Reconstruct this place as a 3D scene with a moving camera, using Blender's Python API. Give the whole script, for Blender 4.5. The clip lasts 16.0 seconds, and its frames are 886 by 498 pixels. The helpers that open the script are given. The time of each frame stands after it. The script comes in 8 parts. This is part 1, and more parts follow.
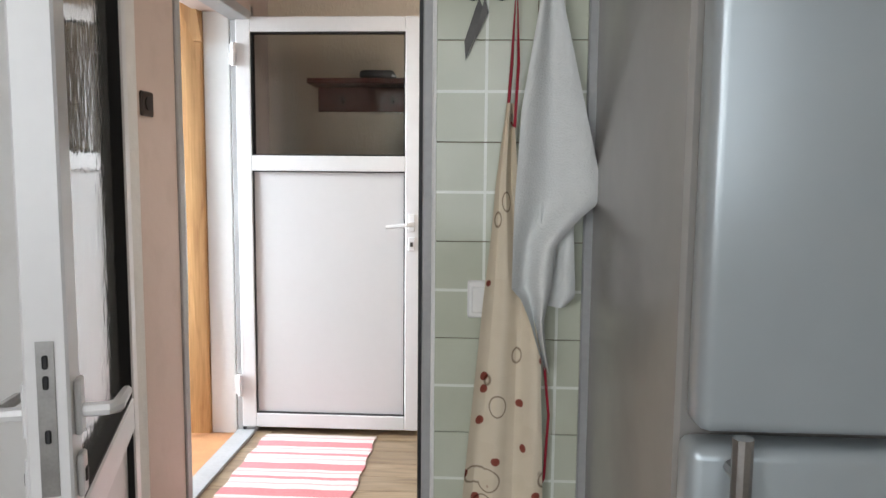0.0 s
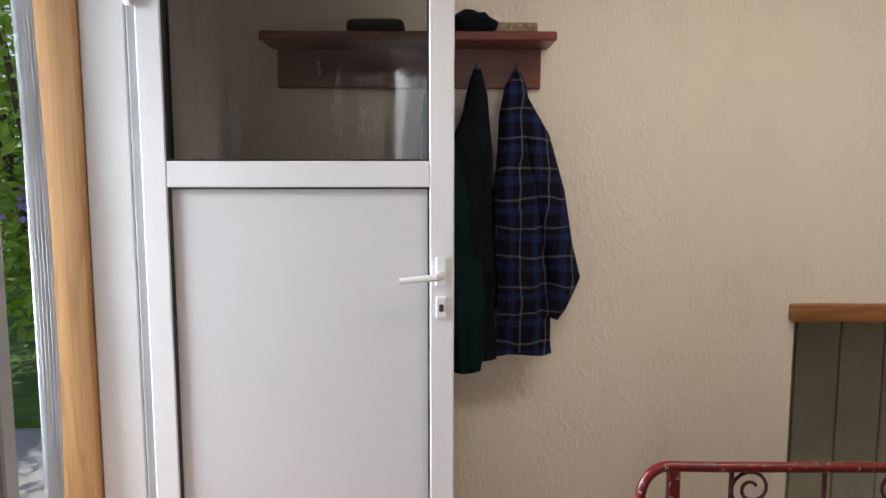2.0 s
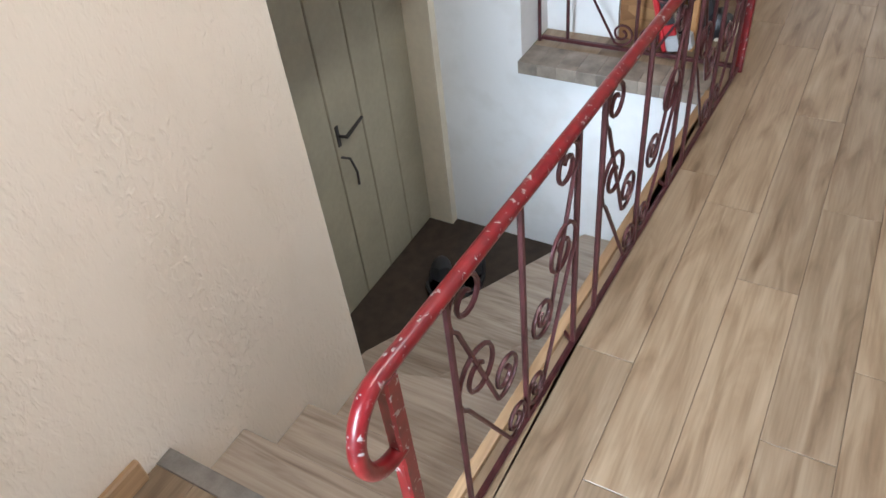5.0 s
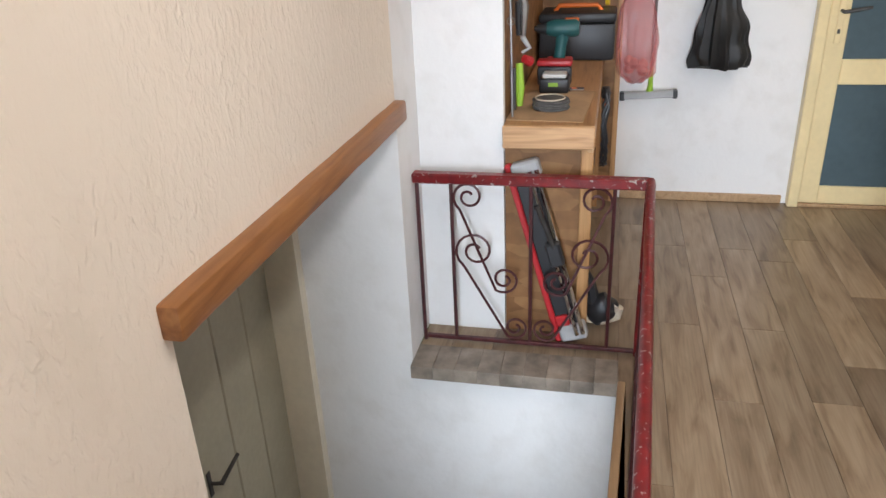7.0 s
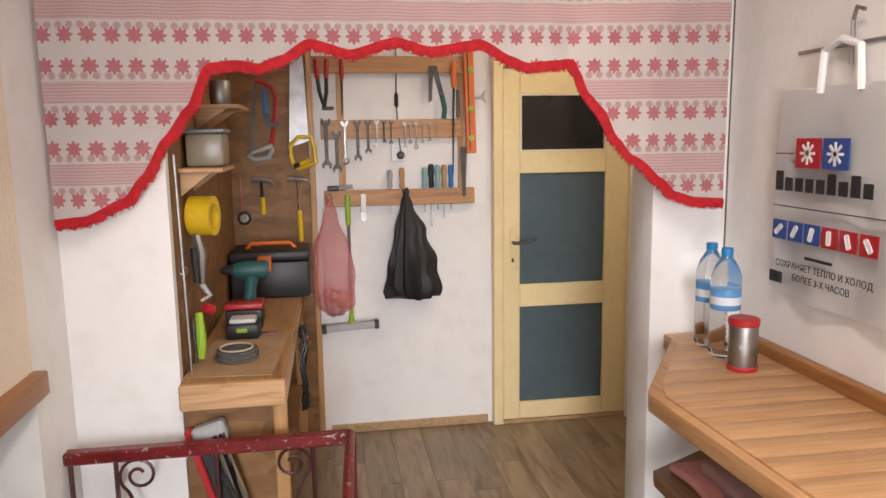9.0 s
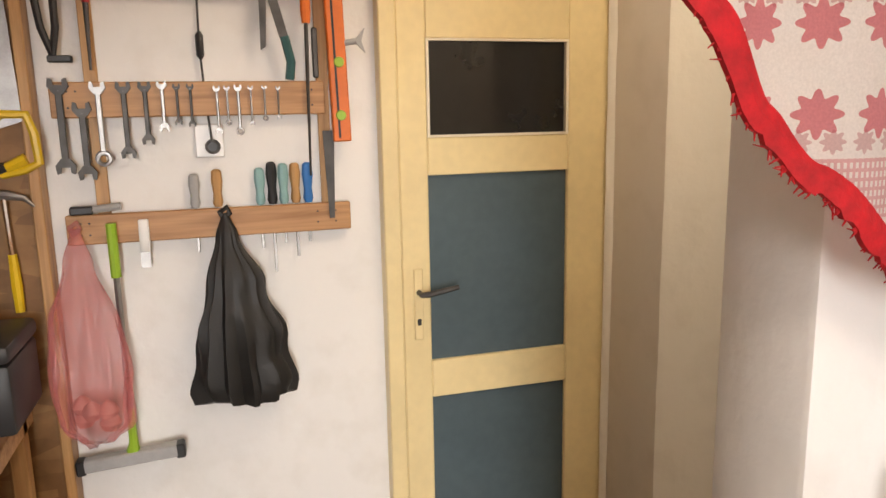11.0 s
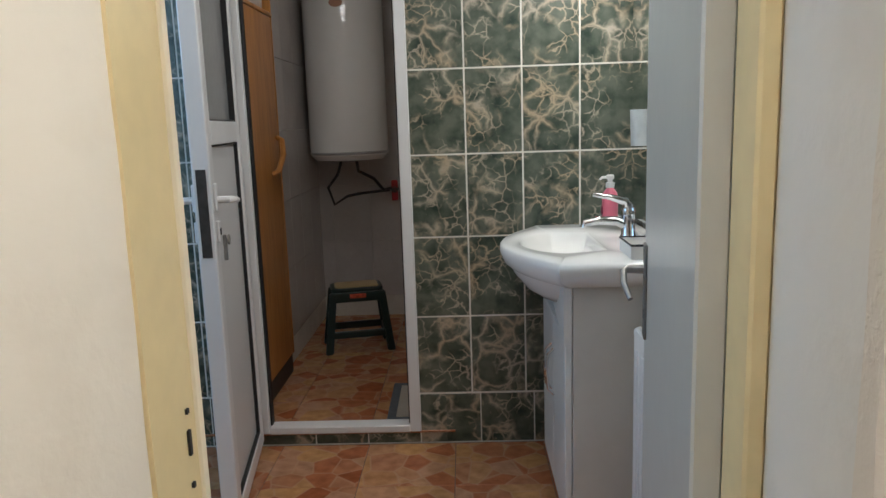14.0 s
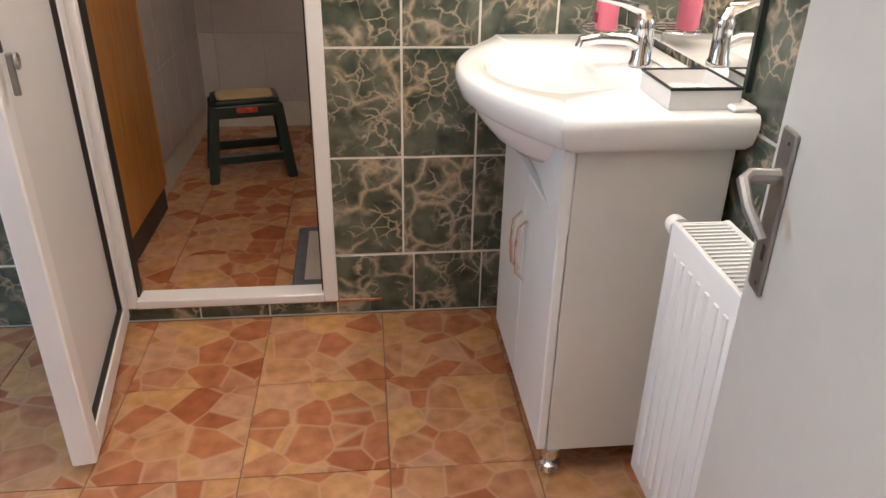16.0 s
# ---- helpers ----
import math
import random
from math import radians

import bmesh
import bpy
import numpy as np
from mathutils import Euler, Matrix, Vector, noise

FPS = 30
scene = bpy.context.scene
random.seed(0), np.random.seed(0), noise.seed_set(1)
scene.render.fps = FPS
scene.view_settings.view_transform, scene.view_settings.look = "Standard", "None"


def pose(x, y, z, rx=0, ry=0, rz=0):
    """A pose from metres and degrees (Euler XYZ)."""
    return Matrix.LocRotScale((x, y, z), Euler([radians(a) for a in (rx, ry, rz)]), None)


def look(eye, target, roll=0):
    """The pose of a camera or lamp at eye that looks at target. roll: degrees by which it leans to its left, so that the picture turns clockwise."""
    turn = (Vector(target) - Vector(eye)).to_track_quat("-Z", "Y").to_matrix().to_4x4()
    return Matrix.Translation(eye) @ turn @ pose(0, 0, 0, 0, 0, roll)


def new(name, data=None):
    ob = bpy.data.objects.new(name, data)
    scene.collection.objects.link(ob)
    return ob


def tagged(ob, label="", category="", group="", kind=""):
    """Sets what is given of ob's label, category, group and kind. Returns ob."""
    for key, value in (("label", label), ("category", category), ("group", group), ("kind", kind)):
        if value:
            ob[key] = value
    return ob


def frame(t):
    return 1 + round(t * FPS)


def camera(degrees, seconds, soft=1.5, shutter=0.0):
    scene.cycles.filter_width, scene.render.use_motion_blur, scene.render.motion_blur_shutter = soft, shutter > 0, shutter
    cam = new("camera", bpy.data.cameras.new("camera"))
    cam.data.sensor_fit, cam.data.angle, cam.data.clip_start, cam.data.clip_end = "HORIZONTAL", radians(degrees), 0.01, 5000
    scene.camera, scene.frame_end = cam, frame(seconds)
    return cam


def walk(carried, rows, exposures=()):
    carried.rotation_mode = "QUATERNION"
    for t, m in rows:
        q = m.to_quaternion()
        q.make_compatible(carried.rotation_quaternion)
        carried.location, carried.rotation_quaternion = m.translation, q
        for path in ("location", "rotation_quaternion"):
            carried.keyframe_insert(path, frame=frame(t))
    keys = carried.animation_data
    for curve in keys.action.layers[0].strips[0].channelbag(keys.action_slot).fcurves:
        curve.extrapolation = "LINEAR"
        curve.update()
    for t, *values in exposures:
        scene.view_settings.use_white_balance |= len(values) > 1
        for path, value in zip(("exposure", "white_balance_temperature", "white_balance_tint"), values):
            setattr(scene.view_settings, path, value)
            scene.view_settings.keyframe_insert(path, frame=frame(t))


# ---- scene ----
cam = camera(62.6, 16.0)
PATH = [
    (0, (1.234, -3.901, 1.322), (1.129, -1.915, 1.117), 0.5),
    (0.3, (1.119, -3.734, 1.357), (1.024, -1.745, 1.168), 0.6),
    (0.5, (1.072, -3.611, 1.346), (0.971, -1.621, 1.174), 0.4),
    (0.6, (1.045, -3.54, 1.345), (0.952, -1.549, 1.175), 0.6),
    (1, (0.997, -3.175, 1.357), (0.896, -1.182, 1.221), 0.4),
    (1.2, (0.953, -3.004, 1.388), (0.858, -1.009, 1.266), 0.9),
    (1.5, (0.942, -2.774, 1.385), (0.817, -0.781, 1.274), 0.8),
    (2, (0.862, -2.469, 1.393), (0.895, -0.483, 1.165), -0.0),
    (2.5, (0.792, -2.2, 1.373), (1.184, -0.28, 0.97), -2.2),
    (3, (0.8, -2.006, 1.361), (1.602, -0.295, 0.705), -4.1),
    (3.5, (0.823, -1.839, 1.349), (1.808, -0.335, 0.474), -5.4),
    (3.7, (0.845, -1.746, 1.348), (1.879, -0.343, 0.368), -5.4),
    (6, (1.207, -0.701, 1.372), (2.614, -0.151, 0.062), -4.5),
    (6.5, (1.271, -0.62, 1.386), (2.87, -0.068, 0.318), -3.1),
    (7, (1.297, -0.628, 1.416), (3.063, -0.201, 0.581), -2.7),
    (7.5, (1.313, -0.644, 1.425), (3.201, -0.558, 0.772), -2.0),
    (8, (1.319, -0.647, 1.439), (3.242, -0.827, 0.917), -1.3),
    (8.5, (1.345, -0.667, 1.443), (3.287, -0.942, 1.057), -1.1),
    (8.7, (1.383, -0.684, 1.451), (3.34, -0.947, 1.13), -1.0),
    (9.7, (2.06, -0.885, 1.495), (4.0, -1.27, 1.17), -0.9),
    (10.8, (2.843, -1.047, 1.437), (4.753, -1.532, 1.098), -0.8),
    (11, (3.0, -1.094, 1.456), (4.884, -1.659, 1.094), -1.1),
    (11.5, (3.348, -1.179, 1.372), (5.088, -2.108, 1.042), -1.3),
    (12, (3.621, -1.245, 1.303), (5.117, -2.539, 1.012), -2.1),
    (12.5, (3.901, -1.374, 1.316), (5.038, -2.992, 1.02), -2.3),
    (13, (4.124, -1.473, 1.32), (4.792, -3.336, 1.035), -2.1),
    (13.5, (4.309, -1.552, 1.366), (4.564, -3.515, 1.081), -2.5),
    (14, (4.344, -1.734, 1.353), (4.41, -3.704, 1.012), -1.9),
    (14.5, (4.343, -2.007, 1.365), (4.365, -3.947, 0.88), -1.0),
    (15, (4.425, -2.211, 1.337), (4.354, -4.101, 0.688), 0.0),
    (15.5, (4.458, -2.379, 1.323), (4.298, -4.198, 0.507), 0.8),
    (16, (4.439, -2.517, 1.335), (4.245, -4.287, 0.425), 1.0),
]
walk(cam, [(t, look(eye, target, roll)) for t, eye, target, roll in PATH], [
    (0, -0.12, 6500, 9), (1.0, -0.1, 6500, 10), (1.5, -0.2, 6500, 10), (2, -0.6, 6500, 11), (2.5, -0.5, 6500, 12), (3, -0.1, 6400, 11), (3.5, 0.2, 6200, 11),
    (6, 0.42, 5650, 6), (6.5, 0.28, 5800, 7), (7, 0.12, 6150, 11), (7.5, 0.05, 6600, 13), (8.5, -0.05, 6900, 18), (11, 0.15, 7600, 16), (11.5, 0.25, 7000, 13),
    (12, 0.5, 6700, 11), (12.5, 0.85, 6200, 9), (13, 0.82, 5900, 8), (13.5, 0.65, 5600, 7), (14, 0.75, 5700, 7), (14.5, 1.1, 6000, 10), (15, 1.3, 6250, 10), (15.5, 1.55, 6450, 14), (16, 1.7, 6800, 18)])

# ---- world and light ----
world = bpy.data.worlds.new("sky")
scene.world = world
world.use_nodes = True
_n = world.node_tree.nodes
_sky = _n.new("ShaderNodeTexSky")
_sky.sky_type, _sky.sun_disc = "NISHITA", False
_sky.sun_elevation, _sky.sun_rotation = radians(50), radians(340)
world.node_tree.links.new(_sky.outputs[0], _n["Background"].inputs[0])
_n["Background"].inputs[1].default_value = 0.14


def area(name, eye, target, sx, sy, watts, color):
    d = bpy.data.lights.new(name, "AREA")
    d.shape, d.size, d.size_y, d.energy, d.color = "RECTANGLE", sx, sy, watts, color
    ob = new(name, d)
    ob.matrix_basis = look(eye, target)
    return ob


sun = bpy.data.lights.new("sun", "SUN")
sun.energy, sun.angle, sun.color = 4.0, radians(0.6), (1.0, 0.95, 0.88)
new("sun", sun).matrix_basis = look((-2.5, 7, 9), (0, 0, 0))
day = area("doorway_daylight", (-1.15, -0.62, 1.30), (3.4, -0.50, -0.15), 0.9, 1.9, 74, (0.84, 0.92, 1.0))
day.data.spread = radians(100)
# Fill light added under the hall ceiling; no fixture is known there.
area("hall_fill_light", (1.9, -1.15, 2.40), (1.9, -1.15, 0), 1.2, 0.16, 25, (1.0, 0.94, 0.87))
# Added lamp, set close to the bathroom doorway to brighten its reveal.
area("workroom_fill", (3.98, -1.86, 2.40), (3.98, -1.86, 0), 0.5, 0.4, 10.5, (1.0, 0.89, 0.73))
area("bath_window_daylight", (6.52, -3.35, 1.60), (4.6, -3.75, 0.85), 1.5, 1.3, 12, (0.45, 0.72, 1.0))
area("bath_mirror_light", (3.86, -4.15, 1.98), (4.5, -4.3, 0.4), 0.5, 0.1, 3.4, (1.0, 0.90, 0.76))
area("bath_ceiling_light", (4.5, -3.4, 2.40), (4.5, -3.4, 0), 1.2, 1.2, 6.4, (1.0, 0.90, 0.76))
area("shower_light", (4.85, -5.0, 2.38), (4.9, -5.2, 0), 0.3, 0.3, 1.3, (1.0, 0.90, 0.80))
# Two fill lamps added to brighten the kitchen; no windows are known there.
area("kitchen_fill_back", (0.9, -5.9, 1.6), (0.9, -3, 1.2), 1.8, 1.4, 28, (0.86, 0.93, 1.0))
area("kitchen_fill_side", (0.15, -4.6, 1.6), (1.4, -2.9, 1.2), 1.1, 1.2, 24, (0.90, 0.95, 1.0))


# ---- materials ----
def links(mat, a, b):
    mat.node_tree.links.new(a, b)


def base_mat(name, rough=0.5, metal=0.0, spec=0.5):
    m = bpy.data.materials.new(name)
    m.use_nodes = True
    b = m.node_tree.nodes["Principled BSDF"]
    b.inputs["Roughness"].default_value, b.inputs["Metallic"].default_value = rough, metal
    b.inputs["Specular IOR Level"].default_value = spec
    return m, b


def coords(m, stretch=(1, 1, 1), rand=True):
    t, n = m.node_tree, m.node_tree.nodes
    tc, mp = n.new("ShaderNodeTexCoord"), n.new("ShaderNodeMapping")
    mp.inputs["Scale"].default_value = stretch
    t.links.new(tc.outputs["Object"], mp.inputs["Vector"])
    if rand:
        oi, mul = n.new("ShaderNodeObjectInfo"), n.new("ShaderNodeMath")
        mul.operation = "MULTIPLY"
        mul.inputs[1].default_value = 37.0
        t.links.new(oi.outputs["Random"], mul.inputs[0])
        t.links.new(mul.outputs[0], mp.inputs["Location"])
    return mp.outputs["Vector"]


def noise_tex(m, vec, scale, detail=4, dist=0.0):
    x = m.node_tree.nodes.new("ShaderNodeTexNoise")
    x.inputs["Scale"].default_value, x.inputs["Detail"].default_value, x.inputs["Distortion"].default_value = scale, detail, dist
    links(m, vec, x.inputs["Vector"])
    return x.outputs["Fac"]


def ramp(m, fac, stops):
    r = m.node_tree.nodes.new("ShaderNodeValToRGB")
    e = r.color_ramp.elements
    while len(e) < len(stops):
        e.new(0.5)
    for el, (p, c) in zip(e, stops):
        el.position, el.color = p, (*c, 1)
    links(m, fac, r.inputs["Fac"])
    return r.outputs["Color"]


def mixc(m, fac, a, b, blend="MIX"):
    x = m.node_tree.nodes.new("ShaderNodeMix")
    x.data_type, x.blend_type = "RGBA", blend
    for sock, v in ((x.inputs[0], fac), (x.inputs[6], a), (x.inputs[7], b)):
        if hasattr(v, "is_linked"):
            links(m, v, sock)
        elif isinstance(v, tuple):
            sock.default_value = (*v, 1)
        else:
            sock.default_value = v
    return x.outputs[2]


def bump(m, b, height, strength, dist=0.002):
    x = m.node_tree.nodes.new("ShaderNodeBump")
    x.inputs["Strength"].default_value, x.inputs["Distance"].default_value = strength, dist
    links(m, height, x.inputs["Height"])
    links(m, x.outputs[0], b.inputs["Normal"])


def mathn(m, op, a, b=None):
    n = m.node_tree.nodes.new("ShaderNodeMath")
    n.operation = op
    for i, v in enumerate((a, b)):
        if v is None:
            continue
        if hasattr(v, "is_linked"):
            links(m, v, n.inputs[i])
        else:
            n.inputs[i].default_value = v
    return n.outputs[0]


def plain(name, col, rough=0.5, metal=0.0, var=0.12, scale=6.0, bmp=0.0, bscale=60.0, spec=0.5):
    """Painted or moulded surface: broad stains and fine grain over one colour."""
    m, b = base_mat(name, rough, metal, spec)
    v = coords(m)
    lo, hi = tuple(c * (1 - var) for c in col), tuple(min(1, c * (1 + var * 0.6)) for c in col)
    c = ramp(m, noise_tex(m, v, scale, 5), [(0.3, lo), (0.7, hi)])
    f = ramp(m, noise_tex(m, v, scale * 11, 3), [(0.35, (1 - min(0.07, var * 0.6),) * 3), (0.65, (1, 1, 1))])
    links(m, mixc(m, 1.0, c, f, "MULTIPLY"), b.inputs["Base Color"])
    if bmp:
        bump(m, b, noise_tex(m, v, bscale, 4), bmp)
    return m


def wood(name, dark, light, rough=0.5, axis=0, ring=9.0, fine=1.0):
    """Grain that runs along one axis, with knots and slow colour change."""
    m, b = base_mat(name, rough)
    st = [1.0, 1.0, 1.0]
    st = [7.0 if i != axis else 0.7 for i in range(3)]
    v = coords(m, tuple(st))
    g = noise_tex(m, v, ring * 0.35, 6, 1.6)
    c = ramp(m, g, [(0.25, dark), (0.48, tuple((a + 2 * d) / 3 for a, d in zip(dark, light))), (0.75, light)])
    st2 = [60.0 if i != axis else 2.0 for i in range(3)]
    v2 = coords(m, tuple(st2))
    f = ramp(m, noise_tex(m, v2, 2.0 * fine, 3), [(0.3, (0.78, 0.74, 0.70)), (0.62, (1, 1, 1))])
    links(m, mixc(m, 0.8, c, f, "MULTIPLY"), b.inputs["Base Color"])
    bump(m, b, noise_tex(m, v2, 2.0, 3), 0.25, 0.001)
    return m


def plaster(name, col, bscale=38.0, strength=0.5, rough=0.75):
    m, b = base_mat(name, rough)
    v = coords(m, rand=False)
    c = ramp(m, noise_tex(m, v, 1.3, 6), [(0.3, tuple(x * 0.93 for x in col)), (0.7, col)])
    s = ramp(m, noise_tex(m, v, 9.0, 5), [(0.30, (0.90, 0.89, 0.87)), (0.5, (1, 1, 1))])
    links(m, mixc(m, 0.6, c, s, "MULTIPLY"), b.inputs["Base Color"])
    bump(m, b, noise_tex(m, v, bscale, 6, 0.15), strength, 0.005)
    return m


def stucco(name, col, scale, stretch, lift, rough=0.8):
    """Painted plaster with raised worm-like lumps, some sparse, some close."""
    m, b = base_mat(name, rough, 0, 0.3)
    v = coords(m, stretch, rand=False)
    c = ramp(m, noise_tex(m, v, 1.3, 6), [(0.3, tuple(x * 0.94 for x in col)), (0.7, col)])
    s = ramp(m, noise_tex(m, v, 8.0, 5), [(0.30, (0.93, 0.92, 0.90)), (0.5, (1, 1, 1))])
    links(m, mixc(m, 0.6, c, s, "MULTIPLY"), b.inputs["Base Color"])
    lumps = ramp(m, noise_tex(m, v, scale, 2, 0.5), [(0.44, (0, 0, 0)), (0.72, (1, 1, 1))])
    where = ramp(m, noise_tex(m, v, 5.0, 3), [(0.38, (0.25, 0.25, 0.25)), (0.60, (1, 1, 1))])
    fine = noise_tex(m, v, scale * 3.0, 4)
    h = mixc(m, 0.22, mixc(m, 1.0, lumps, where, "MULTIPLY"), fine)
    bump(m, b, h, 0.6, lift)
    return m


def glassy(name, tint=(1, 1, 1), rough=0.0):
    m, b = base_mat(name, rough)
    b.inputs["Base Color"].default_value = (*tint, 1)
    b.inputs["Transmission Weight"].default_value = 1.0
    b.inputs["IOR"].default_value = 1.45
    return m


PEACH = stucco("peach wall plaster", (0.82, 0.725, 0.60), 66, (1.0, 1.0, 0.55), 0.0055)
WHITEW = plaster("white wall plaster", (0.82, 0.81, 0.79), 34, 0.35)
ROUGHW = stucco("rough white plaster", (0.80, 0.75, 0.69), 85, (1.0, 1.0, 1.0), 0.0024)
BEIGE = plaster("beige wall tone with shade", (0.70, 0.63, 0.545), 30, 0.3, 0.6)
REVEAL = plaster("off-white reveal paint", (0.82, 0.77, 0.68), 30, 0.4)
PINK = plaster("pinkish wall paint", (0.62, 0.50, 0.44), 40, 0.15, 0.6)
CEIL = plaster("ceiling paint", (0.80, 0.78, 0.74), 20, 0.1)
CREAM = plain("cream gloss paint", (0.83, 0.68, 0.38), 0.32, 0, 0.08, 3, 0.25, 14)
CREAMW = plain("pale cream paint", (0.82, 0.75, 0.60), 0.45, 0, 0.08, 3, 0.3, 22)
PVC = plain("white pvc", (0.73, 0.72, 0.72), 0.28, 0, 0.03, 3)
PVCPANEL = plain("white door panel", (0.64, 0.63, 0.63), 0.35, 0, 0.02, 2)
GASKET = plain("black rubber gasket", (0.012, 0.012, 0.013), 0.6)
GREYPVC = plain("grey plastic and shaded frame", (0.38, 0.38, 0.38), 0.4)
def chipped_mat():
    """Gloss paint with flakes gone down to grey metal."""
    m, b = base_mat("chipped oxblood gloss paint", 0.3)
    v = coords(m)
    red = ramp(m, noise_tex(m, v, 30, 4), [(0.3, (0.10, 0.005, 0.007)), (0.7, (0.19, 0.009, 0.011))])
    flake = ramp(m, noise_tex(m, v, 75, 5, 0.6), [(0.63, (0, 0, 0)), (0.645, (1, 1, 1))])
    links(m, mixc(m, flake, red, (0.30, 0.27, 0.25)), b.inputs["Base Color"])
    bump(m, b, flake, 0.3, 0.001)
    return m


RAILRED = chipped_mat()
IRON = plain("dark wine iron rod", (0.075, 0.02, 0.022), 0.4, 0.2, 0.4, 30)
PINE = wood("varnished pine beam", (0.20, 0.075, 0.022), (0.40, 0.175, 0.055), 0.4, 0)
PINEZ = wood("pine post", (0.34, 0.16, 0.055), (0.56, 0.32, 0.13), 0.5, 2)
PINEY = wood("pine board", (0.36, 0.19, 0.08), (0.62, 0.38, 0.19), 0.5, 1)
COUNTER = wood("oiled larch counter", (0.36, 0.17, 0.07), (0.60, 0.34, 0.16), 0.4, 0)
COUNTERDARK = wood("dark brown shelf wood", (0.14, 0.06, 0.025), (0.28, 0.13, 0.05), 0.45, 0)
SKIRT = wood("oak skirting", (0.30, 0.18, 0.09), (0.50, 0.33, 0.18), 0.45, 0)
DOORPLANK = plain("grey-green door paint", (0.40, 0.37, 0.27), 0.55, 0, 0.1, 4, 0.3, 40)
LANDING = plain("brown landing carpet", (0.055, 0.038, 0.026), 0.95, 0, 0.3, 20, 0.6, 300)
COUNTERTRIM = PINE


def plank_mat():
    m, b = base_mat("greyed oak vinyl", 0.33)
    oi = m.node_tree.nodes.new("ShaderNodeObjectInfo")
    v = coords(m, (1.5, 8.5, 8.5))
    g = noise_tex(m, v, 2.4, 8, 0.8)
    c = ramp(m, g, [(0.26, (0.140, 0.088, 0.049)), (0.42, (0.232, 0.163, 0.101)), (0.52, (0.275, 0.200, 0.128)), (0.74, (0.345, 0.262, 0.178))])
    v2 = coords(m, (2.0, 70.0, 70.0))
    f = ramp(m, noise_tex(m, v2, 2.0, 3), [(0.3, (0.80, 0.78, 0.75)), (0.6, (1, 1, 1))])
    c = mixc(m, 0.8, c, f, "MULTIPLY")
    tone = ramp(m, oi.outputs["Random"], [(0.0, (0.80, 0.78, 0.76)), (0.5, (1, 0.99, 0.97)), (1.0, (1.18, 1.16, 1.12))])
    links(m, mixc(m, 1.0, c, tone, "MULTIPLY"), b.inputs["Base Color"])
    bump(m, b, noise_tex(m, v2, 2.0, 3), 0.12, 0.001)
    return m


PLANK = plank_mat()


def marble_mat(name, dark, mid, vein, amount=0.5):
    m, b = base_mat(name, 0.27)
    v = coords(m)
    warp = m.node_tree.nodes.new("ShaderNodeTexNoise")
    warp.inputs["Scale"].default_value, warp.inputs["Detail"].default_value = 9.0, 5
    links(m, v, warp.inputs["Vector"])
    add = m.node_tree.nodes.new("ShaderNodeVectorMath")
    add.operation = "MULTIPLY_ADD"
    add.inputs[1].default_value = (0.13, 0.13, 0.13)
    links(m, warp.outputs["Color"], add.inputs[0])
    links(m, v, add.inputs[2])
    base = ramp(m, noise_tex(m, v, 14, 6), [(0.3, dark), (0.62, mid)])
    total = None
    for sc, wid in ((9.0, 0.13), (21.0, 0.10)):
        vo = m.node_tree.nodes.new("ShaderNodeTexVoronoi")
        vo.feature = "DISTANCE_TO_EDGE"
        vo.inputs["Scale"].default_value = sc
        links(m, add.outputs[0], vo.inputs["Vector"])
        line = ramp(m, vo.outputs["Distance"], [(0.0, (1, 1, 1)), (wid * 0.5, (0.35, 0.35, 0.35)), (wid, (0, 0, 0))])
        patch = ramp(m, noise_tex(m, v, 6.0 if sc < 20 else 9.0, 4), [(0.46, (0, 0, 0)), (0.58, (1, 1, 1))])
        line = mixc(m, 1.0, line, patch, "MULTIPLY")
        total = line if total is None else mixc(m, 1.0, total, line, "LIGHTEN")
    tint = ramp(m, noise_tex(m, v, 5, 2), [(0.4, vein), (0.62, tuple(x * k for x, k in zip(vein, (1.0, 0.88, 0.74))))])
    sc = m.node_tree.nodes.new("ShaderNodeMath")
    sc.operation = "MULTIPLY"
    sc.inputs[1].default_value = amount
    links(m, total, sc.inputs[0])
    links(m, mixc(m, sc.outputs[0], base, tint), b.inputs["Base Color"])
    return m


TILEGREEN = marble_mat("green veined tile", (0.028, 0.044, 0.033), (0.115, 0.130, 0.100), (0.56, 0.48, 0.38), 0.7)


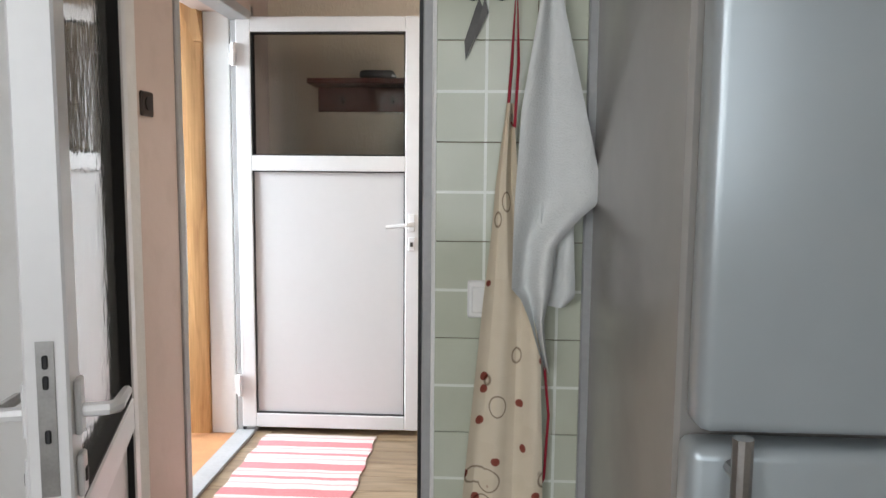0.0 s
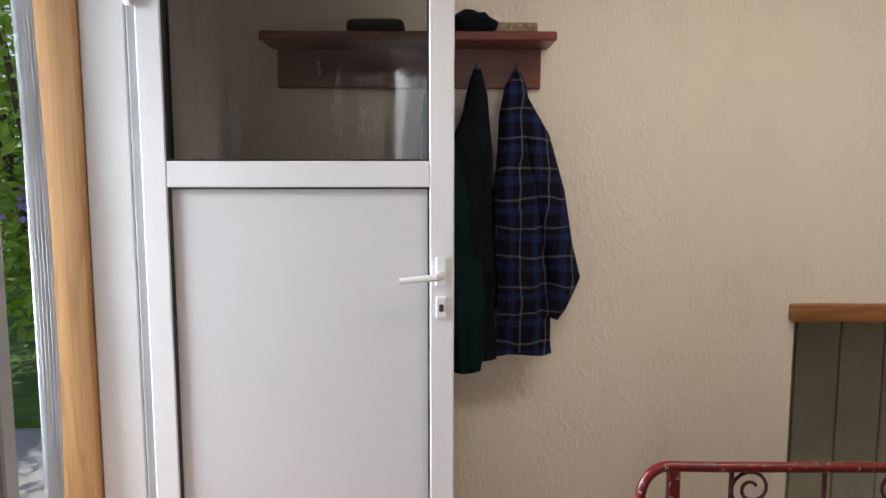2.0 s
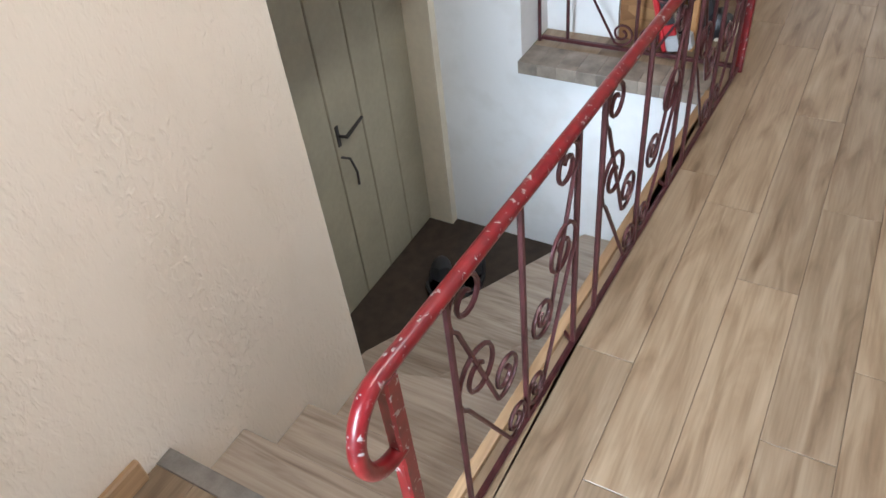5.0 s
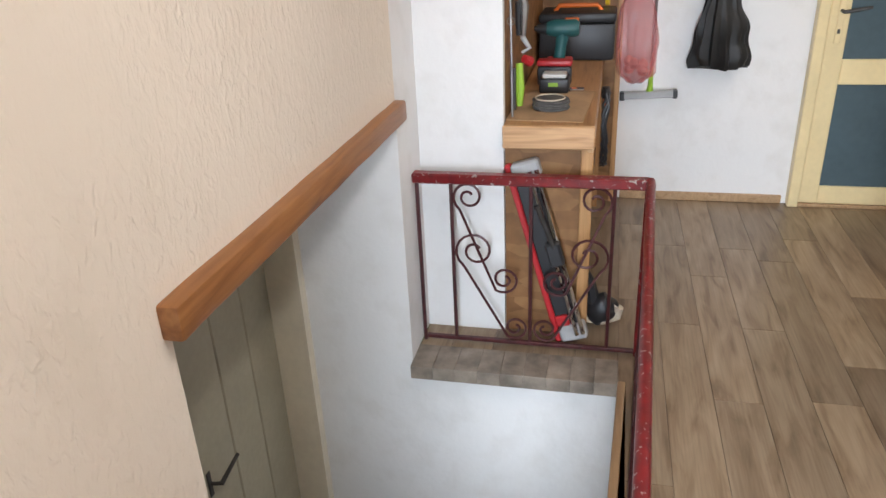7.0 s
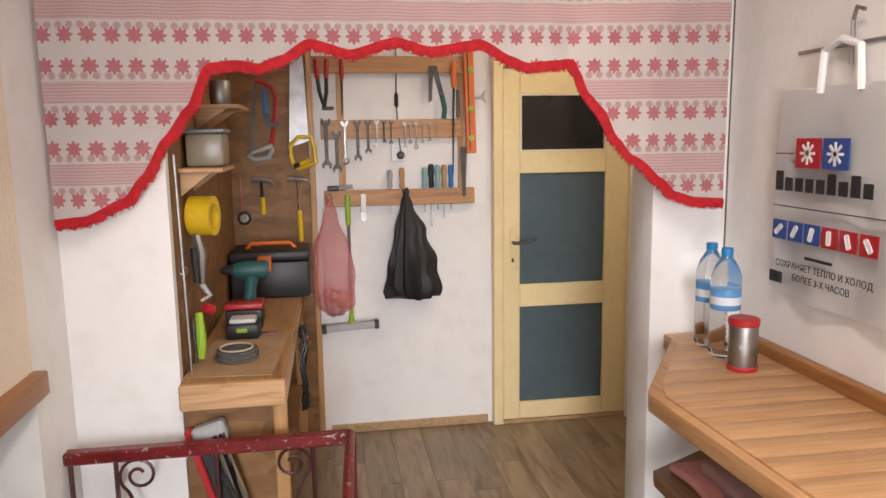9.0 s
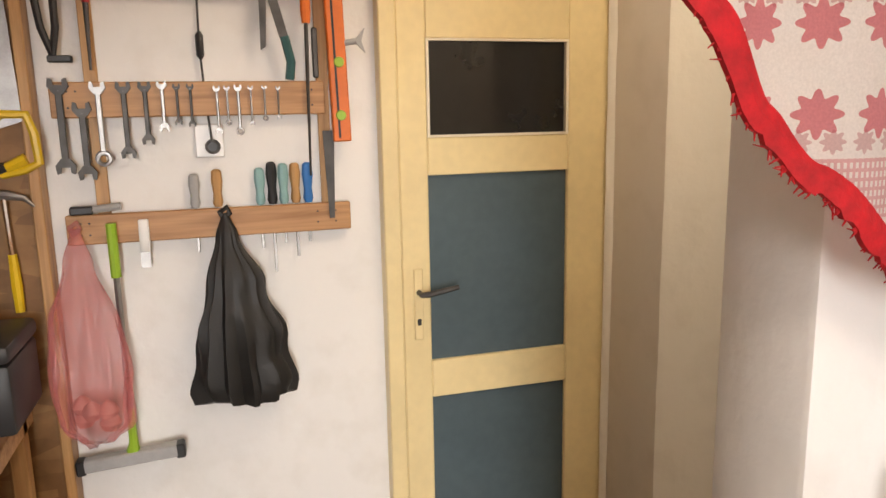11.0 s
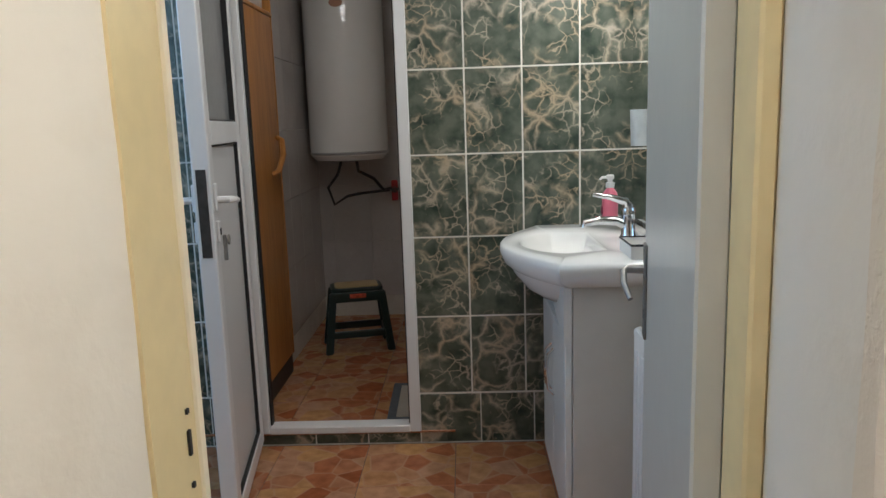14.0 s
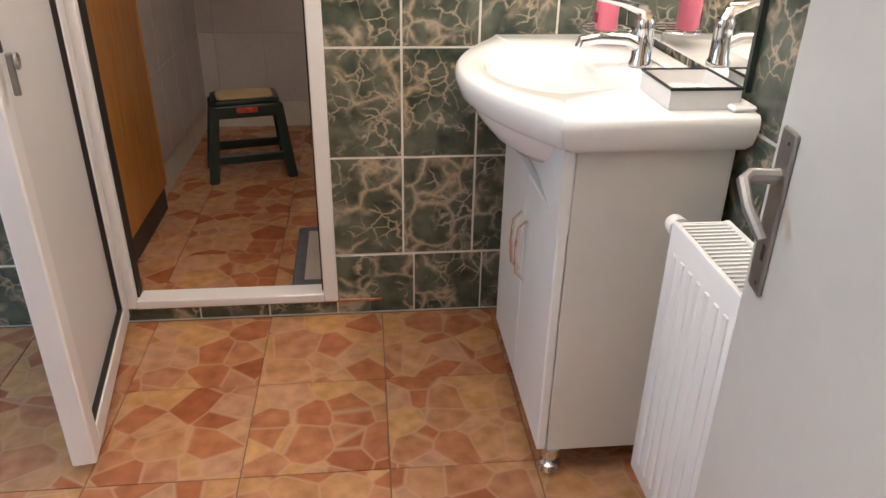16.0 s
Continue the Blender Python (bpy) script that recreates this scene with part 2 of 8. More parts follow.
def crazy_mat():
    """Glazed floor tile printed with flagstones in orange, ochre and pink."""
    m, b = base_mat("flagstone print floor tile", 0.16)
    v = coords(m)
    vo = m.node_tree.nodes.new("ShaderNodeTexVoronoi")
    vo.inputs["Scale"].default_value = 9.5
    links(m, v, vo.inputs["Vector"])
    ve = m.node_tree.nodes.new("ShaderNodeTexVoronoi")
    ve.feature = "DISTANCE_TO_EDGE"
    ve.inputs["Scale"].default_value = 9.5
    links(m, v, ve.inputs["Vector"])
    sep = m.node_tree.nodes.new("ShaderNodeSeparateColor")
    links(m, vo.outputs["Color"], sep.inputs[0])
    stones = ramp(m, sep.outputs[0], [(0.0, (0.31, 0.095, 0.040)), (0.25, (0.41, 0.155, 0.070)), (0.5, (0.43, 0.205, 0.112)), (0.72, (0.51, 0.275, 0.115)), (1.0, (0.45, 0.24, 0.15))])
    cloud = ramp(m, noise_tex(m, v, 22, 5), [(0.3, (0.66, 0.60, 0.55)), (0.7, (1.12, 1.10, 1.06))])
    stones = mixc(m, 0.8, stones, cloud, "MULTIPLY")
    joint = ramp(m, ve.outputs["Distance"], [(0.0, (0.7, 0.7, 0.7)), (0.022, (0.4, 0.4, 0.4)), (0.05, (0, 0, 0))])
    links(m, mixc(m, joint, stones, (0.47, 0.27, 0.16)), b.inputs["Base Color"])
    return m


TILEFLOOR = crazy_mat()


def cross_tile_mat():
    """Pale green glazed tile with a white printed cross that parts it in four."""
    m, b = base_mat("pale green glazed tile", 0.15)
    v = coords(m, rand=False)
    sep = m.node_tree.nodes.new("ShaderNodeSeparateXYZ")
    links(m, v, sep.inputs[0])
    band = mathn(m, "LESS_THAN", mathn(m, "MINIMUM", mathn(m, "ABSOLUTE", sep.outputs[0]), mathn(m, "ABSOLUTE", sep.outputs[2])), 0.0032)
    c = ramp(m, noise_tex(m, coords(m), 6, 5), [(0.3, (0.46, 0.48, 0.38)), (0.7, (0.53, 0.55, 0.45))])
    links(m, mixc(m, band, c, (0.74, 0.76, 0.70)), b.inputs["Base Color"])
    bump(m, b, band, 0.3, 0.001)
    return m


TILEKITCHEN = cross_tile_mat()
TILESHOWER = plain("pale grey glazed tile", (0.55, 0.52, 0.50), 0.22, 0, 0.08, 4)
GROUT = plain("light grout", (0.70, 0.67, 0.60), 0.85)
GROUTDARK = plain("brown grout", (0.16, 0.10, 0.07), 0.9)
DARKGLASS = glassy("smoked door glass", (0.55, 0.55, 0.53), 0.05)
CLEARGLASS = glassy("clear glass", (0.95, 0.97, 0.96), 0.0)
BLUEPANE = plain("blue-grey painted pane", (0.085, 0.125, 0.145), 0.22, 0, 0.12, 2.5)
STEEL = plain("brushed steel", (0.36, 0.35, 0.34), 0.44, 1.0, 0.2, 20)
CHROME = plain("chrome", (0.75, 0.75, 0.76), 0.08, 1.0, 0.04, 20)
DARKSTEEL = plain("dark forged steel", (0.085, 0.08, 0.076), 0.5, 0.7, 0.3, 25)
BLACKPL = plain("black plastic", (0.018, 0.018, 0.02), 0.45)
REDPL = plain("red plastic", (0.45, 0.02, 0.025), 0.4)
ORANGEPL = plain("orange plastic", (0.72, 0.16, 0.02), 0.4)
YELLOWPL = plain("yellow plastic", (0.72, 0.47, 0.02), 0.4)
GREENPL = plain("lime green plastic", (0.30, 0.50, 0.04), 0.4)
TEALPL = plain("dark teal plastic", (0.02, 0.10, 0.10), 0.45)
BLUEPL = plain("blue plastic", (0.03, 0.20, 0.55), 0.4)
LIGHTBLUEPL = plain("pale turquoise handle", (0.25, 0.45, 0.45), 0.45)
CERAMIC = plain("white glazed ceramic", (0.82, 0.82, 0.80), 0.08, 0, 0.02, 2)
WHITEPL = plain("white plastic", (0.78, 0.77, 0.75), 0.35, 0, 0.03, 5)
WHITELAC = plain("white lacquer", (0.74, 0.75, 0.74), 0.28, 0, 0.04, 3)


# ---- building blocks ----
def bx(bm, x0, x1, y0, y1, z0, z1, bev=0.0, seg=1):
    x0, x1, y0, y1, z0, z1 = min(x0, x1), max(x0, x1), min(y0, y1), max(y0, y1), min(z0, z1), max(z0, z1)
    g = bmesh.ops.create_cube(bm, size=1.0)
    bmesh.ops.transform(bm, matrix=Matrix.Translation(((x0 + x1) / 2, (y0 + y1) / 2, (z0 + z1) / 2)) @ Matrix.Diagonal((x1 - x0, y1 - y0, z1 - z0, 1)), verts=g["verts"])
    if bev:
        es = list({e for v in g["verts"] for e in v.link_edges})
        bmesh.ops.bevel(bm, geom=es, offset=bev, segments=seg, affect="EDGES", profile=0.5)
    return bm


def box(*a, **k):
    return bx(bmesh.new(), *a, **k)


def tube(pts, r, seg=8, closed=False, bm=None, cap=True):
    """A round rod along points; r may be one radius or one per point."""
    bm = bm or bmesh.new()
    pts = [Vector(p) for p in pts]
    n = len(pts)
    rad = r if isinstance(r, (list, tuple)) else [r] * n
    rings, up = [], None
    for i, p in enumerate(pts):
        a, c = pts[(i - 1) % n if closed else max(i - 1, 0)], pts[(i + 1) % n if closed else min(i + 1, n - 1)]
        t = (c - a).normalized()
        if up is None:
            up = t.orthogonal().normalized()
        up = (up - t * up.dot(t)).normalized()
        s = t.cross(up)
        rings.append([bm.verts.new(p + rad[i] * (math.cos(2 * math.pi * j / seg) * up + math.sin(2 * math.pi * j / seg) * s)) for j in range(seg)])
    for i in range(n if closed else n - 1):
        a, b = rings[i], rings[(i + 1) % n]
        for j in range(seg):
            bm.faces.new((a[j], a[(j + 1) % seg], b[(j + 1) % seg], b[j]))
    if cap and not closed:
        bm.faces.new(rings[0][::-1])
        bm.faces.new(rings[-1])
    return bm


def lathe(profile, seg=24, at=(0, 0, 0), bm=None, sx=1.0, sy=1.0):
    """A turned body from (radius, height) pairs."""
    bm = bm or bmesh.new()
    rings = []
    for r, z in profile:
        rings.append([bm.verts.new((at[0] + sx * r * math.cos(2 * math.pi * j / seg), at[1] + sy * r * math.sin(2 * math.pi * j / seg), at[2] + z)) for j in range(seg)])
    for a, b in zip(rings, rings[1:]):
        for j in range(seg):
            bm.faces.new((a[j], a[(j + 1) % seg], b[(j + 1) % seg], b[j]))
    bm.faces.new(rings[0][::-1])
    bm.faces.new(rings[-1])
    return bm


def prism(outline, lift, bm=None, bev=0.0):
    """A plate: the outline (3D points in one plane) pushed along lift."""
    bm = bm or bmesh.new()
    lift = Vector(lift)
    a = [bm.verts.new(Vector(p)) for p in outline]
    b = [bm.verts.new(Vector(p) + lift) for p in outline]
    fs = [bm.faces.new(a[::-1]), bm.faces.new(b)]
    n = len(a)
    for i in range(n):
        fs.append(bm.faces.new((a[i], a[(i + 1) % n], b[(i + 1) % n], b[i])))
    bmesh.ops.recalc_face_normals(bm, faces=fs)
    if bev:
        bmesh.ops.bevel(bm, geom=list({e for f in fs for e in f.edges}), offset=bev, segments=2, affect="EDGES", profile=0.5)
    return bm


def moved(bm, m):
    bmesh.ops.transform(bm, matrix=m, verts=bm.verts[:])
    return bm


def mesh_of(bm, name, mat, smooth=None):
    bmesh.ops.recalc_face_normals(bm, faces=bm.faces[:])
    me = bpy.data.meshes.new(name)
    bm.to_mesh(me)
    bm.free()
    me.materials.append(mat)
    if smooth is not None:
        me.set_sharp_from_angle(angle=radians(smooth))
        for p in me.polygons:
            p.use_smooth = True
    return me


def thing(name, at, label, category, group="", rot=0.0):
    ob = new(name)
    ob.empty_display_size = 0.05
    ob.matrix_basis = pose(*at, 0, 0, rot)
    return tagged(ob, label, category, group)


def part(name, bm, mat, parent, label="", smooth=35):
    ob = new(name, mesh_of(bm, name, mat, smooth))
    ob.parent = parent
    m = parent.matrix_basis if parent.parent is None else parent.parent.matrix_basis @ parent.matrix_parent_inverse @ parent.matrix_basis
    ob.matrix_parent_inverse = m.inverted()
    return tagged(ob, label)


def single(name, bm, mat, label, category, group="", smooth=35):
    return tagged(new(name, mesh_of(bm, name, mat, smooth)), label, category, group)


def struct(name, bm, mat, label="", smooth=30):
    return tagged(new(name, mesh_of(bm, name, mat, smooth)), label, "", "", "structure")


def pieces(name, parent, size, places, mat, bev=0.002, rots=None):
    """Alike boxes that share one mesh, each an object under its parent."""
    me = mesh_of(box(-size[0] / 2, size[0] / 2, -size[1] / 2, size[1] / 2, -size[2] / 2, size[2] / 2, bev=bev), name, mat)
    inv = parent.matrix_basis.inverted()
    for p in places:
        ob = new(name, me)
        ob.parent, ob.matrix_parent_inverse = parent, inv
        ob.location = p
    return me


def wavy(name, outline, z0, z1, mat, label, amp, seed):
    """An upright strip whose edges wander by hand: the outline (x, y) drawn up in uneven steps."""
    bm, rings = bmesh.new(), []
    n = 44
    mid = sum((Vector((x, y, 0)) for x, y in outline), Vector()) / len(outline)
    for i in range(n + 1):
        z = z0 + (z1 - z0) * i / n
        ring = []
        for k, (x, y) in enumerate(outline):
            d = (Vector((x, y, 0)) - mid).normalized()
            w = amp * (noise.noise(Vector((seed * 3.7 + k * 0.35, 0, z * 3.1))) + 0.5 * noise.noise(Vector((seed, k * 0.6, z * 11.0))))
            ring.append(bm.verts.new((x + d.x * w, y + d.y * w, z)))
        rings.append(ring)
    m = len(outline)
    for a, b in zip(rings, rings[1:]):
        for j in range(m):
            bm.faces.new((a[j], a[(j + 1) % m], b[(j + 1) % m], b[j]))
    bm.faces.new(rings[0][::-1])
    bm.faces.new(rings[-1])
    return struct(name, bm, mat, label, 50)


# ---- the setting ----
CEILZ = 2.45
XW, YK, YH = 0.09, -2.31, -1.95          # outer wall, kitchen side and hall side of the dividing wall
XE = 5.06                                # end wall with the cream door
YB, YB2 = -2.24, -2.55                   # wall of the bathroom door, both faces
BX0, BX1, BY1, BZ = 3.70, 6.62, -4.60, 0.035   # bathroom
SX0, SX1, SY1, SZ = 4.47, 5.31, -6.50, 0.09    # shower room

struct("ground", box(-60, 60, -60, 60, -1.30, -1.2), plain("garden soil and grass", (0.10, 0.13, 0.05), 0.95, 0, 0.4, 3, 0.6, 30), "grassy garden ground outside")
bm = box(-9.0, XW - 0.16, -9.0, 14.0, -1.2, -0.03)
struct("pavement", bm, plain("pale concrete", (0.50, 0.49, 0.47), 0.9, 0, 0.15, 5, 0.4, 90), "pale concrete yard outside the entrance")
struct("lawn", box(-9.0, -0.9, 1.4, 14.0, -0.03, 0.02), plain("lawn grass", (0.10, 0.20, 0.03), 0.95, 0, 0.4, 8, 0.8, 120), "green lawn beyond the yard")
struct("doorstep", box(-0.75, 0.0, -1.208, -0.262, -0.034, -0.018, bev=0.003), plain("terracotta step tile", (0.50, 0.24, 0.11), 0.5, 0, 0.15, 9), "orange tiled doorstep outside the entrance")
# outer wall with the entrance opening
bm = bmesh.new()
bx(bm, XW - 0.26, XW, -6.0, -1.21, -1.2, CEILZ)
bx(bm, XW - 0.10, XW, -0.29, 0.0, -1.2, CEILZ)
bx(bm, XW - 0.26, XW, -1.21, -0.29, 2.10, CEILZ)
bx(bm, XW - 0.26, XW, -1.21, -0.29, -1.2, -0.03)
struct("wall_west", bm, PINK, "pinkish painted outer wall")
# coat wall with the stair opening under the beam
bm = bmesh.new()
bx(bm, XW - 0.10, 2.125, 0.0, 0.14, -1.2, CEILZ)
bx(bm, 2.125, 3.37, 0.0, 0.14, 0.90, CEILZ)
struct("wall_north", bm, PEACH, "peach textured plaster wall")
# walls of the stair well
bm = bmesh.new()
bx(bm, 3.37, 3.46, -0.70, 0.60, -1.2, -0.055)
bx(bm, 3.37, 3.46, 0.14, 0.60, -0.055, 1.0)
bx(bm, 3.37, 3.46, 0.0, 0.14, -0.055, 0.0)
bx(bm, 1.40, 3.37, -0.80, -0.702, -1.2, -0.02)
struct("wall_stairwell", bm, WHITEW, "white painted stair well wall")
bm = bmesh.new()
bx(bm, 2.0, 3.37, 0.56, 0.66, -1.2, 1.0)
bx(bm, 1.9, 2.0, 0.14, 0.66, -1.2, 1.0)
bx(bm, 2.0, 3.37, 0.14, 0.56, 0.94, 1.0)
bx(bm, 3.325, 3.369, 0.37, 0.56, -0.93, 0.94)
struct("wall_recess", bm, CREAMW, "pale cream recess round the cellar door")
# piers of the archway
bm = box(3.62, 3.66, -0.29, 0.0, 0, CEILZ)
bx(bm, 3.37, 3.66, 0.0, 0.14, 0.0, CEILZ)
struct("pier_north", bm, WHITEW, "white painted pier by the stair well")
bm = box(3.62, 3.785, YH, -1.705, 0, CEILZ, bev=0.012, seg=2)
bx(bm, 3.66, 3.775, YB, YH, 0, CEILZ)
struct("pier_south", bm, WHITEW, "white painted pier by the counter")
struct("wall_workroom", box(3.66, XE + 0.1, -0.20, -0.10, 0, CEILZ), WHITEW, "white wall behind the workbench")
# dividing wall between kitchen and hall
bm = bmesh.new()
bx(bm, XW, 0.30, YK, YH, 0, CEILZ)
bx(bm, 1.22, 3.62, YK, YH, 0, CEILZ)
bx(bm, 0.30, 1.22, YK, YH, 2.12, CEILZ)
struct("wall_hall_south", bm, WHITEW, "off-white hall wall")
# end wall
bm = bmesh.new()
bx(bm, XE, XE + 0.12, -1.53, -0.19, 0, CEILZ)
bx(bm, XE, XE + 0.12, YB, -2.25, 0, CEILZ)
bx(bm, XE, XE + 0.12, -2.25, -1.53, 1.86, CEILZ)
struct("wall_east", bm, WHITEW, "white painted end wall")
struct("wall_behind_door", box(XE + 0.5, XE + 0.55, -2.6, -1.2, 0, CEILZ), BEIGE, "dim wall behind the cream door")
# bathroom door wall
# Same off-white paint as the reveal; its shade is put into the beige.
bm = bmesh.new()
bx(bm, 4.714, BX1 + 0.2, YB2, YB, 0, CEILZ, bev=0.006, seg=2)
struct("wall_bath_east", bm, BEIGE, "off-white wall beside the bathroom door, its shade put into a beige colour")
wavy("trim_bath_reveal", [(4.7135, YB + 0.004), (4.704, YB - 0.012), (4.673, -2.4205), (4.7135, -2.4205)], 0, CEILZ, REVEAL, "pale cream hand-painted door reveal", 0.004, 1)
wavy("trim_door_bead", [(4.985, YB + 0.002), (5.004, YB + 0.002), (5.004, YB + 0.020), (4.990, YB + 0.014)], 0, 1.86, REVEAL, "white filler bead between the cream door and the wall", 0.004, 5)
bm = bmesh.new()
bx(bm, BX0 - 0.1, 4.028, YB2, YB, 0, CEILZ)
bx(bm, 4.028, 4.714, YB2, YB, 1.98, CEILZ)
struct("wall_bath_west", bm, ROUGHW, "rough white plaster wall beside the bathroom door")
wavy("trim_plaster_edge", [(3.90, YB - 0.004), (3.90, YB + 0.006), (4.030, YB + 0.010), (4.046, YB - 0.002), (4.046, YB - 0.03), (4.0285, YB - 0.03)], 0, 1.98, ROUGHW, "thick rounded plaster edge of the bathroom doorway", 0.006, 9)
wavy("trim_bath_reveal_west", [(4.0285, YB - 0.0305), (4.043, YB - 0.0305), (4.030, -2.478), (4.0285, -2.478)], 0, 1.98, WHITEW, "white painted door reveal", 0.002, 3)
# bathroom and shower shells
bm = bmesh.new()
bx(bm, BX1 + 0.0055, BX1 + 0.1, BY1 - 0.1, YB2, 0, CEILZ)
bx(bm, BX0 - 0.1, BX0 - 0.0055, BY1 - 0.1, YB2, 0, CEILZ)
bx(bm, BX0 - 0.1, 4.555, BY1 - 0.1, BY1 - 0.0055, 0, CEILZ)
bx(bm, 5.234, 6.27, BY1 - 0.1, BY1 - 0.0055, 0, CEILZ)
bx(bm, 6.27, BX1 + 0.1, BY1 - 0.1, BY1 - 0.0055, 0, 1.05)
bx(bm, 6.27, BX1 + 0.1, BY1 - 0.1, BY1 - 0.0055, 1.60, CEILZ)
bx(bm, 4.555, 5.234, BY1 - 0.1, BY1 - 0.0055, 2.08, CEILZ)
bx(bm, 4.555, 5.234, BY1 - 0.1, BY1 - 0.0055, 0, SZ - 0.012)
wall_bath = struct("wall_bath", bm, GROUT, "light grout bed of the tiled bathroom walls")
bm = bmesh.new()
bx(bm, SX0 - 0.1, SX0, SY1, BY1 - 0.1, 0, CEILZ)
bx(bm, SX1, SX1 + 0.1, SY1, BY1 - 0.1, 0, CEILZ)
bx(bm, SX0 - 0.1, SX1 + 0.1, SY1 - 0.1, SY1, 0, CEILZ)
wall_shower = struct("wall_shower", bm, GROUT, "pale tiled shower wall")
# kitchen shell
bm = bmesh.new()
bx(bm, XW, 3.3, -6.1, -6.0, 0, CEILZ)
bx(bm, 3.2, 3.3, -6.0, YK, 0, CEILZ)
# White bars added round the two kitchen fill lamps; the walls have no openings.
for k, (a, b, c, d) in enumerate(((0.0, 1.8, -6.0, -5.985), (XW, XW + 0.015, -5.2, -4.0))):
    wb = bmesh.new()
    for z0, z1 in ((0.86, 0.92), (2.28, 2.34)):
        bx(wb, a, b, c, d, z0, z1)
    struct("window_%d" % (k + 1), wb, PVC, "white bars added around an unseen kitchen fill lamp")
struct("wall_kitchen", bm, BEIGE, "plain kitchen walls")
bm = bmesh.new()
bx(bm, XW - 0.26, BX1 + 0.2, -6.7, 0.14, CEILZ, CEILZ + 0.08)
struct("ceiling", bm, CEIL, "white painted ceiling")
# floor slabs
bm = bmesh.new()
bx(bm, XW - 0.1, 1.44, -2.2, 0.0, -0.12, -0.004)
bx(bm, 1.45, 3.40, -2.2, -0.70, -0.12, -0.004)
bx(bm, 3.40, XE + 0.6, YB2 + 0.02, 0.0, -0.12, -0.004)
floor = struct("floor", bm, GROUTDARK, "greyed oak plank floor of the hall")
floor_kitchen = struct("floor_kitchen", box(XW, 3.3, -6.0, -2.2, -0.1, -0.002), plain("kitchen floor vinyl", (0.42, 0.39, 0.36), 0.4), "grey kitchen floor")
floor_bath = struct("floor_bath", box(BX0, BX1, BY1 - 0.02, YB2 + 0.02, -0.1, BZ - 0.003), GROUTDARK, "tiled bathroom floor")
floor_shower = struct("floor_shower", box(SX0, SX1, SY1, BY1 - 0.02, -0.1, SZ - 0.003), GROUTDARK, "tiled shower floor")

# ---- stairs ----
ST = [(1.46, 0.0), (1.645, -0.165), (1.86, -0.33), (2.126, -0.495)]
ZL = -0.93


def stairs():
    ob = thing("staircase", (1.5, -0.35, ZL), "narrow winding stair clad in wood-look vinyl", "stairs")
    for (xa, za), (xb, zb) in zip(ST, ST[1:]):
        if xb < 2.1:
            part("tread", box(xa - 0.01, xb + 0.012, -0.70, 0.0, zb - 0.03, zb, bev=0.005), STEPV, ob)
        else:
            part("tread", prism([(xa - 0.01, 0.0, zb), (xb + 0.012, 0.0, zb), (2.37, -0.70, zb), (xa - 0.01, -0.70, zb)], (0, 0, -0.03), bev=0.004), STEPV, ob, "slightly fanned tread")
        part("riser", box(xa - 0.012, xa, -0.70, 0.0, zb, za - 0.03), STEPV, ob)
    z = -0.655
    part("tread", prism([(2.10, 0.0, z), (2.36, -0.70, z), (2.98, -0.70, z), (2.15, 0.0, z)], (0, 0, -0.03), bev=0.004), STEPV, ob, "triangular winder tread")
    part("riser", prism([(2.126, 0.0, z), (2.36, -0.70, z), (2.345, -0.70, z), (2.11, 0.0, z)], (0, 0, 0.13)), STEPV, ob)
    part("riser", prism([(2.15, -0.005, -0.81), (2.965, -0.70, -0.81), (2.945, -0.70, -0.81), (2.13, -0.005, -0.81)], (0, 0, 0.125)), STEPV, ob)
    z = -0.81
    part("tread", prism([(2.13, 0.0, z), (2.95, -0.70, z), (3.37, -0.70, z), (3.37, -0.28, z), (2.645, 0.115, z), (2.40, 0.25, z), (2.13, 0.30, z)], (0, 0, -0.03), bev=0.004), STEPV, ob, "wide triangular winder tread")
    part("riser", prism([(2.14, 0.30, z - 0.03), (2.40, 0.24, z - 0.03), (3.37, -0.30, z - 0.03), (3.37, -0.34, z - 0.03), (2.4, 0.19, z - 0.03), (2.14, 0.25, z - 0.03)], (0, 0, -0.10)), STEPV, ob)
    part("nosing", box(1.43, 1.475, -0.62, -0.002, -0.012, 0.004, bev=0.002), STEEL, ob, "pale aluminium edge strip")
    part("landing", box(2.0, 3.37, -0.34, 0.53, ZL - 0.06, ZL), LANDING, ob, "dark brown carpeted landing")
    return ob


STEPV = wood("stair vinyl", (0.24, 0.185, 0.14), (0.50, 0.42, 0.335), 0.45, 1)
stairs()


EDGEPLANK = plain("greyed oak vinyl edge", (0.27, 0.225, 0.18), 0.45, 0, 0.45, 14, 0.2, 60)


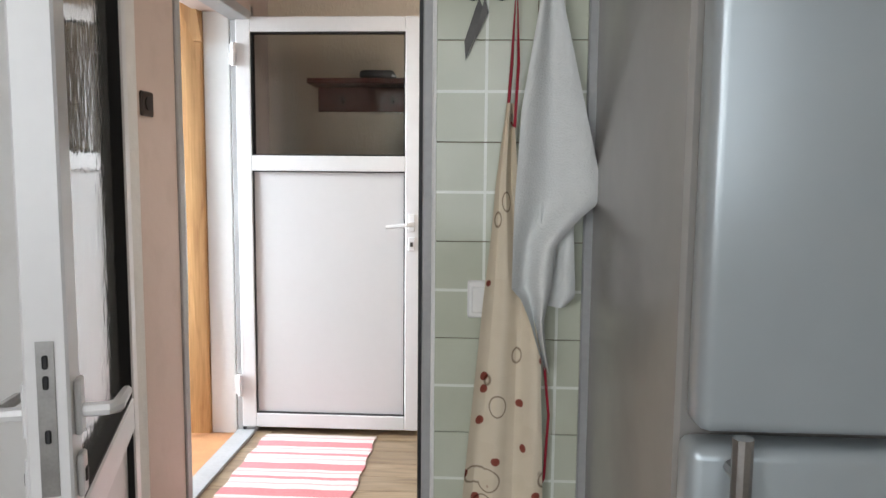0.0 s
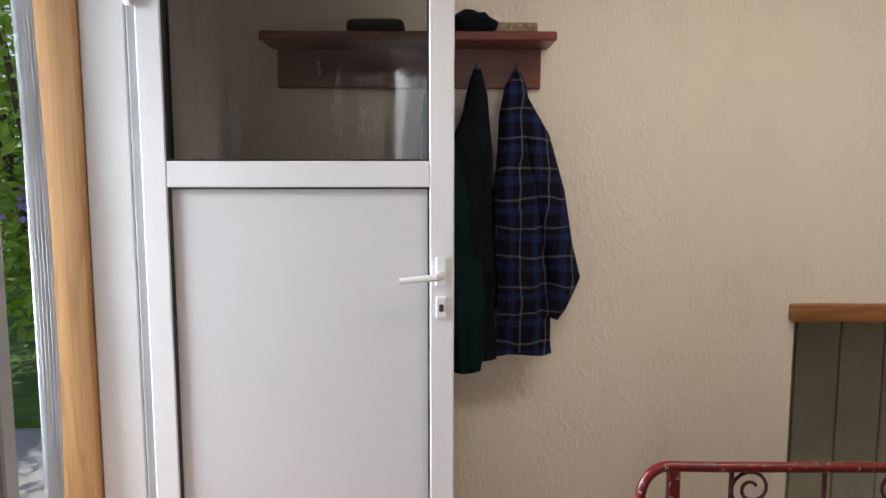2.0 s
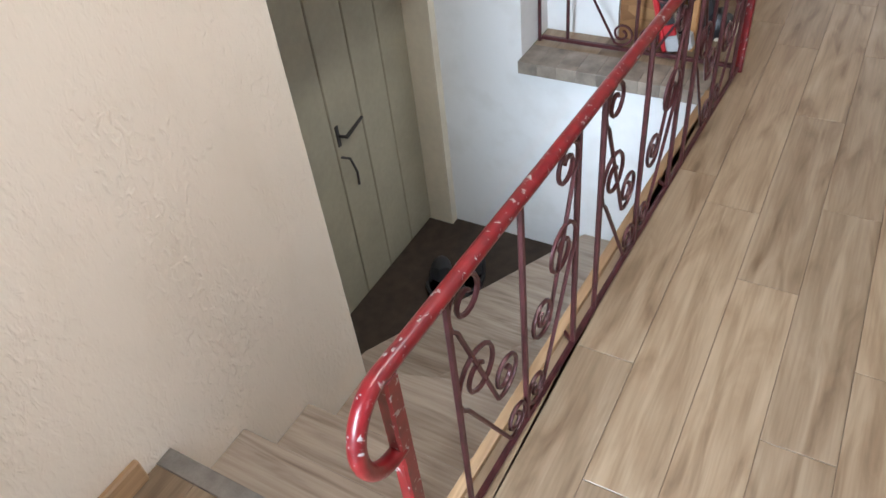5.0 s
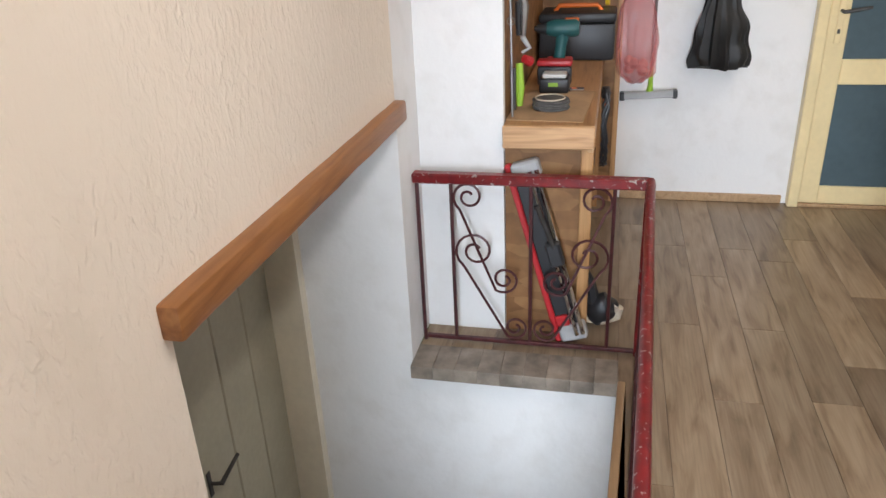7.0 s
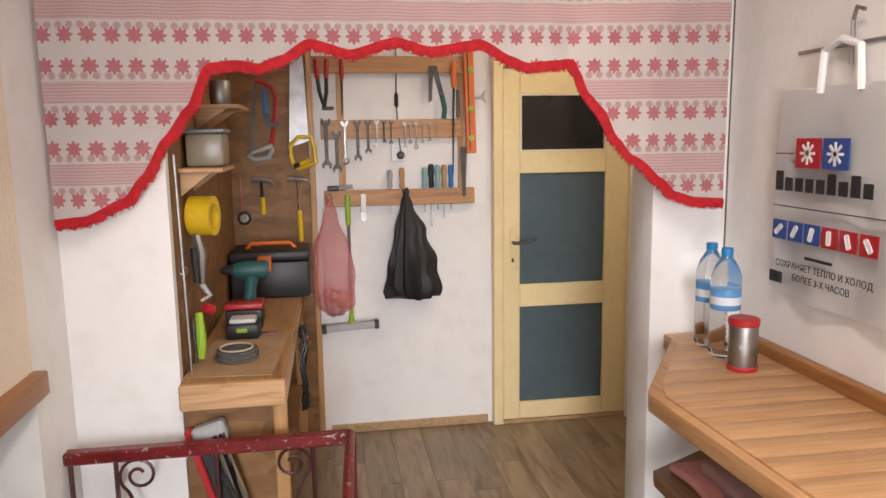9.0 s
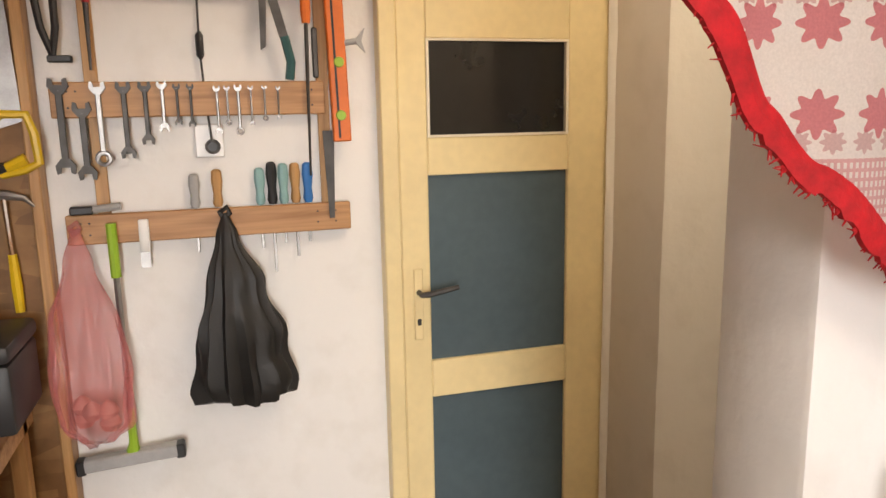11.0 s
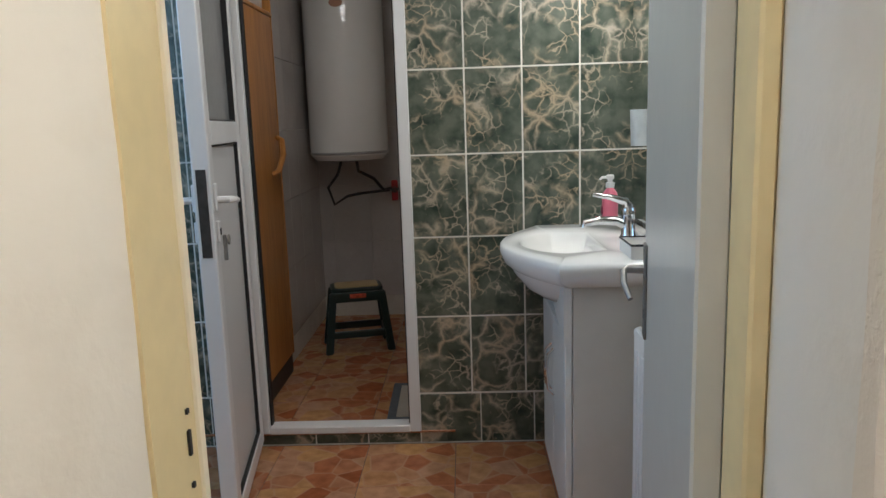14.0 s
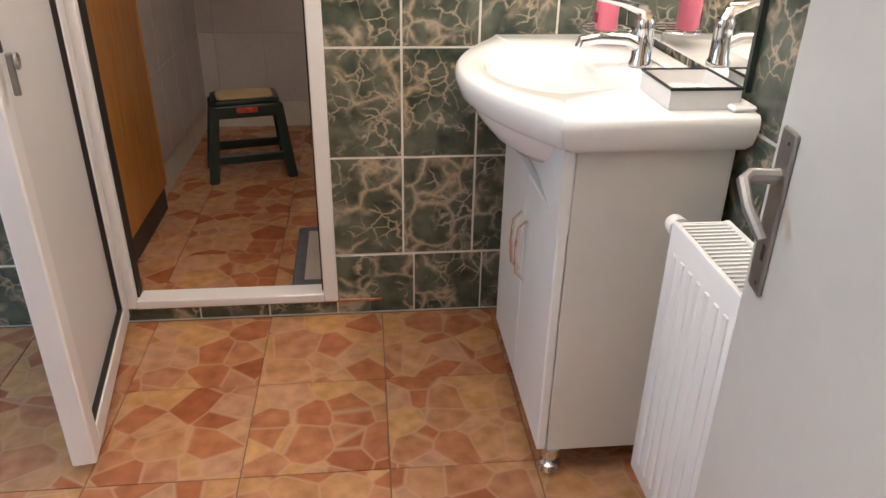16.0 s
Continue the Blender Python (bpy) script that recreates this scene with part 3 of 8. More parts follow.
def floor_edge():
    """Trim round the stair hole."""
    we = lambda x: -0.612 - 0.046 * (x - 1.46)
    struct("trim_well_side", prism([(1.45, we(1.45), -0.045), (3.335, we(3.335), -0.045), (3.335, we(3.335) - 0.026, -0.045), (1.45, we(1.45) - 0.026, -0.045)], (0, 0, 0.058), bev=0.005), SKIRT, "worn oak edge trim")
    part("plank", prism([(1.436, we(1.436) - 0.027, -0.045), (3.335, we(3.335) - 0.027, -0.045), (3.335, -0.7004, -0.045), (1.436, -0.7004, -0.045)], (0, 0, 0.045)), PLANK, floor)
    struct("wall_well_side", prism([(1.47, we(1.47) - 0.002, -0.95), (3.368, we(3.368) - 0.002, -0.95), (3.368, -0.7015, -0.95), (1.47, -0.7015, -0.95)], (0, 0, 0.90)), WHITEW, "white stair well side wall")
    bm = box(3.33, 3.47, -0.70, -0.002, -0.046, 0.001, bev=0.012, seg=2)
    st = struct("trim_well_end", bm, GROUTDARK, "greyed planks wrapped over the floor edge")
    for i in range(9):
        part("plank", box(3.327, 3.473, -0.7010 + 0.0778 * i, -0.7012 + 0.0778 * (i + 1), -0.048, 0.003, bev=0.002), EDGEPLANK, st)
    struct("baseboard_north", box(0.1, 1.40, -0.018, 0, 0.0, 0.07, bev=0.004), SKIRT, "oak skirting board")
    struct("baseboard_east", box(XE - 0.015, XE, -1.50, -0.70, 0.0, 0.045, bev=0.004), SKIRT, "oak skirting board")
    struct("baseboard_pier", box(3.605, 3.62, -1.93, -1.75, 0.0, 0.05, bev=0.004), SKIRT, "short oak skirting board")


floor_edge()


def beam():
    bm = box(2.105, 3.378, -0.034, 0.012, 0.857, 0.917, bev=0.006, seg=2)
    bmesh.ops.subdivide_edges(bm, edges=[e for e in bm.edges if e.calc_length() > 0.5], cuts=24)
    for v in bm.verts:
        v.co.z += 0.003 * noise.noise(v.co * 5)
        v.co.y += 0.002 * noise.noise(v.co * 7 + Vector((3, 1, 2)))
    single("lintel_beam", bm, PINE, "orange varnished pine beam over the stair opening", "beam")


beam()

# ---- railing ----
RZ0, RZ1, RXE = 0.018, 0.630, 3.515


def ry(x):
    """The railing's line, skewed to fit the camera's view."""
    return -0.669 - 0.0449 * (x - 1.4)


RY = ry(3.515)


def spiral(c, r, a0, a1, r0, r1, n=26):
    return [(c[0] + r * (r0 + (r1 - r0) * i / n) * math.cos(radians(a0 + (a1 - a0) * i / n)), c[1] + r * (r0 + (r1 - r0) * i / n) * math.sin(radians(a0 + (a1 - a0) * i / n))) for i in range(n + 1)]


def scroll(c1, r1, c2, r2):
    return spiral(c1, r1, 235 - 560, 235, 0.25, 1.0) + spiral(c2, r2, 235, 235 + 560, 1.0, 0.25)


def rail_panel(ob, at, width):
    """Three bars and four scrolls; at maps (along, height) to a place."""
    h = RZ1 - RZ0
    for u in (0.0, 0.5, 1.0):
        part("bar", tube([at(u * width, RZ0), at(u * width, RZ1 - 0.01)], 0.0065, 6), IRON, ob)
    for flip in (False, True):
        for c1, r1, c2, r2 in (((0.22, 0.89), 0.090, (0.66, 0.40), 0.085), ((0.29, 0.57), 0.118, (0.80, 0.095), 0.075)):
            pts = scroll((c1[0] * width / 2, RZ0 + c1[1] * h), r1 * h, (c2[0] * width / 2, RZ0 + c2[1] * h), r2 * h)
            part("scroll", tube([at(width - a if flip else a, z) for a, z in pts], 0.0048, 5), IRON, ob)


def railing():
    ob = thing("stair_railing", (1.40, ry(1.4), 0), "oxblood painted wrought iron railing with scrolls and chipped paint", "railing")
    x0 = 1.488
    y0 = ry(x0)
    loop = [(x0, y0, 0.445)] + [(x0 - 0.015 - 0.070 * math.sin(radians(a)), y0, 0.533 - 0.088 * math.cos(radians(a))) for a in range(0, 181, 12)]
    loop += [(x0 + 0.08, ry(x0 + 0.08), 0.620), (2.4, ry(2.4), 0.627), (RXE + 0.005, RY, 0.634)]
    part("handrail", tube(loop, 0.0138, 12), RAILRED, ob)
    part("post", box(x0 - 0.016, x0 + 0.016, y0 - 0.012, y0 + 0.012, 0.0, 0.612, bev=0.004), RAILRED, ob)
    part("bottom_bar", tube([(1.637, ry(1.637), RZ0), (RXE, RY, RZ0)], 0.008, 6), IRON, ob)
    for x, w in ((1.637, 0.473), (2.235, 0.53), (2.89, 0.53)):
        rail_panel(ob, lambda a, z, x=x: (x + a, ry(x + a), z), w)
    for x in (2.11, 2.765):
        part("bracket", tube([(x, ry(x), RZ0), (x + 0.05, ry(x) + 0.05, RZ0 - 0.02)], 0.006, 5), IRON, ob)
    part("corner_post", box(RXE - 0.015, RXE + 0.015, RY - 0.015, RY + 0.015, 0.0, 0.632, bev=0.004), RAILRED, ob, "corner post with chipped red paint")
    part("end_handrail", box(RXE - 0.02, RXE + 0.02, RY, 0.0, 0.61, 0.645, bev=0.005), RAILRED, ob)
    part("end_bottom_bar", box(RXE - 0.008, RXE + 0.008, RY, -0.02, RZ0 - 0.008, RZ0 + 0.006, bev=0.002), IRON, ob)
    part("wall_bar", tube([(RXE, -0.012, 0.0), (RXE, -0.012, 0.63)], 0.007, 6), IRON, ob)
    rail_panel(ob, lambda a, z: (RXE, -0.128 - a, z), 0.53)


railing()

# ---- entrance door, standing open ----


def frame_rect(name, axis_map, a0, a1, z0, z1, w, d0, d1, mat, ob, bottom=True, bev=0.004):
    """A rectangular frame of mitred-looking bars; axis_map(a, d, z) gives the place."""
    def bar(a, b, c, e):
        bm = box(a, b, d0, d1, c, e, bev=bev)
        for v in bm.verts:
            v.co = axis_map(v.co.x, v.co.y, v.co.z)
        return bm
    out = [part(name, bar(a0, a0 + w, z0, z1), mat, ob), part(name, bar(a1 - w, a1, z0, z1), mat, ob), part(name, bar(a0 + w, a1 - w, z1 - w, z1), mat, ob)]
    if bottom:
        out.append(part(name, bar(a0 + w, a1 - w, z0, z0 + w), mat, ob))
    return out


def mapped(bm, f):
    for v in bm.verts:
        v.co = f(*v.co)
    return bm


def pvc_leaf(ob, f, w, h, split, thick=0.06, bw=0.072, glass=None):
    """White leaf with a glazed top and a plain panel; f(a, d, z) from the hinge side."""
    frame_rect("leaf_frame", f, 0, w, 0, h, bw, 0, thick, PVC, ob)
    part("mid_rail", mapped(box(bw, w - bw, 0, thick, split, split + 0.075, bev=0.003), f), PVC, ob)
    for z0, z1 in ((bw, split), (split + 0.075, h - bw)):
        bm = bmesh.new()
        for a0, a1, c0, c1 in ((bw, bw + 0.006, z0, z1), (w - bw - 0.006, w - bw, z0, z1), (bw, w - bw, z0, z0 + 0.006), (bw, w - bw, z1 - 0.006, z1)):
            bx(bm, a0, a1, 0.004, thick - 0.004, c0, c1)
        part("gasket", mapped(bm, f), GASKET, ob, "black rubber gasket")
    part("panel", mapped(box(bw + 0.005, w - bw - 0.005, 0.018, thick - 0.018, bw + 0.005, split - 0.005), f), PVCPANEL, ob)
    g = part("glass", mapped(box(bw + 0.005, w - bw - 0.005, thick / 2 - 0.003, thick / 2 + 0.003, split + 0.08, h - bw - 0.005), f), glass, ob, "smoked glass pane")
    return g


def lever(ob, f, a, d, z, side, mat=None, length=0.12, plate=(0.032, 0.15)):
    """Lever handle with its plate on a leaf face."""
    mat = mat or PVC
    hd = part("handle", mapped(tube([(a, d, z), (a, d - 0.045 * side, z), (a - 0.015, d - 0.055 * side, z - 0.002), (a - length, d - 0.052 * side, z - 0.012)], [0.011, 0.011, 0.011, 0.009], 8), f), mat, ob)
    part("handle_plate", mapped(box(a - plate[0] / 2, a + plate[0] / 2, d - 0.010 * side, d, z - 0.035, z + 0.05, bev=0.003), f), mat, hd)
    part("lock_plate", mapped(box(a - plate[0] / 2, a + plate[0] / 2, d - 0.010 * side, d, z - 0.13, z - 0.065, bev=0.003), f), mat, hd)
    part("keyhole", mapped(box(a - 0.007, a + 0.007, d - 0.013 * side, d - 0.009 * side, z - 0.11, z - 0.088, bev=0.002), f), DARKSTEEL, hd)
    return hd


ob = thing("entrance_door", (0.04, -0.31, 0.03), "white pvc entrance door standing open, smoked glass above a plain panel", "door")
fm = lambda a, d, z: Vector((0.03 + a, -0.35 + d, 0.03 + z))
pvc_leaf(ob, fm, 0.90, 2.04, 1.30, glass=DARKGLASS)
lever(ob, fm, 0.862, 0.0, 1.045, 1)
for z in (0.22, 1.86):
    part("hinge", lathe([(0.011, -0.055), (0.011, 0.055)], 10, (0.025, -0.365, z + 0.03)), PVC, ob)
    part("hinge_plate", box(0.0, 0.022, -0.36, -0.345, z - 0.02, z + 0.08, bev=0.002), PVC, ob)
# its fixed frame
ob = struct("door_frame_1", box(0.02, 0.09, -0.305, -0.25, 0.0, 2.14, bev=0.003), PVC, "white pvc entrance door frame")
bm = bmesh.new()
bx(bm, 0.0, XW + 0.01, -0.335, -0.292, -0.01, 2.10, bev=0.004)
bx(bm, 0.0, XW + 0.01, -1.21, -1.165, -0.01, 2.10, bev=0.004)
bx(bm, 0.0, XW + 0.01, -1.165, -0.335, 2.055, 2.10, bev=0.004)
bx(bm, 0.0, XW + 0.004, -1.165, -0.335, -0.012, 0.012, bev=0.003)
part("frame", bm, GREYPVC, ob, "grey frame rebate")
bm = bmesh.new()
for y in (-0.34, -1.163):
    bx(bm, 0.03, 0.045, y - 0.003, y + 0.003, 0.01, 2.06)
part("gasket", bm, GASKET, ob)

# ---- hall: clothes, rack, rug ----


def check_mat(name, base, alt, line):
    """Woven plaid: two sets of bands with thin pale lines."""
    m, b = base_mat(name, 0.95, 0, 0.1)
    v = coords(m, rand=False)
    sep = m.node_tree.nodes.new("ShaderNodeSeparateXYZ")
    warp = m.node_tree.nodes.new("ShaderNodeTexNoise")
    warp.inputs["Scale"].default_value = 6.0
    links(m, v, warp.inputs["Vector"])
    ad = m.node_tree.nodes.new("ShaderNodeVectorMath")
    ad.operation = "MULTIPLY_ADD"
    ad.inputs[1].default_value = (0.05, 0.05, 0.05)
    links(m, warp.outputs["Color"], ad.inputs[0])
    links(m, v, ad.inputs[2])
    links(m, ad.outputs[0], sep.inputs[0])
    col = None
    for k, per in ((0, 0.085), (2, 0.095)):
        a, f = m.node_tree.nodes.new("ShaderNodeMath"), m.node_tree.nodes.new("ShaderNodeMath")
        a.operation, f.operation = "DIVIDE", "FRACT"
        a.inputs[1].default_value = per
        links(m, sep.outputs[k], a.inputs[0])
        links(m, a.outputs[0], f.inputs[0])
        r = m.node_tree.nodes.new("ShaderNodeValToRGB")
        r.color_ramp.interpolation = "CONSTANT"
        e = r.color_ramp.elements
        stops = [(0.0, base), (0.34, alt), (0.60, base), (0.80, line), (0.87, base)]
        while len(e) < len(stops):
            e.new(0.5)
        for el, (p, c) in zip(e, stops):
            el.position, el.color = p, (*c, 1)
        links(m, f.outputs[0], r.inputs["Fac"])
        col = r.outputs["Color"] if col is None else mixc(m, 0.5, col, r.outputs["Color"])
    links(m, mixc(m, 0.35, col, noise_tex(m, v, 60, 3), "MULTIPLY"), b.inputs["Base Color"])
    bump(m, b, noise_tex(m, v, 350, 2), 0.4, 0.001)
    return m


PLAID = check_mat("blue plaid flannel", (0.008, 0.009, 0.017), (0.018, 0.028, 0.085), (0.14, 0.14, 0.15))
NAVY = plain("black wool cloth", (0.008, 0.009, 0.012), 0.98, 0, 0.4, 9, 0.5, 200, 0.1)
GREENCLOTH = plain("dark green fleece", (0.004, 0.015, 0.014), 0.98, 0, 0.3, 9, 0.5, 200, 0.1)
MAHOGANY = wood("red mahogany varnish", (0.09, 0.018, 0.012), (0.19, 0.045, 0.028), 0.3, 0)


def draped(rows, seed, fold=0.012, seg=28, waves=5):
    """Hanging cloth: (z, centre x, centre y, half width, half depth) rows, with folds that grow downwards."""
    bm, rings = bmesh.new(), []
    for k, (z, cx, cy, w, d) in enumerate(rows):
        t = k / (len(rows) - 1)
        ring = []
        for j in range(seg):
            a = 2 * math.pi * j / seg
            n = 1 + (fold / max(w, 0.02)) * t * (math.sin(a * waves + seed + 2.0 * t) + 0.7 * math.sin(a * (waves + 3) + seed * 2.3 - 3 * t))
            n *= 1 + 0.16 * min(1.0, 3 * t) * noise.noise(Vector((1.6 * math.cos(a) + seed, 1.6 * math.sin(a), z * 11.0)))
            ring.append(bm.verts.new((cx + w * n * math.cos(a), cy + d * n * math.sin(a), z + 0.010 * t * math.sin(a * 3 + seed))))
        rings.append(ring)
    for a, b in zip(rings, rings[1:]):
        for j in range(seg):
            bm.faces.new((a[j], a[(j + 1) % seg], b[(j + 1) % seg], b[j]))
    bm.faces.new(rings[0][::-1])
    bm.faces.new(rings[-1])
    return bm


def smooth_rows(rows, n=22):
    out = []
    for i in range(n + 1):
        z = rows[0][0] + (rows[-1][0] - rows[0][0]) * i / n
        for a, b in zip(rows, rows[1:]):
            if a[0] >= z >= b[0]:
                f = (a[0] - z) / (a[0] - b[0])
                f = f * f * (3 - 2 * f)
                out.append(tuple([z] + [p + (q - p) * f for p, q in zip(a[1:], b[1:])]))
                break
    return out


ob = thing("coat_rack", (0.8, -0.02, 1.65), "red mahogany wall coat rack with a hat shelf", "coat rack")
part("back_board", box(0.36, 1.225, -0.022, -0.001, 1.645, 1.775, bev=0.003), MAHOGANY, ob)
part("shelf", box(0.34, 1.25, -0.19, -0.001, 1.772, 1.800, bev=0.004), MAHOGANY, ob)
for x in (0.5, 0.76, 1.01, 1.14):
    part("hook", tube([(x, -0.02, 1.70), (x, -0.055, 1.685), (x, -0.075, 1.70), (x, -0.078, 1.72)], 0.006, 6), DARKSTEEL, ob)
rows = smooth_rows([(1.70, 1.012, -0.075, 0.012, 0.012), (1.62, 1.01, -0.075, 0.035, 0.035), (1.40, 0.985, -0.085, 0.075, 0.055), (1.0, 0.99, -0.09, 0.085, 0.06), (0.76, 0.985, -0.09, 0.09, 0.06)])
single("black_coat", draped(rows, 1.0, 0.010), NAVY, "black wool coat hanging from a rack hook", "coat")
rows = smooth_rows([(1.66, 0.86, -0.08, 0.012, 0.012), (1.55, 0.88, -0.10, 0.05, 0.04), (1.25, 0.91, -0.13, 0.075, 0.05), (0.95, 0.945, -0.145, 0.085, 0.055), (0.735, 0.955, -0.15, 0.07, 0.045)])
single("green_fleece", draped(rows, 2.0, 0.012), GREENCLOTH, "dark green fleece jacket hanging on the rack", "jacket")
ob = thing("plaid_shirt", (1.16, -0.08, 0.77), "blue and black plaid flannel shirt hanging on the rack", "shirt")
rows = smooth_rows([(1.69, 1.14, -0.075, 0.012, 0.012), (1.63, 1.135, -0.078, 0.04, 0.035), (1.52, 1.14, -0.085, 0.062, 0.045), (1.25, 1.155, -0.09, 0.085, 0.055), (1.0, 1.165, -0.09, 0.088, 0.058), (0.775, 1.165, -0.09, 0.085, 0.052)])
part("body", draped(rows, 0.4, 0.010), PLAID, ob)
part("sleeve", tube([(1.16, -0.085, 1.60), (1.20, -0.10, 1.48), (1.245, -0.105, 1.30), (1.275, -0.105, 1.13), (1.30, -0.105, 1.03), (1.27, -0.10, 0.94), (1.25, -0.10, 0.90)], [0.02, 0.045, 0.052, 0.050, 0.052, 0.042, 0.036], 12), PLAID, ob)
ob = thing("folded_hat", (1.0, -0.09, 1.80), "crumpled black cap on the rack shelf", "hat")
bm = bmesh.new()
bmesh.ops.create_icosphere(bm, subdivisions=3, radius=1)
for v in bm.verts:
    v.co = Vector((v.co.x * 0.085, v.co.y * 0.06, max(v.co.z, -0.7) * 0.045)) * (1 + 0.25 * noise.noise(v.co * 2.3))
    v.co += Vector((0.99, -0.09, 1.834))
part("crown", bm, NAVY, ob)
STRAW = plain("speckled straw", (0.30, 0.22, 0.13), 0.9, 0, 0.5, 60)
bm = tube([(1.06, -0.09, 1.822), (1.20, -0.09, 1.822)], 0.022, 12)
single("rolled_mat", bm, STRAW, "rolled speckled straw mat on the rack shelf", "mat")
bm = box(0.60, 0.78, -0.16, -0.04, 1.80, 1.845, bev=0.02, seg=3)
single("folded_cloth", bm, NAVY, "dark folded cloth on the rack shelf", "cloth")

ob = thing("wall_socket", (XW, -1.455, 1.55), "old dark brown socket on the pinkish wall", "socket")
BAKELITE = plain("brown bakelite", (0.035, 0.025, 0.020), 0.35)
part("plate", box(XW, XW + 0.012, -1.497, -1.414, 1.507, 1.590, bev=0.004), BAKELITE, ob)
part("insert", moved(lathe([(0.024, 0), (0.024, 0.004), (0.018, 0.005)], 16, (0, 0, 0)), pose(XW + 0.012, -1.455, 1.55, 0, 90, 0)), BLACKPL, ob)


def rug():
    m, b = base_mat("woven rag stripes", 0.95, 0, 0.1)
    v = coords(m, rand=False)
    sep = m.node_tree.nodes.new("ShaderNodeSeparateXYZ")
    links(m, v, sep.inputs[0])
    a, f = m.node_tree.nodes.new("ShaderNodeMath"), m.node_tree.nodes.new("ShaderNodeMath")
    a.operation, f.operation = "DIVIDE", "FRACT"
    a.inputs[1].default_value = 0.27
    links(m, sep.outputs[1], a.inputs[0])
    links(m, a.outputs[0], f.inputs[0])
    r = m.node_tree.nodes.new("ShaderNodeValToRGB")
    r.color_ramp.interpolation = "CONSTANT"
    e = r.color_ramp.elements
    pale, red, rose = (0.74, 0.64, 0.60), (0.66, 0.25, 0.26), (0.72, 0.42, 0.41)
    stops = [(0.0, red), (0.26, pale), (0.42, rose), (0.47, pale), (0.62, red), (0.72, pale), (0.86, rose), (0.92, pale)]
    while len(e) < len(stops):
        e.new(0.5)
    for el, (p, c) in zip(e, stops):
        el.position, el.color = p, (*c, 1)
    links(m, f.outputs[0], r.inputs["Fac"])
    links(m, mixc(m, 0.3, r.outputs["Color"], noise_tex(m, v, 90, 3), "MULTIPLY"), b.inputs["Base Color"])
    bump(m, b, noise_tex(m, v, 240, 2), 0.6, 0.002)
    bm = bmesh.new()
    bmesh.ops.create_grid(bm, x_segments=14, y_segments=26, size=0.5)
    for q in bm.verts:
        q.co = Vector((0.44 + q.co.x * 0.56, -0.98 + q.co.y * 1.2, 0.006 + 0.003 * noise.noise(Vector((q.co.x * 5, q.co.y * 7, 0)))))
        q.co.x += 0.006 * math.sin(q.co.y * 31)
    top = bm.faces[:]
    g = bmesh.ops.extrude_face_region(bm, geom=top)
    bmesh.ops.translate(bm, vec=(0, 0, -0.006), verts=[x for x in g["geom"] if isinstance(x, bmesh.types.BMVert)])
    single("rag_rug", bm, m, "red, rose and cream striped woven rug", "rug")


rug()

# ---- kitchen doorway and what stands round it ----
YF = -2.20
ob = struct("door_frame_2", box(0.30, 0.348, YF - 0.04, YF + 0.04, 0, 2.12, bev=0.003), PVC, "white pvc kitchen door frame")
# Grey on this jamb is shade put into the colour of the white frame.
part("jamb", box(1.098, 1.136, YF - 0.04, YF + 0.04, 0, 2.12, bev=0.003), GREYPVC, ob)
part("head", box(0.348, 1.098, YF - 0.04, YF + 0.04, 2.075, 2.12, bev=0.003), PVC, ob)
bm = bmesh.new()
bx(bm, 1.088, 1.0975, YF - 0.025, YF + 0.035, 0, 2.075)
bx(bm, 0.3485, 0.358, YF - 0.025, YF + 0.035, 0, 2.075)
part("gasket", bm, GASKET, ob)
bm = bmesh.new()
bx(bm, 1.124, 1.225, YK - 0.004, YF - 0.042, 0, 2.12, bev=0.004)
bx(bm, 1.137, 1.225, YF - 0.042, YF + 0.05, 0, 2.12)
struct("trim_reveal", bm, WHITEW, "white plaster door reveal")

RIPPLE, _b = base_mat("rippled glass", 0.12)
_b.inputs["Transmission Weight"].default_value, _b.inputs["Base Color"].default_value = 0.75, (0.78, 0.79, 0.77, 1)
_b.inputs["Metallic"].default_value, _b.inputs["Roughness"].default_value = 0.6, 0.04
bump(RIPPLE, _b, noise_tex(RIPPLE, coords(RIPPLE, (1, 1, 0.4)), 45, 2), 0.25, 0.004)
ob = thing("kitchen_door", (0.37, -2.27, 0.03), "white pvc kitchen door with rippled glass, standing open", "door")
_a = radians(-71.3)
_u, _w = Vector((math.cos(_a), math.sin(_a), 0)), Vector((-math.sin(_a), math.cos(_a), 0))
fk = lambda a, d, z: Vector((0.362, -2.262, 0.03)) + _u * a + _w * d + Vector((0, 0, z))
pvc_leaf(ob, fk, 0.70, 2.03, 0.70, glass=RIPPLE)
lever(ob, fk, 0.662, 0.06, 0.935, -1, length=0.13)
lever(ob, fk, 0.662, 0.0, 0.935, 1, length=0.13)
part("lock_case", mapped(box(0.700, 0.702, 0.018, 0.042, 0.82, 1.05), fk), STEEL, ob, "steel lock strip in the leaf's edge")
for z in (0.9, 0.98, 1.01):
    part("lock_hole", mapped(box(0.7015, 0.703, 0.026, 0.034, z, z + 0.02, bev=0.002), fk), GASKET, ob)

wall_tiles = struct("wall_tiles", box(1.135, 1.46, YK - 0.008, YK - 0.001, 0, CEILZ), GROUTDARK, "pale green tiled kitchen wall")
KT = 0.214
pl = [(1.133 + KT * (i + 0.5), YK - 0.010, 1.176 + KT * (j + 0.5)) for i in range(2) for j in range(-5, 5)]
pieces("tile", wall_tiles, (KT - 0.0016, 0.006, KT - 0.0016), pl[:10], TILEKITCHEN, 0.001)
pieces("tile", wall_tiles, (0.104, 0.006, KT - 0.0016), [(1.400, y, z) for x, y, z in pl[10:]], TILEKITCHEN, 0.001)
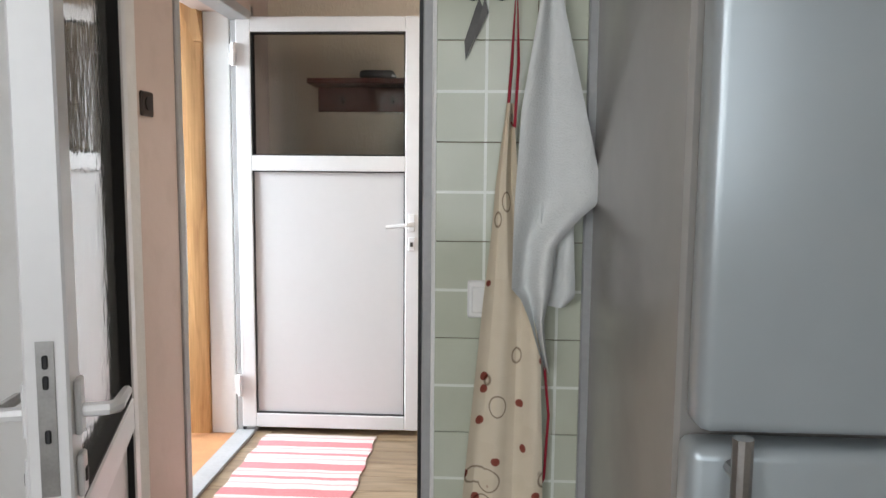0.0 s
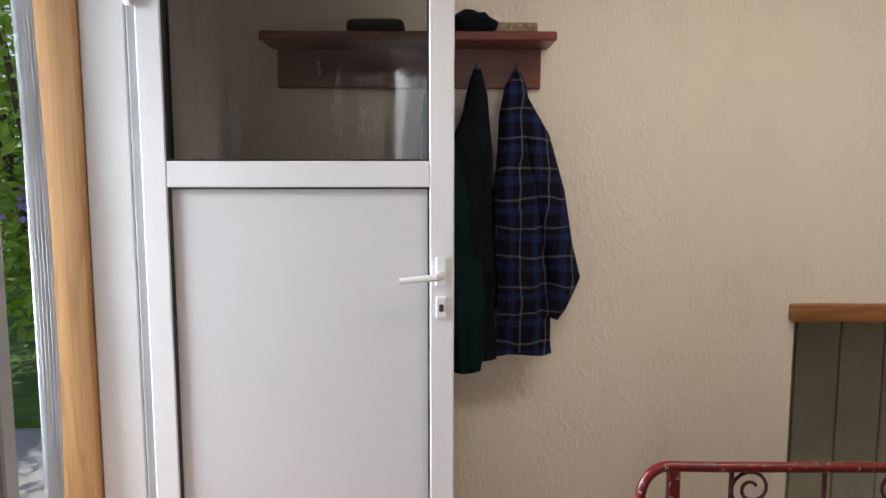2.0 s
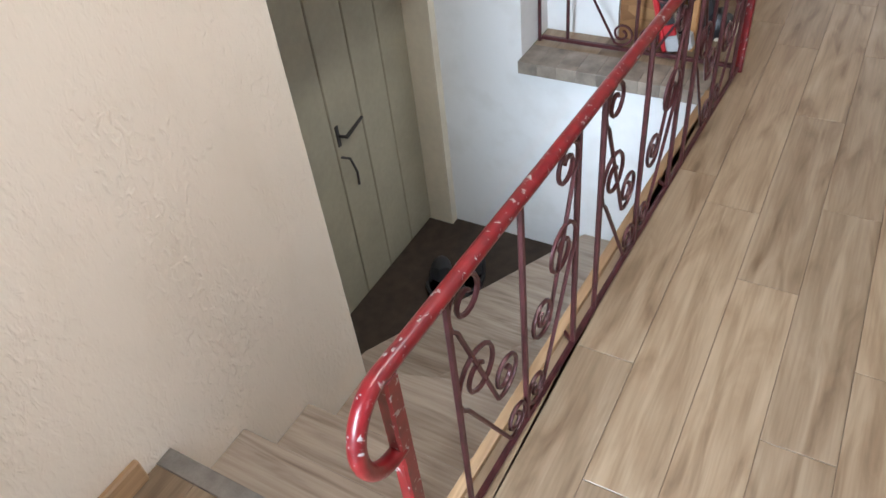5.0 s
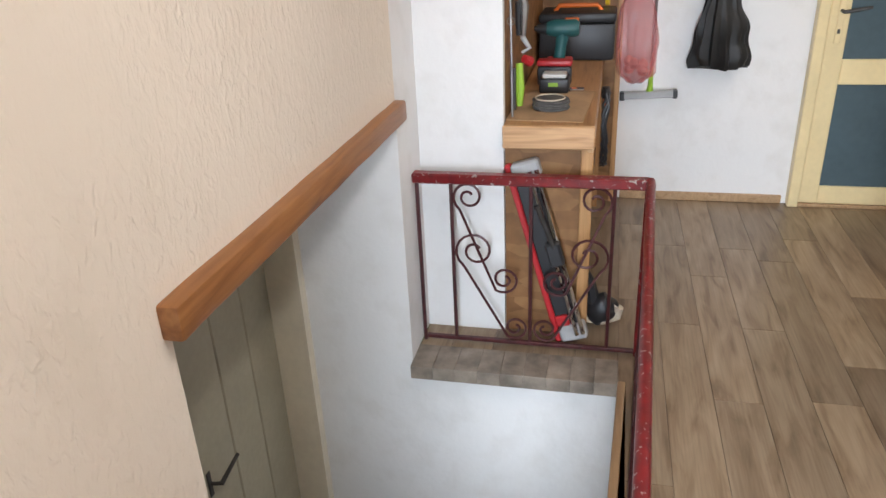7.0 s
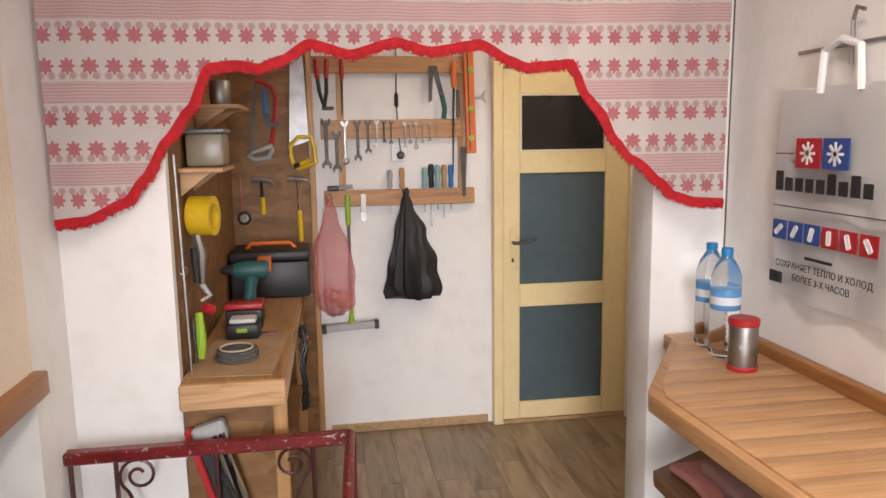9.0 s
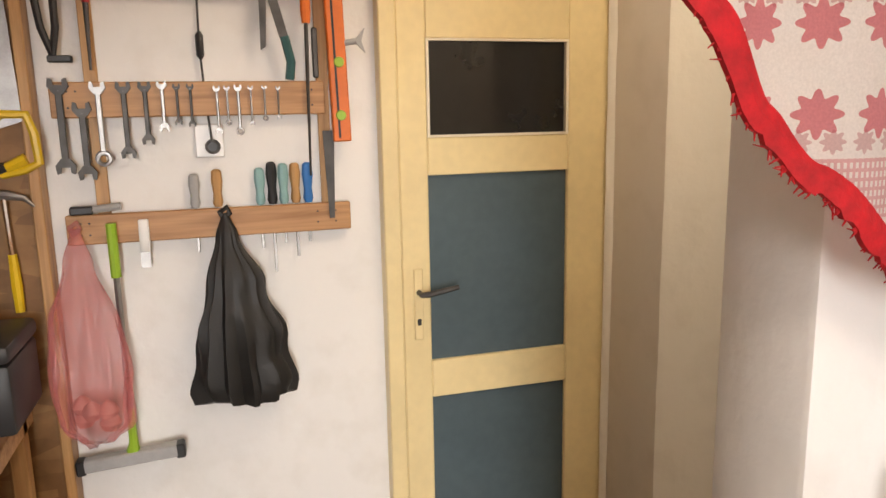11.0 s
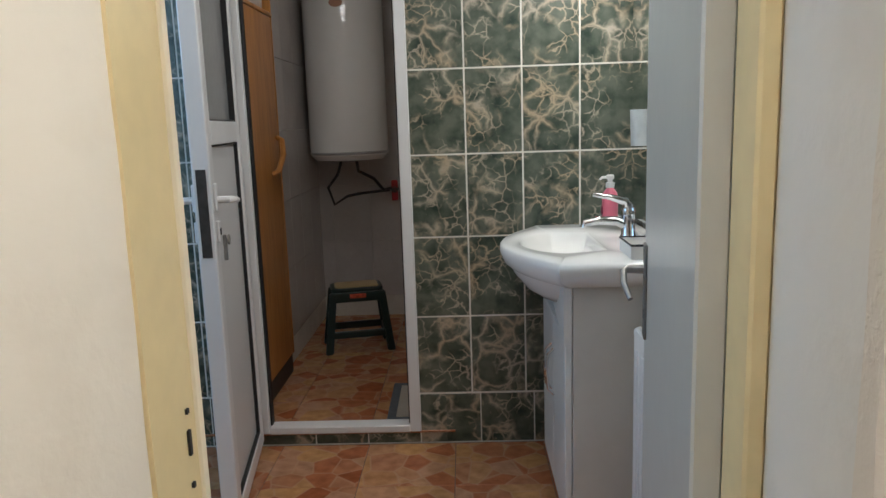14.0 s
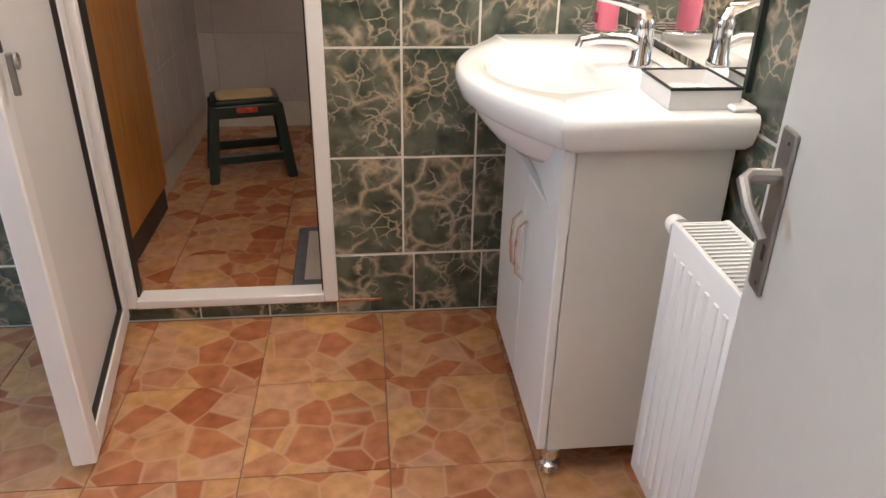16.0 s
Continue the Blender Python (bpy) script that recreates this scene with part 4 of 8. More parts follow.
ob = thing("light_switch", (1.23, YK - 0.012, 1.05), "white rocker switch on the kitchen tiles", "switch")
part("plate", box(1.205, 1.258, YK - 0.024, YK - 0.012, 1.01, 1.092, bev=0.004), WHITEPL, ob)
part("rocker", box(1.214, 1.249, YK - 0.030, YK - 0.024, 1.022, 1.080, bev=0.003), WHITEPL, ob)


def scissors():
    ob = thing("scissors", (1.22, YK - 0.02, 1.66), "steel kitchen scissors with black grips hung on the tiles", "scissors")
    y = YK - 0.018
    for s in (-1, 1):
        part("blade", prism([(1.228 + s * 0.006, y, 1.690), (1.238 + s * 0.004, y, 1.66), (1.196 + s * 0.001, y, 1.562), (1.202 + s * 0.010, y, 1.60)], (0, -0.003 * (2 + s) / 2, 0)), DARKSTEEL, ob)
        part("grip", tube([(1.24 + 0.03 * math.cos(radians(a)) + s * 0.03, y, 1.725 + 0.035 * math.sin(radians(a))) for a in range(0, 360, 30)], 0.007, 6, True), BLACKPL, ob)


scissors()
TOWEL = plain("white terry towel", (0.70, 0.71, 0.70), 0.98, 0, 0.05, 4, 0.8, 260, 0.1)


def sheet(outline_rows, seed, thick=0.004, fold=0.016, y0=0.0, waves=3.0, n=16):
    """Cloth hung against a wall that faces -y: (z, left x, right x) rows with deep folds."""
    bm, grid = bmesh.new(), []
    m = 40
    for i in range(m + 1):
        z = outline_rows[0][0] + (outline_rows[-1][0] - outline_rows[0][0]) * i / m
        for a, b in zip(outline_rows, outline_rows[1:]):
            if a[0] >= z >= b[0]:
                f = (a[0] - z) / max(a[0] - b[0], 1e-6)
                x0, x1 = a[1] + (b[1] - a[1]) * f, a[2] + (b[2] - a[2]) * f
                break
        grid.append([bm.verts.new((x0 + (x1 - x0) * j / n, y0 - fold * (1.2 + math.sin(waves * 2 * math.pi * j / n + seed + 1.5 * i / m) * (0.4 + 0.6 * i / m) + 0.5 * math.sin(5.0 * j / n + 4 * i / m)), z)) for j in range(n + 1)])
    for i in range(m):
        for j in range(n):
            bm.faces.new((grid[i][j], grid[i][j + 1], grid[i + 1][j + 1], grid[i + 1][j]))
    g = bmesh.ops.extrude_face_region(bm, geom=bm.faces[:])
    bmesh.ops.translate(bm, vec=(0, -thick, 0), verts=[x for x in g["geom"] if isinstance(x, bmesh.types.BMVert)])
    return bm


ob = thing("hanging_towel", (1.38, YK - 0.06, 0.91), "white towel hanging by its corner over the apron", "towel")
part("front_fold", sheet([(1.78, 1.355, 1.368), (1.672, 1.346, 1.392), (1.46, 1.312, 1.441), (1.29, 1.302, 1.480), (1.268, 1.301, 1.476), (1.236, 1.300, 1.440), (1.178, 1.299, 1.388), (1.084, 1.298, 1.381), (1.063, 1.318, 1.377), (1.015, 1.338, 1.367), (0.964, 1.353, 1.372), (0.912, 1.371, 1.380)], 0.6, 0.005, 0.018, YK - 0.050, 1.3, 24), TOWEL, ob)
part("back_fold", sheet([(1.46, 1.345, 1.425), (1.20, 1.36, 1.427), (1.066, 1.365, 1.434), (1.043, 1.372, 1.412)], 2.1, 0.004, 0.008, YK - 0.040, 1.0, 12), TOWEL, ob)


def apron():
    m, b = base_mat("cream printed cotton", 0.95, 0, 0.1)
    v = coords(m, rand=False)
    vo = m.node_tree.nodes.new("ShaderNodeTexVoronoi")
    vo.inputs["Scale"].default_value = 24
    links(m, v, vo.inputs["Vector"])
    sp = ramp(m, vo.outputs["Distance"], [(0.0, (0.20, 0.05, 0.035)), (0.22, (0.26, 0.07, 0.05)), (0.27, (0.66, 0.57, 0.44)), (1.0, (0.70, 0.61, 0.48))])
    pick = m.node_tree.nodes.new("ShaderNodeSeparateColor")
    links(m, vo.outputs["Color"], pick.inputs[0])
    low = m.node_tree.nodes.new("ShaderNodeSeparateXYZ")
    links(m, v, low.inputs[0])
    some = mathn(m, "MULTIPLY", mathn(m, "GREATER_THAN", pick.outputs[0], 0.45), mathn(m, "LESS_THAN", low.outputs[2], 1.10))
    sp = mixc(m, some, (0.69, 0.60, 0.47), sp)
    ve = m.node_tree.nodes.new("ShaderNodeTexVoronoi")
    ve.inputs["Scale"].default_value = 13
    links(m, v, ve.inputs["Vector"])
    ring = ramp(m, ve.outputs["Distance"], [(0.30, (1, 1, 1)), (0.335, (0.22, 0.15, 0.11)), (0.37, (1, 1, 1))])
    links(m, mixc(m, 0.9, sp, ring, "MULTIPLY"), b.inputs["Base Color"])
    bump(m, b, noise_tex(m, v, 300, 2), 0.3, 0.001)
    ob = thing("apron", (1.29, YK - 0.03, 0.3), "cream apron printed with cherries, hung from a red cord", "apron")
    bm = sheet([(1.47, 1.283, 1.297), (1.30, 1.262, 1.31), (1.20, 1.255, 1.33), (1.06, 1.24, 1.36), (0.62, 1.20, 1.375), (0.28, 1.185, 1.38)], 2.0, 0.004, 0.016, YK - 0.022, 2.0)
    part("cloth", bm, m, ob)
    cord = plain("red cord", (0.35, 0.012, 0.03), 0.8)
    part("cord", tube([(1.285, YK - 0.04, 1.44), (1.292, YK - 0.04, 1.55), (1.300, YK - 0.03, 1.74), (1.306, YK - 0.04, 1.55), (1.300, YK - 0.045, 1.42), (1.285, YK - 0.04, 1.44)], 0.0035, 6), cord, ob, "dark red neck cord")
    part("tie", tube([(1.37, YK - 0.04, 0.95), (1.385, YK - 0.04, 0.80), (1.378, YK - 0.04, 0.66), (1.36, YK - 0.04, 0.62)], 0.003, 6), cord, ob)


apron()
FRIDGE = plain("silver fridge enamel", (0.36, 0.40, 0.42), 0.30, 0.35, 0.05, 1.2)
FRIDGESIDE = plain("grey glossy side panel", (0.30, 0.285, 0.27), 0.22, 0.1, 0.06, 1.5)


def fridge():
    ob = thing("fridge", (1.77, -2.7, 0), "tall silver two-door fridge with a bar handle", "fridge")
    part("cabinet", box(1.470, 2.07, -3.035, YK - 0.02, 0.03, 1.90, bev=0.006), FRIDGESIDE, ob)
    part("upper_door", box(1.478, 2.07, -3.10, -3.04, 1.035, 1.90, bev=0.016, seg=3), FRIDGE, ob)
    part("lower_door", box(1.470, 2.07, -3.10, -3.04, 0.08, 1.020, bev=0.016, seg=3), FRIDGE, ob)
    h = part("handle", tube([(1.515, -3.135, 1.045), (1.515, -3.135, 0.55)], 0.011, 10), STEEL, ob)
    for z in (1.0, 0.58):
        part("handle_mount", tube([(1.515, -3.10, z), (1.515, -3.135, z)], 0.008, 8), STEEL, h)
    for x in (1.52, 2.02):
        part("foot", lathe([(0.02, 0), (0.02, 0.03)], 10, (x, -2.9, 0)), BLACKPL, ob)


fridge()
ob = thing("tube_lamp", (0.3, -5.97, 2.3), "white twin tube lamp high on the kitchen wall", "lamp")
part("housing", box(0.03, 0.57, -5.999, -5.94, 2.24, 2.36, bev=0.006), WHITEPL, ob)
TUBE, _b = base_mat("lit tube", 0.4)
_b.inputs["Emission Color"].default_value, _b.inputs["Emission Strength"].default_value = (0.95, 1.0, 0.98, 1), 22.0
for z in (2.27, 2.33):
    part("tube", tube([(0.05, -5.92, z), (0.55, -5.92, z)], 0.014, 10), TUBE, ob)
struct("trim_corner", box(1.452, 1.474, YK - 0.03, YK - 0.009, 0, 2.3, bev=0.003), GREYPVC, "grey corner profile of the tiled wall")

# ---- outside the entrance ----
ob = thing("porch_post", (-0.30, -0.42, -0.03), "raw pine post of the entrance porch", "post")
part("post", box(-0.265, -0.145, -0.335, -0.255, -0.03, 2.3, bev=0.006), PINEZ, ob)
part("brace", prism([(-0.25, -0.34, 2.16), (-0.16, -0.34, 2.16), (-0.13, -0.34, 1.95), (-0.17, -0.34, 1.95)], (0, -0.03, 0)), PINEZ, ob)
single("porch_lath", box(-0.143, -0.012, -0.315, -0.280, -0.03, 2.2, bev=0.004), WHITEPL, "white painted board beside the porch post", "board")
STRIPSHEET = plain("white strip sheet", (0.80, 0.82, 0.84), 0.9, 0, 0.05, 8)


# Opaque white sheet that stands in for clear plastic door strips.
def net():
    bm = bmesh.new()
    rng = random.Random(3)
    n, m = 40, 30
    g = []
    for i in range(m + 1):
        z = 2.12 - 2.1 * i / m
        g.append([bm.verts.new((-0.300 + 0.06 * j / n + 0.02 * math.sin(i * 0.10), -0.385 + 0.012 * math.sin(j * 0.9 + 0.4 * math.sin(i * 0.3)), z)) for j in range(n + 1)])
    for i in range(m):
        for j in range(n):
            bm.faces.new((g[i][j], g[i][j + 1], g[i + 1][j + 1], g[i + 1][j]))
    bmesh.ops.solidify(bm, geom=bm.faces[:], thickness=0.002)
    single("door_net", bm, STRIPSHEET, "gathered white sheet in the doorway, standing in for clear plastic strips", "curtain")


net()
LEAFM = plain("bright spring leaves", (0.30, 0.50, 0.06), 0.55, 0, 0.5, 2.5)
LILAC = plain("lilac petals", (0.36, 0.30, 0.70), 0.7, 0, 0.3, 9)
BARK = plain("grey-brown bark", (0.10, 0.075, 0.05), 0.9, 0, 0.4, 20, 0.8, 60)


def bush(at, h, spread, seed, flowers=0):
    rng = random.Random(seed)
    ob = thing("garden_shrub", (at[0], at[1], 0.0), "leafy green shrub in the garden" + (" with lilac blooms" if flowers else ""), "shrub", "shrubs by the yard")
    bt = bmesh.new()
    tips = []
    for k in range(9):
        a, l = rng.uniform(0, 6.28), rng.uniform(0.5, 1.0)
        pts = [(at[0] + l * spread * t * t * math.cos(a), at[1] + l * spread * t * t * math.sin(a), h * t * (0.7 + 0.3 * l)) for t in (0, 0.3, 0.6, 1.0)]
        tube(pts, [0.04, 0.03, 0.02, 0.006], 6, bm=bt)
        tips.append(pts)
    part("trunk", bt, BARK, ob)
    bl = bmesh.new()
    for k in range(2600):
        p = rng.choice(tips)
        i = rng.randrange(1, 4)
        c = Vector(p[i]) + Vector((rng.gauss(0, spread * 0.22), rng.gauss(0, spread * 0.22), rng.gauss(0, h * 0.10)))
        s = rng.uniform(0.03, 0.07)
        u = Vector((rng.gauss(0, 1), rng.gauss(0, 1), rng.gauss(0, 0.6))).normalized()
        w = u.orthogonal().normalized()
        a = [bl.verts.new(c + u * s), bl.verts.new(c + w * s * 0.45), bl.verts.new(c - u * s), bl.verts.new(c - w * s * 0.45)]
        bl.faces.new((a[0], a[1], a[2]))
        bl.faces.new((a[0], a[2], a[3]))
    part("leaves", bl, LEAFM, ob)
    if flowers:
        bf = bmesh.new()
        for k in range(60):
            c = Vector((at[0] + 0.25, at[1] - 0.35, rng.choice((1.05, 1.25, 1.15)))) + Vector((rng.gauss(0, 0.12), rng.gauss(0, 0.10), rng.gauss(0, 0.05)))
            bmesh.ops.create_icosphere(bf, subdivisions=1, radius=rng.uniform(0.015, 0.035), matrix=Matrix.Translation(c))
        part("blossoms", bf, LILAC, ob)


bush((-1.75, 2.5, 0), 2.6, 0.8, 1, 1)
bush((-3.0, 4.6, 0), 3.6, 1.1, 2)
bush((-1.8, 4.4, 0), 3.2, 0.9, 3)
bush((-3.9, 6.0, 0), 4.2, 1.2, 4)
struct("backdrop", box(-14, -13.9, -12, 16, -1.2, 5.0), plain("far hedge", (0.09, 0.19, 0.03), 0.9, 0, 0.6, 1.5), "distant green hedge")

# ---- cellar door in the stair recess ----
ob = thing("cellar_door", (2.7, 0.49, ZL), "grey-green painted plank door at the foot of the stair", "door")
for i in range(6):
    x0 = 2.20 + 0.188 * i
    part("plank", box(x0 + 0.002, min(x0 + 0.186, 3.325), 0.490, 0.520, ZL + 0.008, 0.90, bev=0.004), DOORPLANK, ob)
h = part("latch", box(2.78, 2.80, 0.486, 0.491, -0.16, -0.07, bev=0.002), DARKSTEEL, ob)
part("latch_lever", tube([(2.79, 0.50, -0.115), (2.80, 0.455, -0.115), (2.90, 0.448, -0.085)], [0.006, 0.008, 0.006], 8), DARKSTEEL, h)
part("latch_loop", tube([(2.78, 0.50, -0.205), (2.80, 0.462, -0.215), (2.82, 0.458, -0.29), (2.83, 0.47, -0.36)], 0.005, 6), DARKSTEEL, h)


def clog(at, rot):
    """One garden clog: open-backed shoe with a rounded toe."""
    ob = thing("clog", at, "black rubber clog on the dark landing", "shoe", "pair of clogs", rot)
    bm = bmesh.new()
    bmesh.ops.create_icosphere(bm, subdivisions=3, radius=1)
    for v in bm.verts:
        x, y, z = v.co
        v.co = Vector((x * 0.135, y * (0.052 + 0.008 * x), max(z, -0.15) * (0.055 + 0.012 * x) + 0.012))
        if x < -0.05 and z > 0.1:
            v.co.z = 0.018
    part("upper", moved(bm, ob.matrix_basis), BLACKPL, ob)
    bm = bmesh.new()
    bmesh.ops.create_cone(bm, segments=24, radius1=1, radius2=1, depth=1, cap_ends=True)
    for v in bm.verts:
        v.co = Vector((v.co.x * 0.14, v.co.y * 0.054, v.co.z * 0.018 + 0.009))
    part("sole", moved(bm, ob.matrix_basis), BLACKPL, ob)
    strap = [(-0.05 - 0.085 * math.sin(radians(a)), 0.05 * math.cos(radians(a)), 0.045) for a in range(0, 181, 20)]
    part("strap", moved(tube(strap, 0.008, 6), ob.matrix_basis), BLACKPL, ob)


clog((2.96, 0.235, ZL), 25)
clog((3.05, 0.115, ZL), 20)

# ---- archway curtain ----


def lace_mat():
    """White cotton with printed red bands: hatching, then rows of eight-petalled flowers and scrolls."""
    m, b = base_mat("printed folk cotton", 0.9, 0, 0.15)
    v = coords(m, rand=False)
    sep = m.node_tree.nodes.new("ShaderNodeSeparateXYZ")
    links(m, v, sep.inputs[0])
    y, z = sep.outputs[1], sep.outputs[2]
    per = 0.21
    fz = mathn(m, "FRACT", mathn(m, "DIVIDE", mathn(m, "SUBTRACT", z, 1.279), per))
    # flowers: one row above and one below the hatched band
    def flower(row, cell, radius):
        u = mathn(m, "MULTIPLY", mathn(m, "SUBTRACT", mathn(m, "FRACT", mathn(m, "DIVIDE", y, cell)), 0.5), cell)
        w = mathn(m, "MULTIPLY", mathn(m, "SUBTRACT", fz, row), per)
        r = mathn(m, "SQRT", mathn(m, "ADD", mathn(m, "MULTIPLY", u, u), mathn(m, "MULTIPLY", w, w)))
        ang = mathn(m, "ARCTAN2", w, u)
        petal = mathn(m, "MULTIPLY", mathn(m, "ADD", mathn(m, "MULTIPLY", mathn(m, "COSINE", mathn(m, "MULTIPLY", ang, 8.0)), 0.17), 0.80), radius)
        return mathn(m, "LESS_THAN", r, petal)
    f = mathn(m, "MAXIMUM", flower(0.185, 0.056, 0.0228), flower(0.815, 0.056, 0.0228))
    scroll_v = mathn(m, "MAXIMUM", flower(0.30, 0.028, 0.0115), flower(0.70, 0.028, 0.0115))
    hatch_zone = mathn(m, "MULTIPLY", mathn(m, "GREATER_THAN", fz, 0.37), mathn(m, "LESS_THAN", fz, 0.63))
    ln = mathn(m, "GREATER_THAN", mathn(m, "FRACT", mathn(m, "DIVIDE", y, 0.0055)), 0.5)
    lz = mathn(m, "GREATER_THAN", mathn(m, "FRACT", mathn(m, "DIVIDE", z, 0.0085)), 0.62)
    hatch = mathn(m, "MULTIPLY", hatch_zone, mathn(m, "MAXIMUM", ln, lz))
    wht = (0.82, 0.77, 0.74)
    c = mixc(m, mathn(m, "MULTIPLY", hatch, 0.50), wht, (0.62, 0.10, 0.13))
    c = mixc(m, mathn(m, "MULTIPLY", f, 0.74), c, (0.62, 0.09, 0.13))
    c = mixc(m, mathn(m, "MULTIPLY", scroll_v, 0.50), c, (0.50, 0.16, 0.18))
    weave = ramp(m, noise_tex(m, v, 420, 2), [(0.3, (0.9, 0.9, 0.9)), (0.7, (1, 1, 1))])
    links(m, mixc(m, 1.0, c, weave, "MULTIPLY"), b.inputs["Base Color"])
    b.inputs["Transmission Weight"].default_value = 0.0
    bump(m, b, noise_tex(m, v, 300, 2), 0.25, 0.001)
    return m


HEM = [(0.02, 1.250), (-0.10, 1.262), (-0.203, 1.309), (-0.255, 1.37), (-0.31, 1.467), (-0.38, 1.55), (-0.434, 1.654), (-0.50, 1.662), (-0.56, 1.652), (-0.62, 1.675), (-0.691, 1.718), (-0.80, 1.69), (-0.928, 1.722), (-1.02, 1.698), (-1.155, 1.719), (-1.235, 1.675), (-1.293, 1.655), (-1.37, 1.662), (-1.42, 1.668), (-1.438, 1.64), (-1.464, 1.578), (-1.50, 1.533), (-1.545, 1.45), (-1.597, 1.395), (-1.675, 1.330), (-1.725, 1.288), (-1.785, 1.27), (-1.90, 1.263)]


def hem_low(y):
    for (a, za), (b, zb) in zip(HEM, HEM[1:]):
        if a >= y >= b:
            f = (a - y) / (a - b)
            return za + (zb - za) * (f * f * (3 - 2 * f) * 0.5 + f * 0.5)
    return HEM[-1][1]


def curtain():
    ob = thing("archway_curtain", (3.59, -0.95, 1.24), "white cotton valance with red folk print and red fringe", "curtain")
    cx = lambda y, z: 3.552 - 0.12 * max(0.0, -1.42 - y) + 0.010 * math.sin(y * 17.0 + 0.8) * (2.2 - z) + 0.006 * math.sin(y * 41 + 2 * z)
    n, m = 150, 12
    bm, g = bmesh.new(), []
    for j in range(n + 1):
        y = -0.016 - 1.855 * j / n
        z0 = hem_low(y)
        g.append([bm.verts.new((cx(y, z0 + (2.24 - z0) * i / m), y, z0 + (2.24 - z0) * i / m)) for i in range(m + 1)])
    for j in range(n):
        for i in range(m):
            bm.faces.new((g[j][i], g[j + 1][i], g[j + 1][i + 1], g[j][i + 1]))
    bmesh.ops.solidify(bm, geom=bm.faces[:], thickness=0.0015)
    part("cloth", bm, lace_mat(), ob)
    red = plain("red fringe braid", (0.46, 0.004, 0.010), 0.8, 0, 0.3, 60, 0.5, 200)
    pts = []
    for j in range(n * 2 + 1):
        y = -0.016 - 1.855 * j / (n * 2)
        z0 = hem_low(y)
        pts.append(Vector((cx(y, z0), y, z0)))
    bm = bmesh.new()
    rng = random.Random(8)
    prev = None
    for k, p in enumerate(pts):
        t = (pts[min(k + 1, len(pts) - 1)] - pts[max(k - 1, 0)]).normalized()
        nrm = Vector((0, -t.z, t.y)).normalized()
        if nrm.z > 0:
            nrm = -nrm
        out = 0.010 + 0.007 * rng.random()
        row = [bm.verts.new(p - nrm * 0.014 + Vector((-0.002, 0, 0))), bm.verts.new(p + Vector((-0.007, 0, 0))), bm.verts.new(p + nrm * out + Vector((-0.003, 0, 0))), bm.verts.new(p + nrm * out + Vector((0.004, 0, 0))), bm.verts.new(p + Vector((0.008, 0, 0))), bm.verts.new(p - nrm * 0.014 + Vector((0.004, 0, 0)))]
        if prev:
            for a in range(6):
                bm.faces.new((prev[a], prev[(a + 1) % 6], row[(a + 1) % 6], row[a]))
        prev = row
    for k in range(520):
        i = rng.randrange(1, len(pts) - 1)
        t = (pts[i + 1] - pts[i - 1]).normalized()
        nrm = Vector((0, -t.z, t.y)).normalized()
        nrm = -nrm if nrm.z > 0 else nrm
        p = pts[i] + t * rng.uniform(-0.003, 0.003)
        tube([p + nrm * 0.004, p + nrm * 0.014 + t * rng.uniform(-0.004, 0.004), p + nrm * rng.uniform(0.014, 0.022) + t * rng.uniform(-0.008, 0.008) + Vector((rng.uniform(-0.006, 0.006), 0, 0))], [0.0016, 0.0012, 0.0006], 4, bm=bm)
    part("fringe", bm, red, ob, "bright red fringe braid")
    part("rod", tube([(3.562, 0.0, 2.25), (3.562, -1.94, 2.25)], 0.008, 8), STEEL, ob)


curtain()

# ---- counter with its shelf ----


def counter():
    ob = thing("wall_counter", (2.3, -1.9, 0.45), "larch board wall counter with a chamfered end and lower shelf", "counter")
    top = [(1.30, YH), (1.27, -1.60), (1.30, -1.575), (3.12, -1.478), (3.15, -1.49), (3.56, -1.752), (3.615, -1.752), (3.615, YH)]
    part("top_frame", prism([(x, y, 0.80) for x, y in top], (0, 0, 0.046), bev=0.004), COUNTER, ob)
    # boards laid across, cut to the chamfer
    x = 1.325
    rng = random.Random(2)
    while x < 3.56:
        w = 0.088
        def front(q):
            return (-1.600 + (q - 1.30) * 0.0533) if q < 3.12 else -1.505 - (q - 3.12) * 0.63
        a, b = x, min(x + w, 3.60)
        part("board", prism([(a + 0.0006, YH + 0.035, 0.8462), (b - 0.0006, YH + 0.035, 0.8462), (b - 0.0006, front(b), 0.8462), (a + 0.0006, front(a), 0.8462)], (0, 0, 0.005), bev=0.0008), BOARDX, ob)
        x += w
    part("upstand", box(1.30, 3.60, YH, YH + 0.032, 0.846, 0.885, bev=0.004), PINE, ob)
    part("shelf", prism([(x, y, 0.49) for x, y in ((1.32, YH), (1.32, -1.66), (3.33, -1.60), (3.37, -1.615), (3.50, -1.86), (3.50, YH))], (0, 0, 0.028), bev=0.003), COUNTERDARK, ob, "lower shelf in darker wood than the top")
    for xx in (1.40, 2.40, 3.30):
        part("bracket", prism([(xx, YH, 0.80), (xx, -1.56 if xx < 3 else -1.66, 0.80), (xx, -1.62 if xx < 3 else -1.70, 0.74), (xx, YH + 0.10, 0.52), (xx, YH, 0.52)], (0.04, 0, 0)), COUNTERDARK, ob)
        part("leg", box(xx, xx + 0.045, YH, YH + 0.05, 0.0, 0.49, bev=0.003), COUNTERDARK, ob)


BOARDX = wood("larch boards", (0.40, 0.20, 0.085), (0.60, 0.36, 0.18), 0.4, 1)
counter()
PET = glassy("clear bottle plastic", (0.93, 0.96, 0.97), 0.02)
